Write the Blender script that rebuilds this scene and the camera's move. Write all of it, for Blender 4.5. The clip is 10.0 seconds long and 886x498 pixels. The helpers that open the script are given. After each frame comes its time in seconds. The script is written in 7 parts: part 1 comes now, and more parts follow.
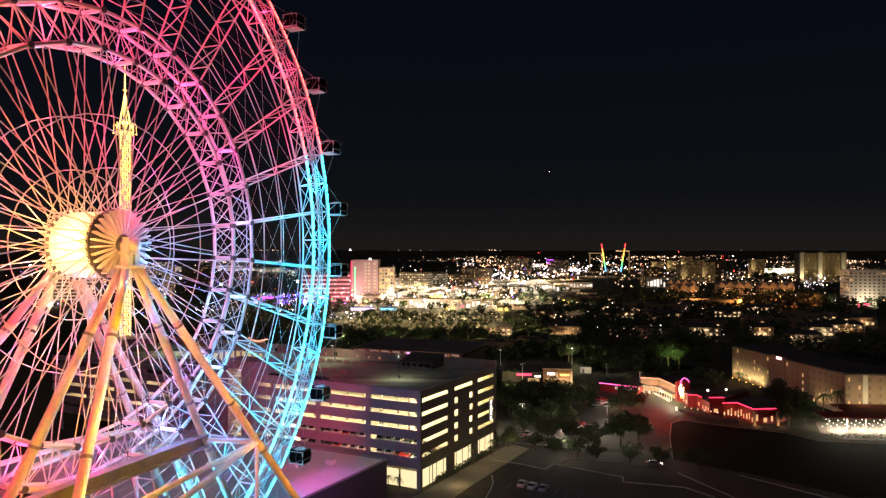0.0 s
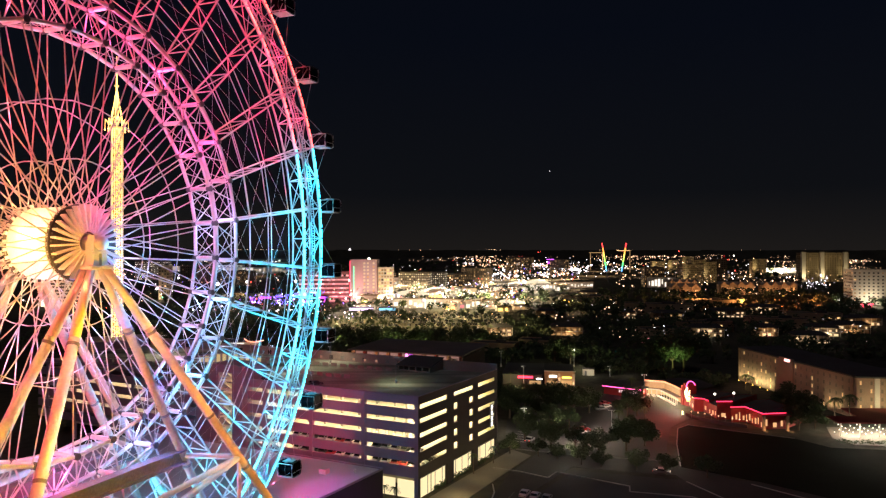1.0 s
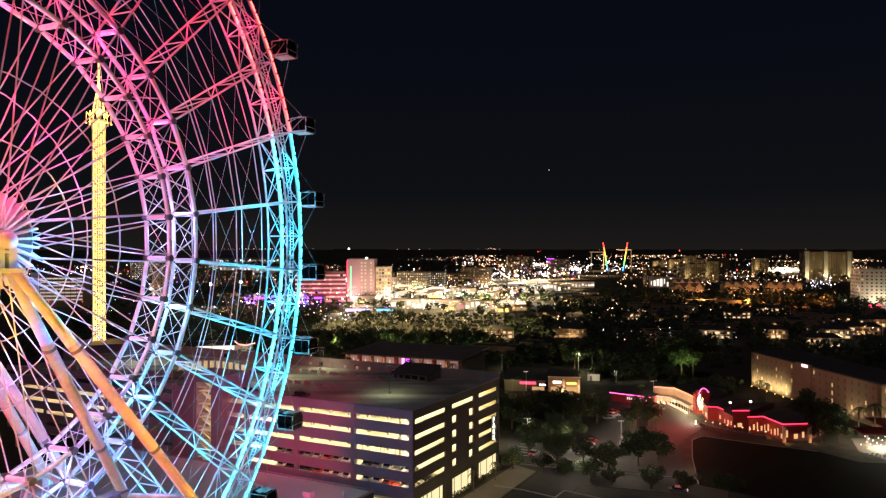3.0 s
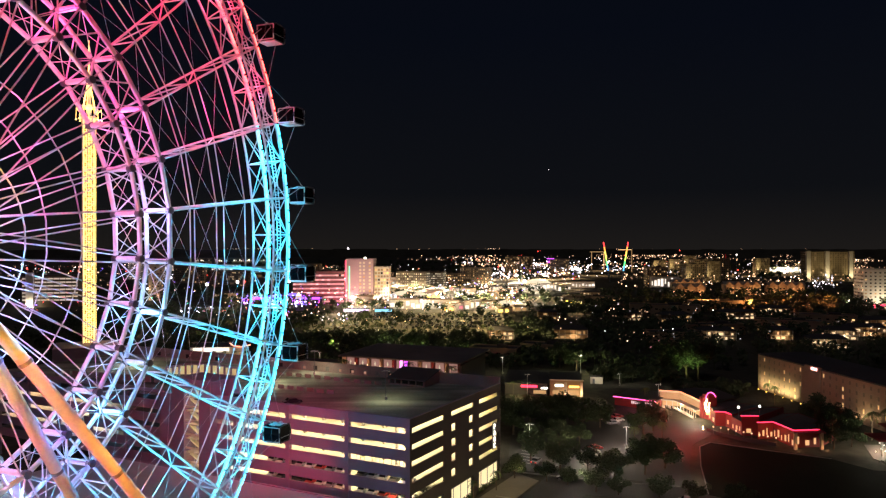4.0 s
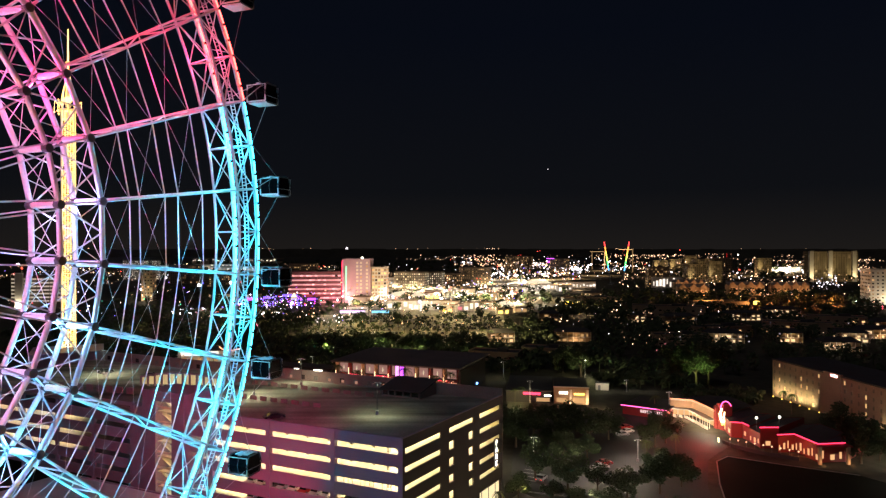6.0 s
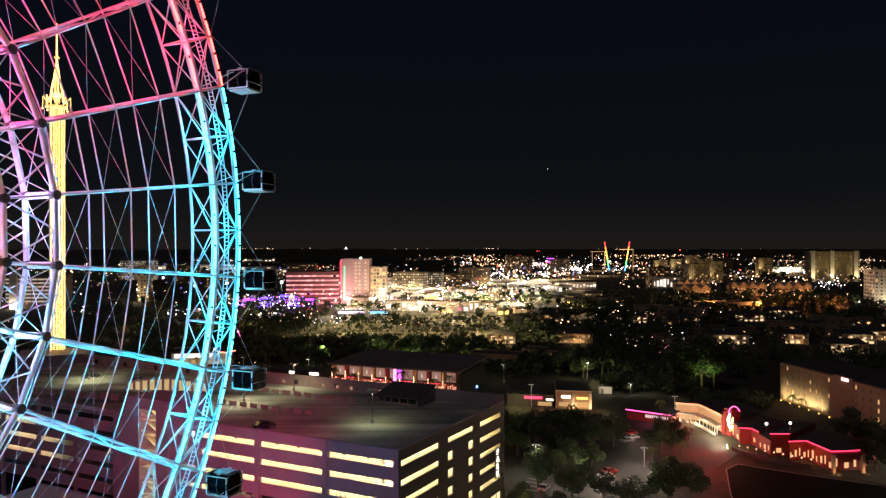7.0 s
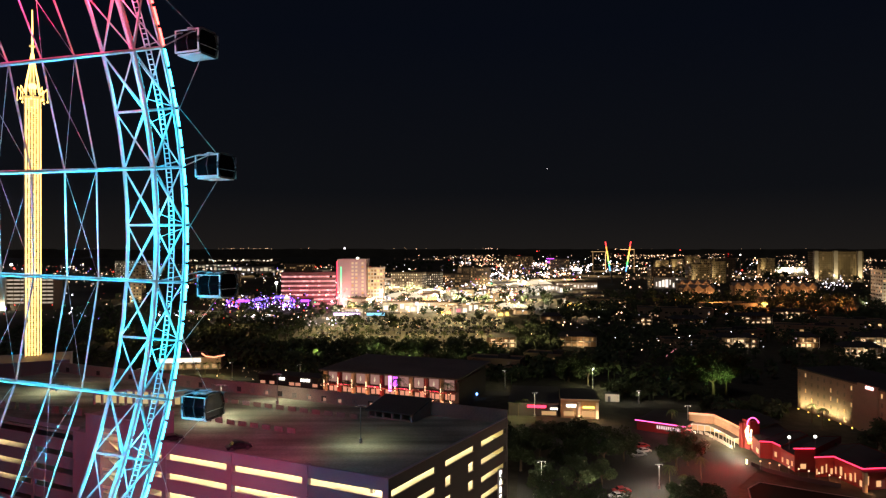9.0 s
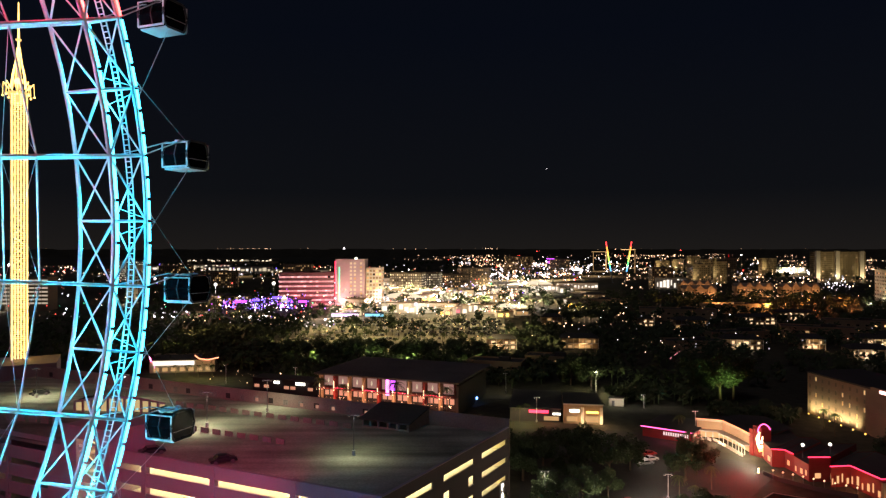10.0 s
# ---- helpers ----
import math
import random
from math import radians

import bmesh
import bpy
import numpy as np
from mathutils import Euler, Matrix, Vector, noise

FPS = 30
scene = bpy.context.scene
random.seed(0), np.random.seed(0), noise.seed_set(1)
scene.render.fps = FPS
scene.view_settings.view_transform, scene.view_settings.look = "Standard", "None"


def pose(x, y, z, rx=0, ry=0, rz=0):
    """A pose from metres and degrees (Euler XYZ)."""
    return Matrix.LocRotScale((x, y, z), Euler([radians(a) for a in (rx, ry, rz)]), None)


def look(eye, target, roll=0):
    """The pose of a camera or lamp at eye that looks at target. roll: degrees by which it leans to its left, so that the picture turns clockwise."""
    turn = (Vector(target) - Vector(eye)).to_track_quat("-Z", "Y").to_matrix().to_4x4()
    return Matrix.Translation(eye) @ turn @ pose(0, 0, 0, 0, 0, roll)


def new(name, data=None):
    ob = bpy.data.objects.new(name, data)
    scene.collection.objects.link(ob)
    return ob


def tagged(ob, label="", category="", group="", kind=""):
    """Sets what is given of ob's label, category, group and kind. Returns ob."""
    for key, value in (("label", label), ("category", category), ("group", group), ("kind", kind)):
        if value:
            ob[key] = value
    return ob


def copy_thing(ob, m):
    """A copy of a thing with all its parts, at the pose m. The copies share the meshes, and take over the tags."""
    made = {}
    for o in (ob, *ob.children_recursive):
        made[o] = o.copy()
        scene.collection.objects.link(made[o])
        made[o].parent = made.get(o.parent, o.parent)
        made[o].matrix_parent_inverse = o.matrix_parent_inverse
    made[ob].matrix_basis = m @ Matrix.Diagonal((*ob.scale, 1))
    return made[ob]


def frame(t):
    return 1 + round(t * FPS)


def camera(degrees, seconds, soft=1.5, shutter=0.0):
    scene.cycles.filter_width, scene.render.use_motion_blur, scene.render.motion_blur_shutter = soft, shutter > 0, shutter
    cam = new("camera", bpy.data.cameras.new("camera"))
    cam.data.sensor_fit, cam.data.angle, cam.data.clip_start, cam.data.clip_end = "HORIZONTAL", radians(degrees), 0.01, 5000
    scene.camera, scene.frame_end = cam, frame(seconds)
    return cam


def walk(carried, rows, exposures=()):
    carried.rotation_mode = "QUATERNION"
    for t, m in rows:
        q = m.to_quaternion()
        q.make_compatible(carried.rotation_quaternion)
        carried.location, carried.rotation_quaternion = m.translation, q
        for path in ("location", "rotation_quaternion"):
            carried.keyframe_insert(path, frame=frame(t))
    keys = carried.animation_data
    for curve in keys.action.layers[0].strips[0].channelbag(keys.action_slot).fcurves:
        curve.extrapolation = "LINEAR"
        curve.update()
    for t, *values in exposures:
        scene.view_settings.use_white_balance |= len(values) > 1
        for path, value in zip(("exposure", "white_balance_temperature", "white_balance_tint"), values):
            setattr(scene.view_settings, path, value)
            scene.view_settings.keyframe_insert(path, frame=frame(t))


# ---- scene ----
cam = camera(66.0, 10.0, soft=1.3)
# seconds, x, y, z, yaw, pitch
ROWS = [
    (0.0, 0.010, -0.049, 60.504, 0.002, -0.003),
    (0.5, 0.135, 3.669, 60.471, -0.004, -0.023),
    (1.0, 0.258, 7.412, 60.442, -0.012, -0.042),
    (1.5, 0.377, 11.170, 60.418, -0.023, -0.058),
    (2.0, 0.495, 14.931, 60.397, -0.036, -0.073),
    (2.5, 0.610, 18.690, 60.379, -0.051, -0.086),
    (4.0, 0.949, 29.889, 60.337, -0.104, -0.115),
    (4.5, 1.060, 33.587, 60.325, -0.124, -0.122),
    (5.0, 1.172, 37.267, 60.312, -0.144, -0.127),
    (5.5, 1.285, 40.932, 60.300, -0.165, -0.131),
    (7.0, 1.629, 51.879, 60.252, -0.229, -0.136),
    (7.5, 1.748, 55.537, 60.230, -0.249, -0.136),
    (8.0, 1.869, 59.217, 60.206, -0.269, -0.134),
    (8.5, 1.993, 62.930, 60.177, -0.287, -0.132),
    (9.0, 2.121, 66.690, 60.143, -0.305, -0.129),
    (9.5, 2.252, 70.514, 60.104, -0.321, -0.126),
    (10.0, 2.387, 74.420, 60.060, -0.335, -0.121),
]
walk(cam, [(t, pose(x, y, z, 90 + pitch, 0, yaw)) for t, x, y, z, yaw, pitch in ROWS], exposures=[(0.0, 0.0), (10.0, 0.0)])

# ---- the wheel's frame: X along the plane, Y away from the front, Z up ----
WHEEL_C = Vector((-42.5, 83.63, 61.0))
WHEEL_M = pose(*WHEEL_C, 0, 0, 68.86)
PHASE = -4.6
R1, R2, R3, R4 = 23.8, 28.4, 48.7, 52.1
HALF = 1.75
CAP_R = 59.2


def on_wheel(r, deg, a=0.0):
    """A place in the wheel's own frame; a is metres towards the front."""
    return Vector((r * math.cos(radians(deg)), -a, r * math.sin(radians(deg))))


# ---- world and large lights ----
world = bpy.data.worlds.new("night")
scene.world = world
world.use_nodes = True
wn, wl = world.node_tree.nodes, world.node_tree.links
wn.clear()
w_out, w_bg = wn.new("ShaderNodeOutputWorld"), wn.new("ShaderNodeBackground")
w_co, w_sep, w_ramp = wn.new("ShaderNodeTexCoord"), wn.new("ShaderNodeSeparateXYZ"), wn.new("ShaderNodeValToRGB")
wl.new(w_co.outputs["Generated"], w_sep.inputs[0])
wl.new(w_sep.outputs["Z"], w_ramp.inputs[0])
els = w_ramp.color_ramp.elements
els[0].position, els[0].color = 0.0, (0.0112, 0.0097, 0.0090, 1)
els[1].position, els[1].color = 0.30, (0.0023, 0.0033, 0.0068, 1)
mid = els.new(0.08)
mid.color = (0.0045, 0.0050, 0.0066, 1)
wl.new(w_ramp.outputs[0], w_bg.inputs[0])
w_bg.inputs[1].default_value = 1.0
wl.new(w_bg.outputs[0], w_out.inputs[0])


def point_lamp(name, place, colour, watts, radius=0.2):
    d = bpy.data.lights.new(name, "POINT")
    d.color, d.energy, d.shadow_soft_size = colour, watts, radius
    ob = new(name, d)
    ob.location = place
    return tagged(ob, kind="structure")


def spot_lamp(name, place, target, colour, watts, degrees=110, radius=0.15, blend=0.6):
    d = bpy.data.lights.new(name, "SPOT")
    d.color, d.energy, d.shadow_soft_size, d.spot_size, d.spot_blend = colour, watts, radius, radians(degrees), blend
    ob = new(name, d)
    ob.matrix_world = look(place, target)
    return tagged(ob, kind="structure")


def area_lamp(name, m, sx, sy, colour, watts):
    d = bpy.data.lights.new(name, "AREA")
    d.shape, d.size, d.size_y, d.color, d.energy = "RECTANGLE", sx, sy, colour, watts
    ob = new(name, d)
    ob.matrix_world = m
    return tagged(ob, kind="structure")


CYAN, RED, ORANGE, WARM = (0.01, 0.62, 0.97), (1.0, 0.015, 0.075), (1.0, 0.18, 0.07), (1.0, 0.62, 0.16)


def mix3(a, b, k):
    return tuple(p + (q - p) * k for p, q in zip(a, b))


def wheel_colour(deg):
    """The colour of the wheel's floodlights round the circle."""
    deg = (deg + 180) % 360 - 180
    stops = [(-180, ORANGE), (-140, (1.0, 0.10, 0.20)), (-108, (0.95, 0.05, 0.36)), (-86, (0.75, 0.06, 0.55)), (-62, (0.10, 0.35, 1.0)), (-30, (0.03, 0.6, 1.0)), (-6, (0.20, 0.50, 1.0)), (12, (0.55, 0.30, 0.95)),
             (28, (1.0, 0.04, 0.38)), (80, (1.0, 0.05, 0.28)), (120, (1.0, 0.12, 0.15)), (180, ORANGE)]
    for (d0, c0), (d1, c1) in zip(stops, stops[1:]):
        if deg <= d1:
            return mix3(c0, c1, (deg - d0) / (d1 - d0))
    return ORANGE


RED_FROM, RED_TO = 19, 285
for k in range(15):
    deg = 24 * k + 7
    point_lamp("ring_floodlight", WHEEL_M @ on_wheel(26.1, deg, 0.0), wheel_colour(deg), 1700 if 15 < deg < 165 else 1500 if 225 < deg < 315 else 2400)
for k in range(15):
    deg = 24 * k + 1
    hot = RED_FROM < deg % 360 < RED_TO
    point_lamp("beam_floodlight", WHEEL_M @ on_wheel(39.5, deg, 0.0), mix3(wheel_colour(deg), RED if hot else CYAN, 0.85), 1300 if hot else 3000)
for k in range(30):
    deg = 12 * k + 1.4
    tint = RED if RED_FROM < deg % 360 < RED_TO else CYAN
    spot_lamp("rim_floodlight", WHEEL_M @ on_wheel(R4 - 0.2, deg, -0.4), WHEEL_M @ on_wheel(R2, deg, 0.0), tint, 9500 if tint is RED else 22000, 84, 0.15, 0.5)
    point_lamp("rim_lamp", WHEEL_M @ on_wheel(50.6, deg, 0.2), tint, 1000 if tint is RED else 2200, 0.15)
for k in range(12):
    deg = 30 * k + 20
    point_lamp("spoke_floodlight", WHEEL_M @ on_wheel(14.0, deg, 0.0), mix3(wheel_colour(deg), (1.0, 0.06, 0.12), 0.15), 1300)
for deg, a, c, w in ((165, 0.0, WARM, 1900), (200, 1.5, WARM, 700), (200, -1.5, WARM, 500), (240, 0.0, WARM, 350), (275, 0.0, ORANGE, 200), (125, 0.0, WARM, 600), (85, 0.0, (1.0, 0.5, 0.3), 300)):
    point_lamp("hub_floodlight", WHEEL_M @ on_wheel(5.6, deg, a), c, w)
for deg, a, c, w in ((85, 6.4, (1.0, 0.08, 0.22), 1000), (345, 6.4, (0.05, 0.4, 1.0), 1800), (180, 6.8, (1.0, 0.42, 0.12), 700), (235, 6.8, ORANGE, 200)):
    point_lamp("hub_floodlight", WHEEL_M @ on_wheel(5.0, deg, a), c, w)
for k in range(10):
    deg = -4.6 + 12 * (k - 4)
    spot_lamp("capsule_floodlight", WHEEL_M @ on_wheel(R4 + 0.6, deg - 1.6, 3.4), WHEEL_M @ on_wheel(CAP_R, deg, 0.0), (0.9, 0.88, 1.0), 260, 100, 0.08)
# spots added on the rim to carry the wheel's wash over the roofs beside it
for at_deg, target, c, w, deg in ((-34.6, (64, 4, -52), (0.85, 0.16, 0.85), 42000, 42), (-10.6, (110, 46, -46), (1.0, 0.04, 0.18), 80000, 46), (-22.6, (96, 2, -44), (0.55, 0.10, 0.9), 6500, 34), (-46, (96, 24, -56), (1.0, 0.03, 0.12), 70000, 24)):
    place = on_wheel(R4 + 2.4, at_deg, 1.2)
    spot_lamp("wash_spot", WHEEL_M @ place, WHEEL_M @ Vector(target), c, w, deg)
# faint pinkish fill added over everything in place of the city's glow
fill_sun = bpy.data.lights.new("night_fill", "SUN")
fill_sun.energy, fill_sun.angle, fill_sun.color = 0.12, radians(12), (1.0, 0.88, 0.96)
tagged(new("night_fill", fill_sun), kind="structure").matrix_world = look((-300, -400, 900), (0, 0, 0))


# ---- materials ----


def material(name, colour, rough=0.6, metal=0.0, scale=2.0, vary=0.25, bump=0.0, fine=12.0, spec=0.5):
    m = bpy.data.materials.new(name)
    m.use_nodes = True
    n, l = m.node_tree.nodes, m.node_tree.links
    b = n["Principled BSDF"]
    b.inputs["Roughness"].default_value, b.inputs["Metallic"].default_value = rough, metal
    b.inputs["Specular IOR Level"].default_value = spec
    co = n.new("ShaderNodeTexCoord")
    big, small = n.new("ShaderNodeTexNoise"), n.new("ShaderNodeTexNoise")
    big.inputs["Scale"].default_value, small.inputs["Scale"].default_value = scale, scale * fine
    big.inputs["Detail"].default_value = small.inputs["Detail"].default_value = 4.0
    l.new(co.outputs["Object"], big.inputs["Vector"])
    l.new(co.outputs["Object"], small.inputs["Vector"])
    add = n.new("ShaderNodeMath")
    add.operation = "ADD"
    l.new(big.outputs["Fac"], add.inputs[0])
    l.new(small.outputs["Fac"], add.inputs[1])
    ramp = n.new("ShaderNodeMapRange")
    ramp.inputs["From Min"].default_value, ramp.inputs["From Max"].default_value = 0.6, 1.4
    ramp.inputs["To Min"].default_value, ramp.inputs["To Max"].default_value = 1 - vary, 1 + vary
    l.new(add.outputs[0], ramp.inputs["Value"])
    rgb = n.new("ShaderNodeVectorMath")
    rgb.operation = "SCALE"
    rgb.inputs[0].default_value = colour
    l.new(ramp.outputs[0], rgb.inputs["Scale"])
    l.new(rgb.outputs[0], b.inputs["Base Color"])
    if bump:
        bm = n.new("ShaderNodeBump")
        bm.inputs["Strength"].default_value = bump
        l.new(small.outputs["Fac"], bm.inputs["Height"])
        l.new(bm.outputs[0], b.inputs["Normal"])
    return m


def glow(name, colour, strength, sampled=False, vary=0.0):
    """A material of things that give off light."""
    m = bpy.data.materials.new(name)
    m.use_nodes = True
    n, l = m.node_tree.nodes, m.node_tree.links
    b = n["Principled BSDF"]
    b.inputs["Base Color"].default_value = (0.05, 0.05, 0.05, 1)
    b.inputs["Emission Color"].default_value = (*colour, 1)
    b.inputs["Emission Strength"].default_value = strength
    if vary:
        g, r = n.new("ShaderNodeNewGeometry"), n.new("ShaderNodeMapRange")
        w = n.new("ShaderNodeMath")
        w.operation = "POWER"
        w.inputs[1].default_value = 3.0
        r.inputs["To Min"].default_value, r.inputs["To Max"].default_value = strength * (1 - vary), strength * (1 + 2 * vary)
        l.new(g.outputs["Random Per Island"], w.inputs[0])
        l.new(w.outputs[0], r.inputs["Value"])
        l.new(r.outputs[0], b.inputs["Emission Strength"])
    m.cycles.emission_sampling = "AUTO" if sampled else "NONE"
    return m


STEEL = material("white_painted_steel", (0.78, 0.78, 0.78), 0.45, 0.0, 0.6, 0.12)
STEEL_DARK = material("grey_steel_hardware", (0.16, 0.16, 0.17), 0.45, 0.6, 2.0, 0.2)
# white leg steel, toned down to cream to weaken the pink light on it
LEG_TONED = material("cream_toned_leg_steel", (0.60, 0.55, 0.47), 0.5, 0.0, 0.25, 0.18, 0.04)
GIRDER = material("dull_grey_girder_paint", (0.26, 0.24, 0.25), 0.6, 0.0, 0.4, 0.3, 0.1)
FLANGE = material("grey_primer_flange", (0.12, 0.11, 0.11), 0.6, 0.0, 0.8, 0.3)
CABLE = material("galvanised_cable", (0.62, 0.62, 0.62), 0.4, 0.3, 3.0, 0.1)
LED_CYAN = glow("cyan_led_tube", (0.06, 0.70, 1.0), 9.0, True)
LED_RED = glow("red_led_tube", (1.0, 0.09, 0.08), 8.0, True)
CAPSULE_WHITE = material("white_capsule_shell", (0.75, 0.75, 0.76), 0.3, 0.0, 1.0, 0.08)
CAPSULE_GLASS = material("dark_tinted_glass", (0.004, 0.004, 0.005), 0.2, 0.0, 1.0, 0.1, spec=0.06)
CONCRETE = material("garage_concrete", (0.38, 0.36, 0.35), 0.85, 0.0, 0.12, 0.22, 0.15, 30)
CONCRETE_DARK = material("dark_mottled_concrete", (0.24, 0.225, 0.21), 0.9, 0.0, 0.09, 0.6, 0.15, 30, spec=0.2)


def streaked(name, colour, angle, rough=0.9):
    """Concrete with long drive stains along one direction and broad blotches."""
    m = bpy.data.materials.new(name)
    m.use_nodes = True
    n, l = m.node_tree.nodes, m.node_tree.links
    b = n["Principled BSDF"]
    b.inputs["Roughness"].default_value, b.inputs["Specular IOR Level"].default_value = rough, 0.2
    co, turn = n.new("ShaderNodeTexCoord"), n.new("ShaderNodeMapping")
    turn.inputs["Rotation"].default_value[2] = radians(-angle)
    turn.inputs["Scale"].default_value = (0.018, 0.22, 0.1)
    l.new(co.outputs["Object"], turn.inputs["Vector"])
    last = None
    for source, scale, lo, hi in ((turn.outputs[0], 1.0, 0.55, 1.5), (co.outputs["Object"], 0.06, 0.6, 1.45), (co.outputs["Object"], 2.2, 0.85, 1.15)):
        t, r = n.new("ShaderNodeTexNoise"), n.new("ShaderNodeMapRange")
        t.inputs["Scale"].default_value, t.inputs["Detail"].default_value = scale, 5.0
        l.new(source, t.inputs["Vector"])
        l.new(t.outputs["Fac"], r.inputs["Value"])
        r.inputs["From Min"].default_value, r.inputs["From Max"].default_value = 0.32, 0.68
        r.inputs["To Min"].default_value, r.inputs["To Max"].default_value = lo, hi
        if last is None:
            last = r.outputs[0]
        else:
            x = n.new("ShaderNodeMath")
            x.operation = "MULTIPLY"
            l.new(last, x.inputs[0])
            l.new(r.outputs[0], x.inputs[1])
            last = x.outputs[0]
    rgb = n.new("ShaderNodeVectorMath")
    rgb.operation = "SCALE"
    rgb.inputs[0].default_value = colour
    l.new(last, rgb.inputs["Scale"])
    l.new(rgb.outputs[0], b.inputs["Base Color"])
    return m


DECK_TOP = streaked("stained_roof_deck", (0.26, 0.25, 0.21), 154.7)
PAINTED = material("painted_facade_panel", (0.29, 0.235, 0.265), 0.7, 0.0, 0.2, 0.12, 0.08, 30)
# weathered concrete; the brown also carries the wheel's reddish light
BACK_WALL = material("weathered_wall_rosy_cast", (0.27, 0.205, 0.185), 0.85, 0.0, 0.15, 0.35, 0.12, 30)
# darker copy of the facade panel, with the shade put into its colour
PAINTED_DARK = material("near_black_facade_panel", (0.038, 0.030, 0.031), 0.8, 0.0, 0.2, 0.15, 0.08, 30)
CREAM = material("cream_interior_wall", (0.72, 0.66, 0.45), 0.8, 0.0, 0.3, 0.15)
ASPHALT = material("worn_asphalt", (0.055, 0.053, 0.050), 0.9, 0.0, 0.05, 0.45, 0.2, 60, spec=0.12)
# almost black base colour stands in for the lack of light on the lawn
GRASS = material("unlit_black_lawn", (0.008, 0.009, 0.006), 0.95, 0.0, 0.08, 0.4, 0.3, 50, spec=0.04)
GROUND = material("dark_mixed_ground", (0.060, 0.057, 0.042), 0.95, 0.0, 0.01, 0.5, 0.2, 30, spec=0.08)
LINE = material("white_road_paint", (0.6, 0.6, 0.56), 0.8, 0.0, 1.0, 0.25)
KERB = material("pale_concrete_kerb", (0.2, 0.195, 0.18), 0.85, 0.0, 0.5, 0.2)
ROOFING = material("dark_flat_roofing", (0.06, 0.056, 0.055), 0.9, 0.0, 0.08, 0.35, 0.2, 30)
PALE_ROOF = material("pale_membrane_roof", (0.5, 0.48, 0.5), 0.75, 0.0, 0.08, 0.15, 0.1, 40)
KERB_WHITE = material("white_painted_kerb", (0.3, 0.29, 0.27), 0.85, 0.0, 0.5, 0.25)
STUCCO = material("beige_stucco", (0.36, 0.26, 0.16), 0.85, 0.0, 0.2, 0.12, 0.1, 30)
STUCCO_WHITE = material("off_white_stucco", (0.62, 0.58, 0.5), 0.85, 0.0, 0.2, 0.12, 0.1, 30)
RED_WALL = material("red_painted_wall", (0.19, 0.018, 0.016), 0.7, 0.0, 0.3, 0.15)
DARK_GLASS = material("dark_window_glass", (0.02, 0.022, 0.025), 0.1, 0.0, 1.0, 0.1)
BARK = material("rough_bark", (0.11, 0.08, 0.055), 0.9, 0.0, 2.0, 0.3, 0.4, 10)
LEAF = material("green_foliage", (0.040, 0.060, 0.020), 0.75, 0.0, 0.6, 0.45, 0.0, 8)
PALM = material("palm_frond_green", (0.08, 0.11, 0.03), 0.7, 0.0, 0.6, 0.35, 0.0, 8)
WIN_WARM = glow("warm_lit_window", (1.0, 0.58, 0.24), 0.8, vary=0.7)
WIN_PALE = glow("pale_lit_window", (1.0, 0.82, 0.56), 1.0, vary=0.75)
BULB_WHITE = glow("white_street_bulb", (1.0, 0.90, 0.97), 4.4, vary=0.93)
BULB_WARM = glow("sodium_street_bulb", (1.0, 0.58, 0.33), 2.7, vary=0.93)
BULB_RED = glow("red_beacon", (1.0, 0.06, 0.04), 4.0, vary=0.5)
BULB_BLUE = glow("blue_violet_sign_lamp", (0.25, 0.15, 1.0), 4.0, vary=0.5)
BULB_GREEN = glow("green_traffic_lamp", (0.1, 1.0, 0.45), 3.0, vary=0.5)
NEON_RED = glow("red_neon_tube", (1.0, 0.03, 0.09), 4.0)
NEON_PINK = glow("magenta_neon_tube", (1.0, 0.09, 0.36), 4.5)
NEON_WHITE = glow("white_sign_face", (1.0, 0.93, 0.8), 4.0)
NEON_BLUE = glow("blue_violet_sign_face", (0.16, 0.08, 1.0), 2.6)
NEON_PURPLE = glow("purple_sign_face", (0.62, 0.08, 1.0), 2.4)
NEON_YELLOW = glow("amber_sign_face", (1.0, 0.55, 0.1), 5.0)


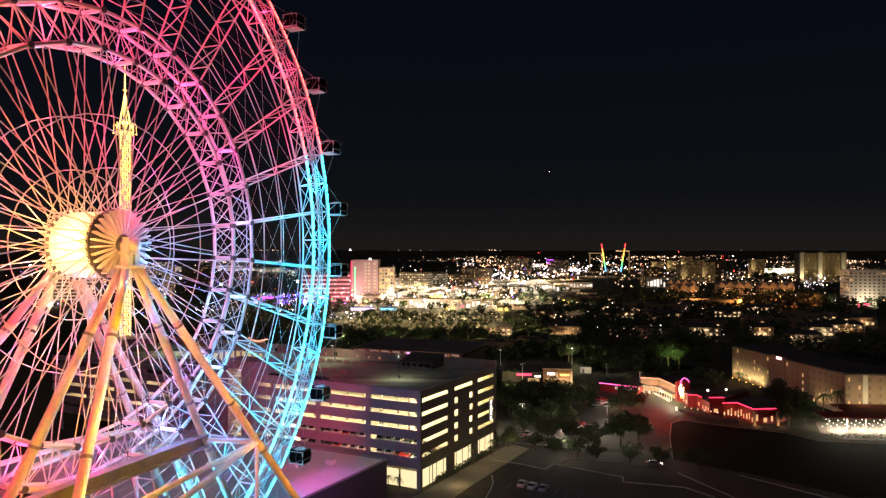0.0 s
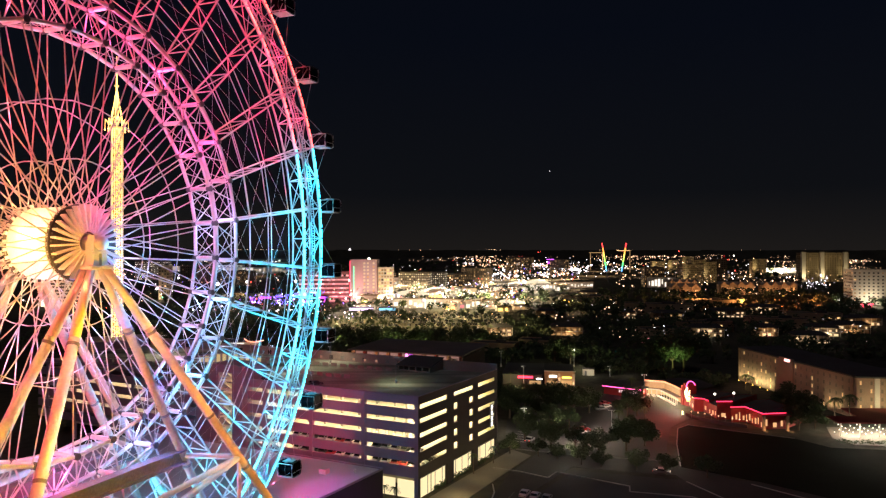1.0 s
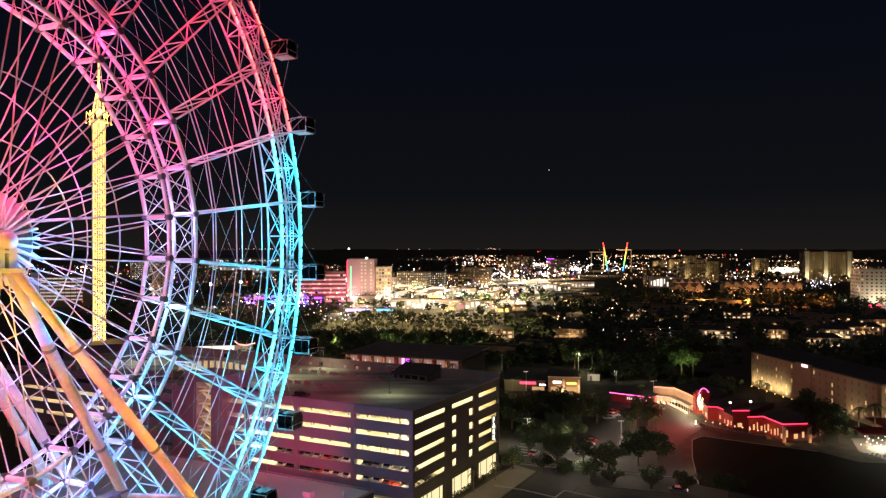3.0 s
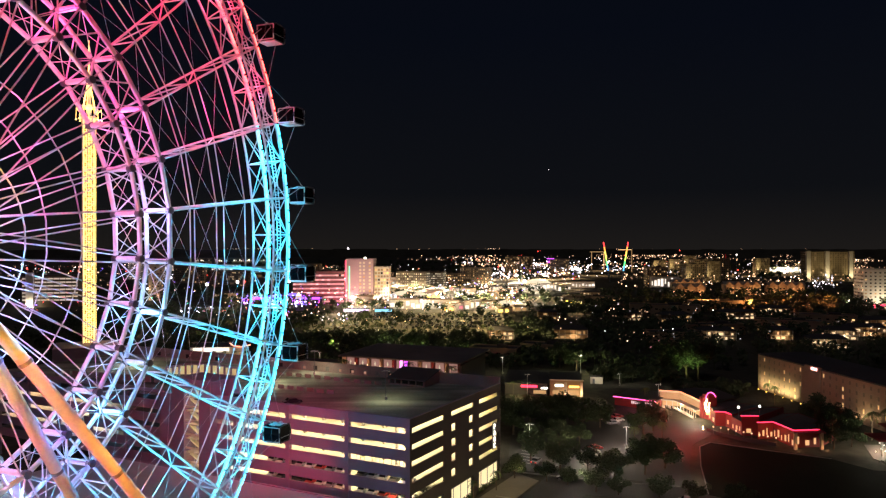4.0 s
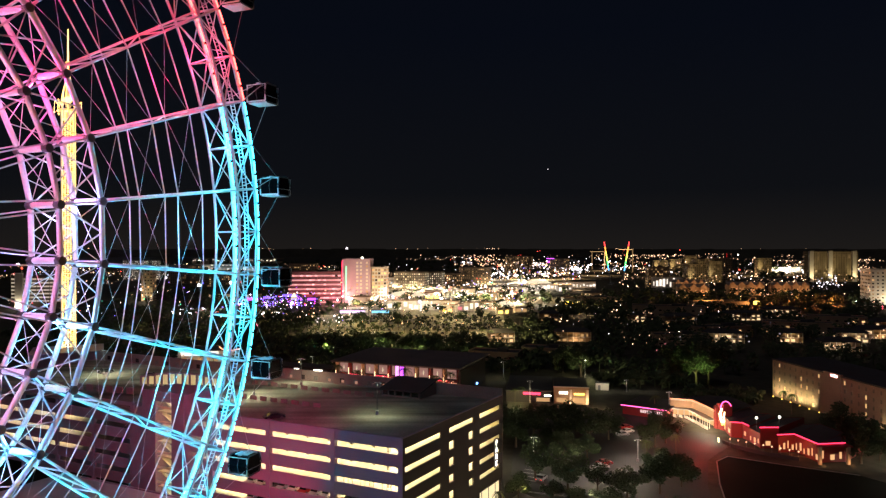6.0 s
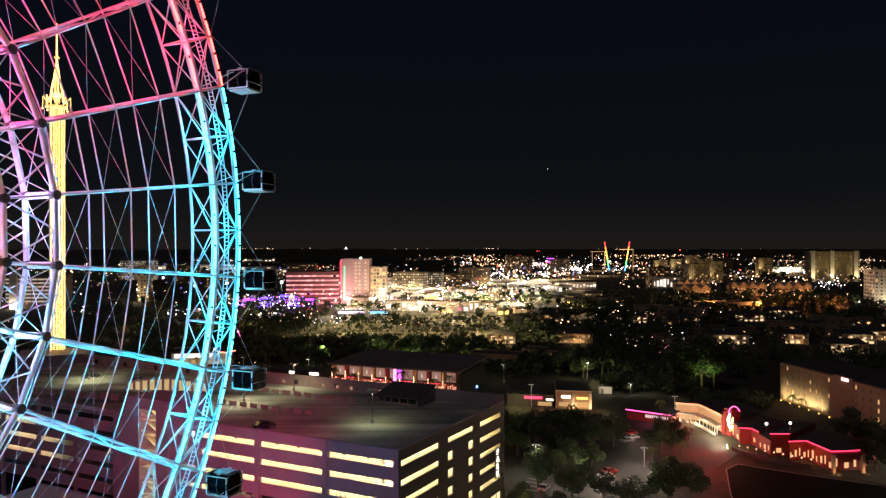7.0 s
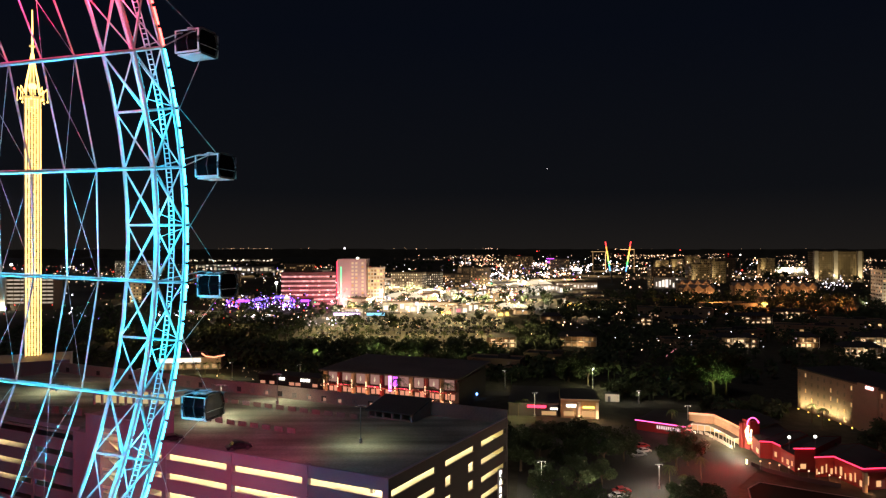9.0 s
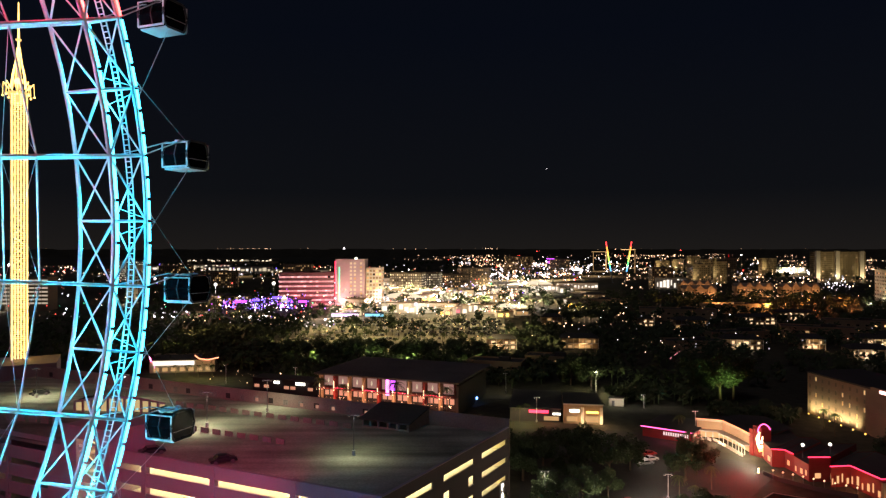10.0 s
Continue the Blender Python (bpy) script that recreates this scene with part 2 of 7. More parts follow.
# ---- mesh helpers ----
class Shape:
    """Vertices and faces gathered for one mesh."""

    def __init__(self):
        self.v, self.f, self.mi = [], [], []

    def quad(self, pts, mi=0):
        n = len(self.v)
        self.v += [tuple(p) for p in pts]
        self.f.append(tuple(range(n, n + len(pts))))
        self.mi.append(mi)
        return self

    def solid(self, o, ux, uy, uz, mi=0):
        """A box from a corner and three edge vectors."""
        o, ux, uy, uz = Vector(o), Vector(ux), Vector(uy), Vector(uz)
        n = len(self.v)
        self.v += [tuple(o + ux * i + uy * j + uz * k) for k in (0, 1) for j in (0, 1) for i in (0, 1)]
        self.f += [tuple(n + q for q in face) for face in ((0, 2, 3, 1), (4, 5, 7, 6), (0, 1, 5, 4), (2, 6, 7, 3), (0, 4, 6, 2), (1, 3, 7, 5))]
        self.mi += [mi] * 6
        return self

    def box(self, cx, cy, z0, sx, sy, sz, deg=0.0, mi=0):
        """A box standing on z0, turned about its upright axis."""
        c, s = math.cos(radians(deg)), math.sin(radians(deg))
        ux, uy = Vector((c * sx, s * sx, 0)), Vector((-s * sy, c * sy, 0))
        return self.solid(Vector((cx, cy, z0)) - ux / 2 - uy / 2, ux, uy, (0, 0, sz), mi)

    def tube(self, p, q, r, n=6, r2=None, mi=0, caps=True):
        p, q = Vector(p), Vector(q)
        r2 = r if r2 is None else r2
        d = q - p
        if d.length < 1e-6:
            return self
        a = d.orthogonal().normalized()
        b = d.normalized().cross(a)
        k = len(self.v)
        for c, rad in ((p, r), (q, r2)):
            for i in range(n):
                w = 2 * math.pi * i / n
                self.v.append(tuple(c + (a * math.cos(w) + b * math.sin(w)) * rad))
        for i in range(n):
            j = (i + 1) % n
            self.f.append((k + i, k + j, k + n + j, k + n + i))
            self.mi.append(mi)
        if caps:
            self.f += [tuple(k + i for i in reversed(range(n))), tuple(k + n + i for i in range(n))]
            self.mi += [mi, mi]
        return self

    def path(self, pts, r, n=6, mi=0):
        for p, q in zip(pts, pts[1:]):
            self.tube(p, q, r, n, mi=mi)
        return self

    def blob(self, c, r, mi=0):
        """A small eight-sided lump."""
        c = Vector(c)
        k = len(self.v)
        self.v += [tuple(c + Vector(o) * r) for o in ((1, 0, 0), (-1, 0, 0), (0, 1, 0), (0, -1, 0), (0, 0, 1), (0, 0, -1))]
        self.f += [tuple(k + i for i in t) for t in ((0, 2, 4), (2, 1, 4), (1, 3, 4), (3, 0, 4), (2, 0, 5), (1, 2, 5), (3, 1, 5), (0, 3, 5))]
        self.mi += [mi] * 8
        return self

    def ball(self, c, r, n=10, m=6):
        """A round lump of n by m faces."""
        c = Vector(c)
        k = len(self.v)
        for j in range(m + 1):
            w = math.pi * j / m
            for i in range(n):
                u = 2 * math.pi * i / n
                self.v.append(tuple(c + Vector((math.sin(w) * math.cos(u), math.sin(w) * math.sin(u), math.cos(w))) * r))
        for j in range(m):
            for i in range(n):
                q = (i + 1) % n
                self.f.append((k + j * n + i, k + (j + 1) * n + i, k + (j + 1) * n + q, k + j * n + q))
                self.mi.append(0)
        return self

    def mesh(self, name, *mats, smooth=False):
        me = bpy.data.meshes.new(name)
        me.from_pydata(self.v, [], self.f)
        for m in mats:
            me.materials.append(m)
        if len(mats) > 1:
            me.polygons.foreach_set("material_index", self.mi)
        if smooth:
            me.polygons.foreach_set("use_smooth", [True] * len(me.polygons))
        me.update()
        return me


def thing(name, m, label, category, group="", kind=""):
    ob = new(name)
    ob.matrix_world = m
    return tagged(ob, label, category, group, kind)


def part(name, shape, mat, parent, label="", m=None, smooth=False):
    """One mesh object under a thing or under a part; shape is a Shape or a mesh that alike pieces share."""
    mats = mat if isinstance(mat, (list, tuple)) else (mat,)
    ob = new(name, shape.mesh(name, *mats, smooth=smooth) if isinstance(shape, Shape) else shape)
    ob.parent = parent
    if m is not None:
        ob.matrix_local = m
    return tagged(ob, label)


def single(name, shape, mat, label, category, group="", kind="", m=None, smooth=False):
    """A thing that is one mesh."""
    mats = mat if isinstance(mat, (list, tuple)) else (mat,)
    ob = new(name, shape.mesh(name, *mats, smooth=smooth) if isinstance(shape, Shape) else shape)
    if m is not None:
        ob.matrix_world = m
    return tagged(ob, label, category, group, kind)


def spin(deg):
    """A turn about the wheel's axle."""
    return Matrix.Rotation(radians(-deg), 4, "Y")

# ---- ground ----


def ground():
    s = Shape()
    n, r = 48, 4700.0
    s.v.append((0, 600, 0))
    rings = [60, 150, 300, 500, 800, 1300, 2200, 3400, r]
    for q in rings:
        for i in range(n):
            w = 2 * math.pi * i / n
            s.v.append((q * math.cos(w), 600 + q * math.sin(w), 0))
    for i in range(n):
        s.f.append((0, 1 + i, 1 + (i + 1) % n))
        for k in range(len(rings) - 1):
            a, b = 1 + k * n, 1 + (k + 1) * n
            s.f.append((a + i, b + i, b + (i + 1) % n, a + (i + 1) % n))
    s.mi = [0] * len(s.f)
    single("ground", s, GROUND, "dark night-time ground reaching to the horizon", "ground", kind="structure")
    s = Shape()
    random.seed(4)
    for i in range(140):
        w0, w1 = [math.pi * (0.15 + 0.7 * q / 140) for q in (i, i + 1)]
        p0, p1 = [Vector((4550 * math.cos(w), 4550 * math.sin(w), 0)) for w in (w0, w1)]
        h = 50 + random.uniform(-3, 3)
        s.quad([p0, p1, p1 * 1.02 + Vector((0, 0, h)), p0 * 1.02 + Vector((0, 0, h))])
    single("backdrop", s, GROUND, "low dark wooded ridge along the horizon", "backdrop", kind="structure")


ground()


# ---- the observation wheel ----


def observation_wheel():
    w = thing("observation_wheel", WHEEL_M, "giant white steel observation wheel lit in cyan, pink and orange", "ferris wheel")
    nodes = [PHASE + 12 * k for k in range(30)]

    # chords of the inner ring and the rim, bay by bay
    for nm, r, rad, step in (("inner_ring_chord", R1, 0.25, 1), ("outer_ring_chord", R2, 0.25, 1), ("inner_rim_chord", R3, 0.16, 3), ("outer_rim_chord", R4, 0.16, 3)):
        for a in (-HALF, HALF):
            s = Shape()
            g = 12 / step
            for k in range(step):
                s.tube(on_wheel(r, g * k, a), on_wheel(r, g * (k + 1), a), rad, 8, caps=False)
            me = s.mesh(nm, STEEL, smooth=True)
            for d in nodes:
                part(nm, me, STEEL, w, m=spin(d))

    # cross tubes between the front and back chords
    for nm, r, rad, half in (("ring_rung", R1, 0.3, 0), ("ring_rung", R2, 0.3, 0), ("rim_rung", R3, 0.13, 0), ("rim_rung", R4, 0.13, 0), ("rim_rung", R3, 0.1, 6), ("rim_rung", R4, 0.1, 6)):
        me = Shape().tube((r, -HALF, 0), (r, HALF, 0), rad, 8).mesh(nm, STEEL)
        for d in nodes:
            part(nm, me, STEEL, w, m=spin(d + half))
    for r in (R1, R2):
        for a in (-HALF, HALF):
            me = Shape().tube((r, a - 0.3, 0), (r, a + 0.3, 0), 0.42, 8).mesh("node_collar", STEEL_DARK)
            for d in nodes:
                part("node_collar", me, STEEL_DARK, w, m=spin(d))

    # lattice of the inner ring, one panel per bay
    s = Shape()
    for a in (-HALF, HALF):
        A0, A1, B0, B1 = on_wheel(R1, 0, a), on_wheel(R1, 12, a), on_wheel(R2, 0, a), on_wheel(R2, 12, a)
        m = (B0 + B1) / 2
        s.tube(A0, B0, 0.1, 6).tube(A0, m, 0.075, 6).tube(A1, m, 0.075, 6)
        n = (A0 + A1) / 2
        s.tube(B0, n, 0.045, 5).tube(B1, n, 0.045, 5)
    for r in (R1, R2):
        s.tube(on_wheel(r, 0, HALF), on_wheel(r, 12, -HALF), 0.035, 5).tube(on_wheel(r, 0, -HALF), on_wheel(r, 12, HALF), 0.035, 5)
    s.tube(on_wheel(R1, 0, HALF), on_wheel(R2, 0, -HALF), 0.09, 5)
    me = s.mesh("ring_lattice", STEEL)
    for d in nodes:
        part("ring_lattice", me, STEEL, w, m=spin(d))

    # rim lattice
    s = Shape()
    for a in (-HALF, HALF):
        P = [on_wheel(R3, q, a) for q in (0, 6, 12)]
        Q = [on_wheel(R4, q, a) for q in (0, 6, 12)]
        s.tube(P[0], Q[0], 0.11, 6).tube(P[1], Q[1], 0.09, 6)
        s.tube(P[0], Q[1], 0.08, 6).tube(P[2], Q[1], 0.08, 6)
    for r in (R3, R4):
        s.tube(on_wheel(r, 0, HALF), on_wheel(r, 6, -HALF), 0.07, 5).tube(on_wheel(r, 6, -HALF), on_wheel(r, 12, HALF), 0.07, 5)
        s.tube(on_wheel(r, 0, -HALF), on_wheel(r, 6, HALF), 0.06, 5).tube(on_wheel(r, 6, HALF), on_wheel(r, 12, -HALF), 0.06, 5)
    me = s.mesh("rim_lattice", STEEL)
    for d in nodes:
        part("rim_lattice", me, STEEL, w, m=spin(d))

    # radial lattice beams from the ring to the rim
    s = Shape()
    rs = [R2, 31.8, 36.6, 42.4, R3]
    for a in (-HALF, HALF):
        s.tube((R2, a, 0), (R4, a, 0), 0.13, 7)
    for k, (r0, r1) in enumerate(zip(rs, rs[1:])):
        e = 1 if k % 2 else -1
        s.tube((r0, e * HALF, 0), (r1, -e * HALF, 0), 0.085, 6)
        s.tube((r1, -HALF, 0), (r1, HALF, 0), 0.085, 6)
    me = s.mesh("radial_beam", STEEL)
    for d in nodes:
        part("radial_beam", me, STEEL, w, m=spin(d))

    # straight tie rods between neighbouring beams, cross-braced
    for r in rs[1:4]:
        rod = Shape()
        for a in (-HALF, HALF):
            rod.tube(on_wheel(r, 0, a), on_wheel(r, 12, a), 0.075, 6)
        brace = Shape().tube(on_wheel(r, 0, HALF), on_wheel(r, 12, -HALF), 0.013, 5).tube(on_wheel(r, 0, -HALF), on_wheel(r, 12, HALF), 0.013, 5)
        m1, m2 = rod.mesh("tie_rod", STEEL), brace.mesh("cross_brace", STEEL)
        for k, d in enumerate(nodes):
            part("tie_rod", m1, STEEL, w, m=spin(d))
            part("cross_brace", m2, STEEL, w, m=spin(d))

    # spoke cables from the hub
    for f in (-1, 1):
        for lean in (-1, 1):
            me = Shape().tube(on_wheel(4.2, 17 * lean, f * 3.3), on_wheel(R1, 1.0 * lean, f * HALF), 0.075, 5).mesh("spoke_cable", CABLE)
            for d in nodes:
                part("spoke_cable", me, CABLE, w, m=spin(d))
    for r in (9.3, 15.7):
        for a in (-1, 1):
            s = Shape()
            ax = a * (3.3 + (HALF - 3.3) * (r - 4) / (R1 - 4))
            for k in range(30):
                s.tube(on_wheel(r, nodes[k], ax), on_wheel(r, nodes[k] + 12, ax), 0.07, 5, caps=False)
            part("spoke_tie_ring", s, CABLE, w)

    # hub
    drum = Shape()
    for k in range(48):
        d0, d1 = 7.5 * k, 7.5 * (k + 1)
        drum.quad([on_wheel(4.05, d0, -3.3), on_wheel(4.05, d1, -3.3), on_wheel(4.05, d1, 3.3), on_wheel(4.05, d0, 3.3)])
    part("hub_drum", drum, STEEL, w, smooth=True)
    for f in (-1, 1):
        fl = Shape()
        for k in range(60):
            d0, d1 = 6 * k, 6 * (k + 1)
            o0, o1 = [on_wheel(4.35, d, f * 3.5) for d in (d0, d1)]
            i0, i1 = [on_wheel(4.35, d, f * 3.05) for d in (d0, d1)]
            c0, c1 = [on_wheel(1.1, d, f * 4.1) for d in (d0, d1)]
            b0, b1 = [on_wheel(3.4, d, f * 3.05) for d in (d0, d1)]
            fl.quad([o0, o1, c1, c0]).quad([i0, i1, o1, o0]).quad([b0, b1, i1, i0])
        fp = part("hub_flange", fl, FLANGE, w)
        rib = Shape().solid(Vector((1.3, 0, 0)) + Vector((0, -f * 3.75, -0.06)), (3.0, 0, 0), (0, -f * 0.75, 0), (0, 0, 0.2)).mesh("rib", STEEL)
        bolt = Shape().tube((4.05, -f * 3.4, 0), (4.05, -f * 3.75, 0), 0.1, 6).mesh("cable_socket", STEEL_DARK)
        lug = Shape().box(4.0, -f * 3.0, -0.16, 0.9, 0.3, 0.32).mesh("lug", STEEL)
        for k in range(30):
            part("rib", rib, STEEL, fp, m=spin(12 * k + 3))
            part("cable_socket", bolt, STEEL_DARK, fp, m=spin(12 * k + 9))
            part("lug", lug, STEEL, fp, m=spin(12 * k + 9))

    # light tubes on the outer chords, cyan below and red above, in short lengths
    for a, seg, rad in ((HALF + 0.24, 6, 0.10), (-HALF + 0.24, 3, 0.13)):
        g = 12 / seg
        lengths = [Shape().tube(on_wheel(R4 + 0.12, j * g + 0.16, a), on_wheel(R4 + 0.12, (j + 1) * g - 0.16, a), rad, 7) for j in range(seg)]
        cold, hot = [x.mesh("light_tube", LED_CYAN) for x in lengths], [x.mesh("light_tube", LED_RED) for x in lengths]
        for d in nodes:
            for j in range(seg):
                red = RED_FROM < (d + g * (j + 0.5)) % 360 < RED_TO
                part("light_tube", (hot if red else cold)[j], LED_CYAN, w, m=spin(d))

    # maintenance ladder between the outer chords
    s = Shape()
    for k in range(6):
        for a in (-0.28, 0.28):
            s.tube(on_wheel(R4 - 0.3, 2 * k, a + 0.5), on_wheel(R4 - 0.3, 2 * k + 2, a + 0.5), 0.06, 5)
    for k in range(24):
        s.tube(on_wheel(R4 - 0.3, k / 2, 0.22), on_wheel(R4 - 0.3, k / 2, 0.78), 0.05, 4)
    me = s.mesh("rim_ladder", STEEL)
    for d in nodes:
        part("rim_ladder", me, STEEL, w, m=spin(d))

    # spider nodes and stay wires between the capsules
    hub = on_wheel(R4 + 2.6, 6, 0.2)
    pieces = [("spider_strut", Shape().tube(on_wheel(R4, q, a), hub, 0.04, 4).mesh("spider_strut", CABLE)) for a in (-HALF, HALF) for q in (4.6, 7.4)]
    pieces += [("stay_wire", Shape().tube(hub, on_wheel(R4 + 6.4, q, 0.9), 0.025, 4).mesh("stay_wire", CABLE)) for q in (1.2, 10.9)]
    for nm, me in pieces:
        for d in nodes:
            part(nm, me, CABLE, w, m=spin(d))
    lift = Vector((0, 0, 1.28))
    for d in nodes:
        for a in (-HALF, HALF):
            arm_end = on_wheel(CAP_R - 0.4, d, a * 0.45) + lift
            part("capsule_bracket", Shape().path([on_wheel(R4, d, a), on_wheel(CAP_R - 1.7, d, a * 0.45) + lift, arm_end], 0.055, 6), CABLE, w)
    return w


def rounded_profile(hx, hz, cut, bulge):
    """The outline of a capsule's side: flat floor, bulging flanks, rounded roof."""
    return [(-hx + cut, -hz), (hx - cut, -hz), (hx - cut * 0.3, -hz + cut), (hx + bulge, 0), (hx - cut * 0.4, hz - cut * 0.9), (hx - cut * 1.2, hz),
            (-hx + cut * 1.2, hz), (-hx + cut * 0.4, hz - cut * 0.9), (-hx - bulge, 0), (-hx + cut * 0.3, -hz + cut)]


CAPSULE_BLACK = material("black_capsule_seam", (0.03, 0.03, 0.033), 0.35, 0.0, 1.0, 0.1)


def capsule():
    """One cabin in its own upright frame: X away from the hub, Y away from the front."""
    c = thing("wheel_capsule", Matrix(), "white-framed passenger capsule with dark tinted glass", "capsule", "capsules round the wheel")
    prof = rounded_profile(1.75, 1.62, 0.4, 0.2)
    hw = 1.85
    s = Shape()
    n = len(prof)
    g = [(0.93 * x, 0.93 * z) for x, z in prof]
    for y0, y1 in ((-hw + 0.06, hw - 0.06),):
        for k in range(n):
            (x0, z0), (x1, z1) = g[k], g[(k + 1) % n]
            s.quad([(x0, y0, z0), (x1, y0, z1), (x1, y1, z1), (x0, y1, z0)])
        s.quad([(x, y0, z) for x, z in reversed(g)]).quad([(x, y1, z) for x, z in g])
    part("glazing", s, CAPSULE_GLASS, c)
    # ribs round the side and edges of the end faces
    for y in (-hw, hw, 0.0):
        f = Shape()
        t = 0.13 if y else 0.07
        for k in range(n):
            (x0, z0), (x1, z1) = prof[k], prof[(k + 1) % n]
            f.tube((x0, y, z0), (x1, y, z1), t, 6)
        part("hoop_frame" if y else "mid_hoop", f, CAPSULE_BLACK, c)
    # end faces toward and away from the hub carry upright white frames
    for sx in (-1, 1):
        f = Shape()
        x = sx * 1.88
        for y in (-hw, hw):
            f.solid((x - 0.06, y - 0.08, -1.5), (0.12, 0, 0), (0, 0.16, 0), (0, 0, 2.9))
        f.solid((x - 0.06, -hw, -1.6), (0.12, 0, 0), (0, 2 * hw, 0), (0, 0, 0.22)).solid((x - 0.06, -hw, 1.3), (0.12, 0, 0), (0, 2 * hw, 0), (0, 0, 0.12))
        part("end_frame", f, CAPSULE_WHITE, c)
    part("floor_pan", Shape().solid((-1.5, -hw, -1.78), (3.0, 0, 0), (0, 2 * hw, 0), (0, 0, 0.18)), CAPSULE_WHITE, c)
    part("roof_unit", Shape().solid((-1.0, -1.2, 1.58), (2.0, 0, 0), (0, 2.4, 0), (0, 0, 0.14)).solid((-1.5, -0.3, 1.6), (3.0, 0, 0), (0, 0.6, 0), (0, 0, 0.2)), CAPSULE_WHITE, c)
    part("side_rail", Shape().tube((-1.6, -hw - 0.1, -0.55), (1.6, -hw - 0.1, -0.55), 0.03, 5), CAPSULE_WHITE, c)
    return c


observation_wheel()
cap = capsule()
for k in range(30):
    m = WHEEL_M @ Matrix.Translation(on_wheel(CAP_R, PHASE + 12 * k, 0.0))
    if k == 0:
        cap.matrix_basis = m @ Matrix.Scale(0.76, 4)
    else:
        copy_thing(cap, m)


# ---- the wheel's support ----


def wheel_support():
    s0 = thing("wheel_support", WHEEL_M, "eight raking steel legs carrying the wheel's axle", "support frame")
    ground_z = -WHEEL_C.z
    for f in (-1, 1):
        ax = Shape().tube((0, -f * 3.9, 0), (0, -f * 6.4, 0), 0.75, 20)
        part("axle_end", ax, STEEL, s0, smooth=True)
        bl = Shape().solid((-0.9, -f * 5.4 - 0.6, -2.4), (0.7, 0, 0), (0, 1.2, 0), (0, 0, 2.6)).solid((0.2, -f * 5.4 - 0.6, -2.4), (0.7, 0, 0), (0, 1.2, 0), (0, 0, 2.6)).solid((-0.7, -f * 5.4 - 0.5, 0.2), (1.4, 0, 0), (0, 1.0, 0), (0, 0, 0.7))
        bl.solid((-1.5, -f * 5.4 - 0.9, -2.8), (3.0, 0, 0), (0, 1.8, 0), (0, 0, 0.35)).tube((0.2, -f * 5.4, 0.8), (0.2, -f * 5.4, 3.0), 0.09, 6).solid((-1.2, -f * 5.4 - 0.7, -1.1), (2.4, 0, 0), (0, 1.4, 0), (0, 0, 0.25))
        part("bearing_block", bl, STEEL, s0, "pale steel bearing block with a mast")
        head = Vector((0, -f * 5.2, -2.6))
        legs = {}
        for nm, x, n in (("in_fore", 34, 2), ("out_fore", 39, 18), ("in_aft", -34, 2), ("out_aft", -36, 26)):
            foot = Vector((x, -f * n, ground_z))
            top = head + Vector((math.copysign(0.9, x), -f * (0.5 if n > 10 else -0.2), 0))
            legs[nm] = (top, foot)
            d = foot - top
            lg = part("leg", Shape().tube(top, top + d * 0.12, 0.42, 16, 0.55).tube(top + d * 0.12, foot, 0.55, 16), LEG_TONED, s0, smooth=True)
            for q in (0.13, 0.32, 0.45, 0.66, 0.85):
                part("flange_collar", Shape().tube(top + d * (q - 0.0025), top + d * (q + 0.0025), 0.61, 16), GIRDER, lg)
            part("foot_block", Shape().box(foot.x, foot.y, ground_z, 5, 5, 1.6), CONCRETE, s0)

        def at(nm, z):
            top, foot = legs[nm]
            return top.lerp(foot, (z - top.z) / (foot.z - top.z))

        zt = -27.5
        a, b = at("in_fore", zt), at("in_aft", zt)
        girder = Shape()
        girder.solid(a + Vector((0, -0.7, -0.9)), b - a, (0, 1.4, 0), (0, 0, 0.25)).solid(a + Vector((0, -0.7, 0.65)), b - a, (0, 1.4, 0), (0, 0, 0.25)).solid(a + Vector((0, -0.15, -0.65)), b - a, (0, 0.3, 0), (0, 0, 1.3))
        part("tie_girder", girder, GIRDER, s0, "dull grey riveted girder")
        for p, q in (("in_fore", "out_fore"), ("in_aft", "out_aft"), ("out_fore", "out_aft")):
            part("tie_tube", Shape().tube(at(p, zt), at(q, zt), 0.36, 10), STEEL, s0, smooth=True)
        part("tie_tube", Shape().tube(at("out_fore", zt), at("out_aft", zt - 4.0), 0.42, 10), STEEL, s0, smooth=True)
        p = at("out_fore", zt)
        part("hanger_tube", Shape().tube(p, Vector((p.x, p.y, ground_z)), 0.3, 8), STEEL, s0, smooth=True)
    return s0


wheel_support()
# one floodlight for each leg, standing by its foot
for f, x, n, c, w in ((1, 34, 2, (0.12, 0.16, 1.0), 150000), (1, 39, 18, (1.0, 0.28, 0.04), 60000), (1, -34, 2, (1.0, 0.26, 0.07), 26000), (1, -36, 26, (1.0, 0.56, 0.03), 90000),
                      (-1, 34, 2, (0.8, 0.2, 0.8), 50000), (-1, 39, 18, (0.02, 0.6, 1.0), 220000), (-1, -34, 2, (1.0, 0.35, 0.2), 30000), (-1, -36, 26, (1.0, 0.5, 0.16), 30000)):
    foot, head = Vector((x, -f * n, -61)), Vector((0, -f * 5.2, -2.6))
    lamp_at = foot.lerp(head, 0.12) + Vector((math.copysign(3.0, x), -f * 9.0, -1.5))
    spot_lamp("leg_floodlight", WHEEL_M @ lamp_at, WHEEL_M @ foot.lerp(head, 0.66), c, w, 12, 0.3, 0.35)
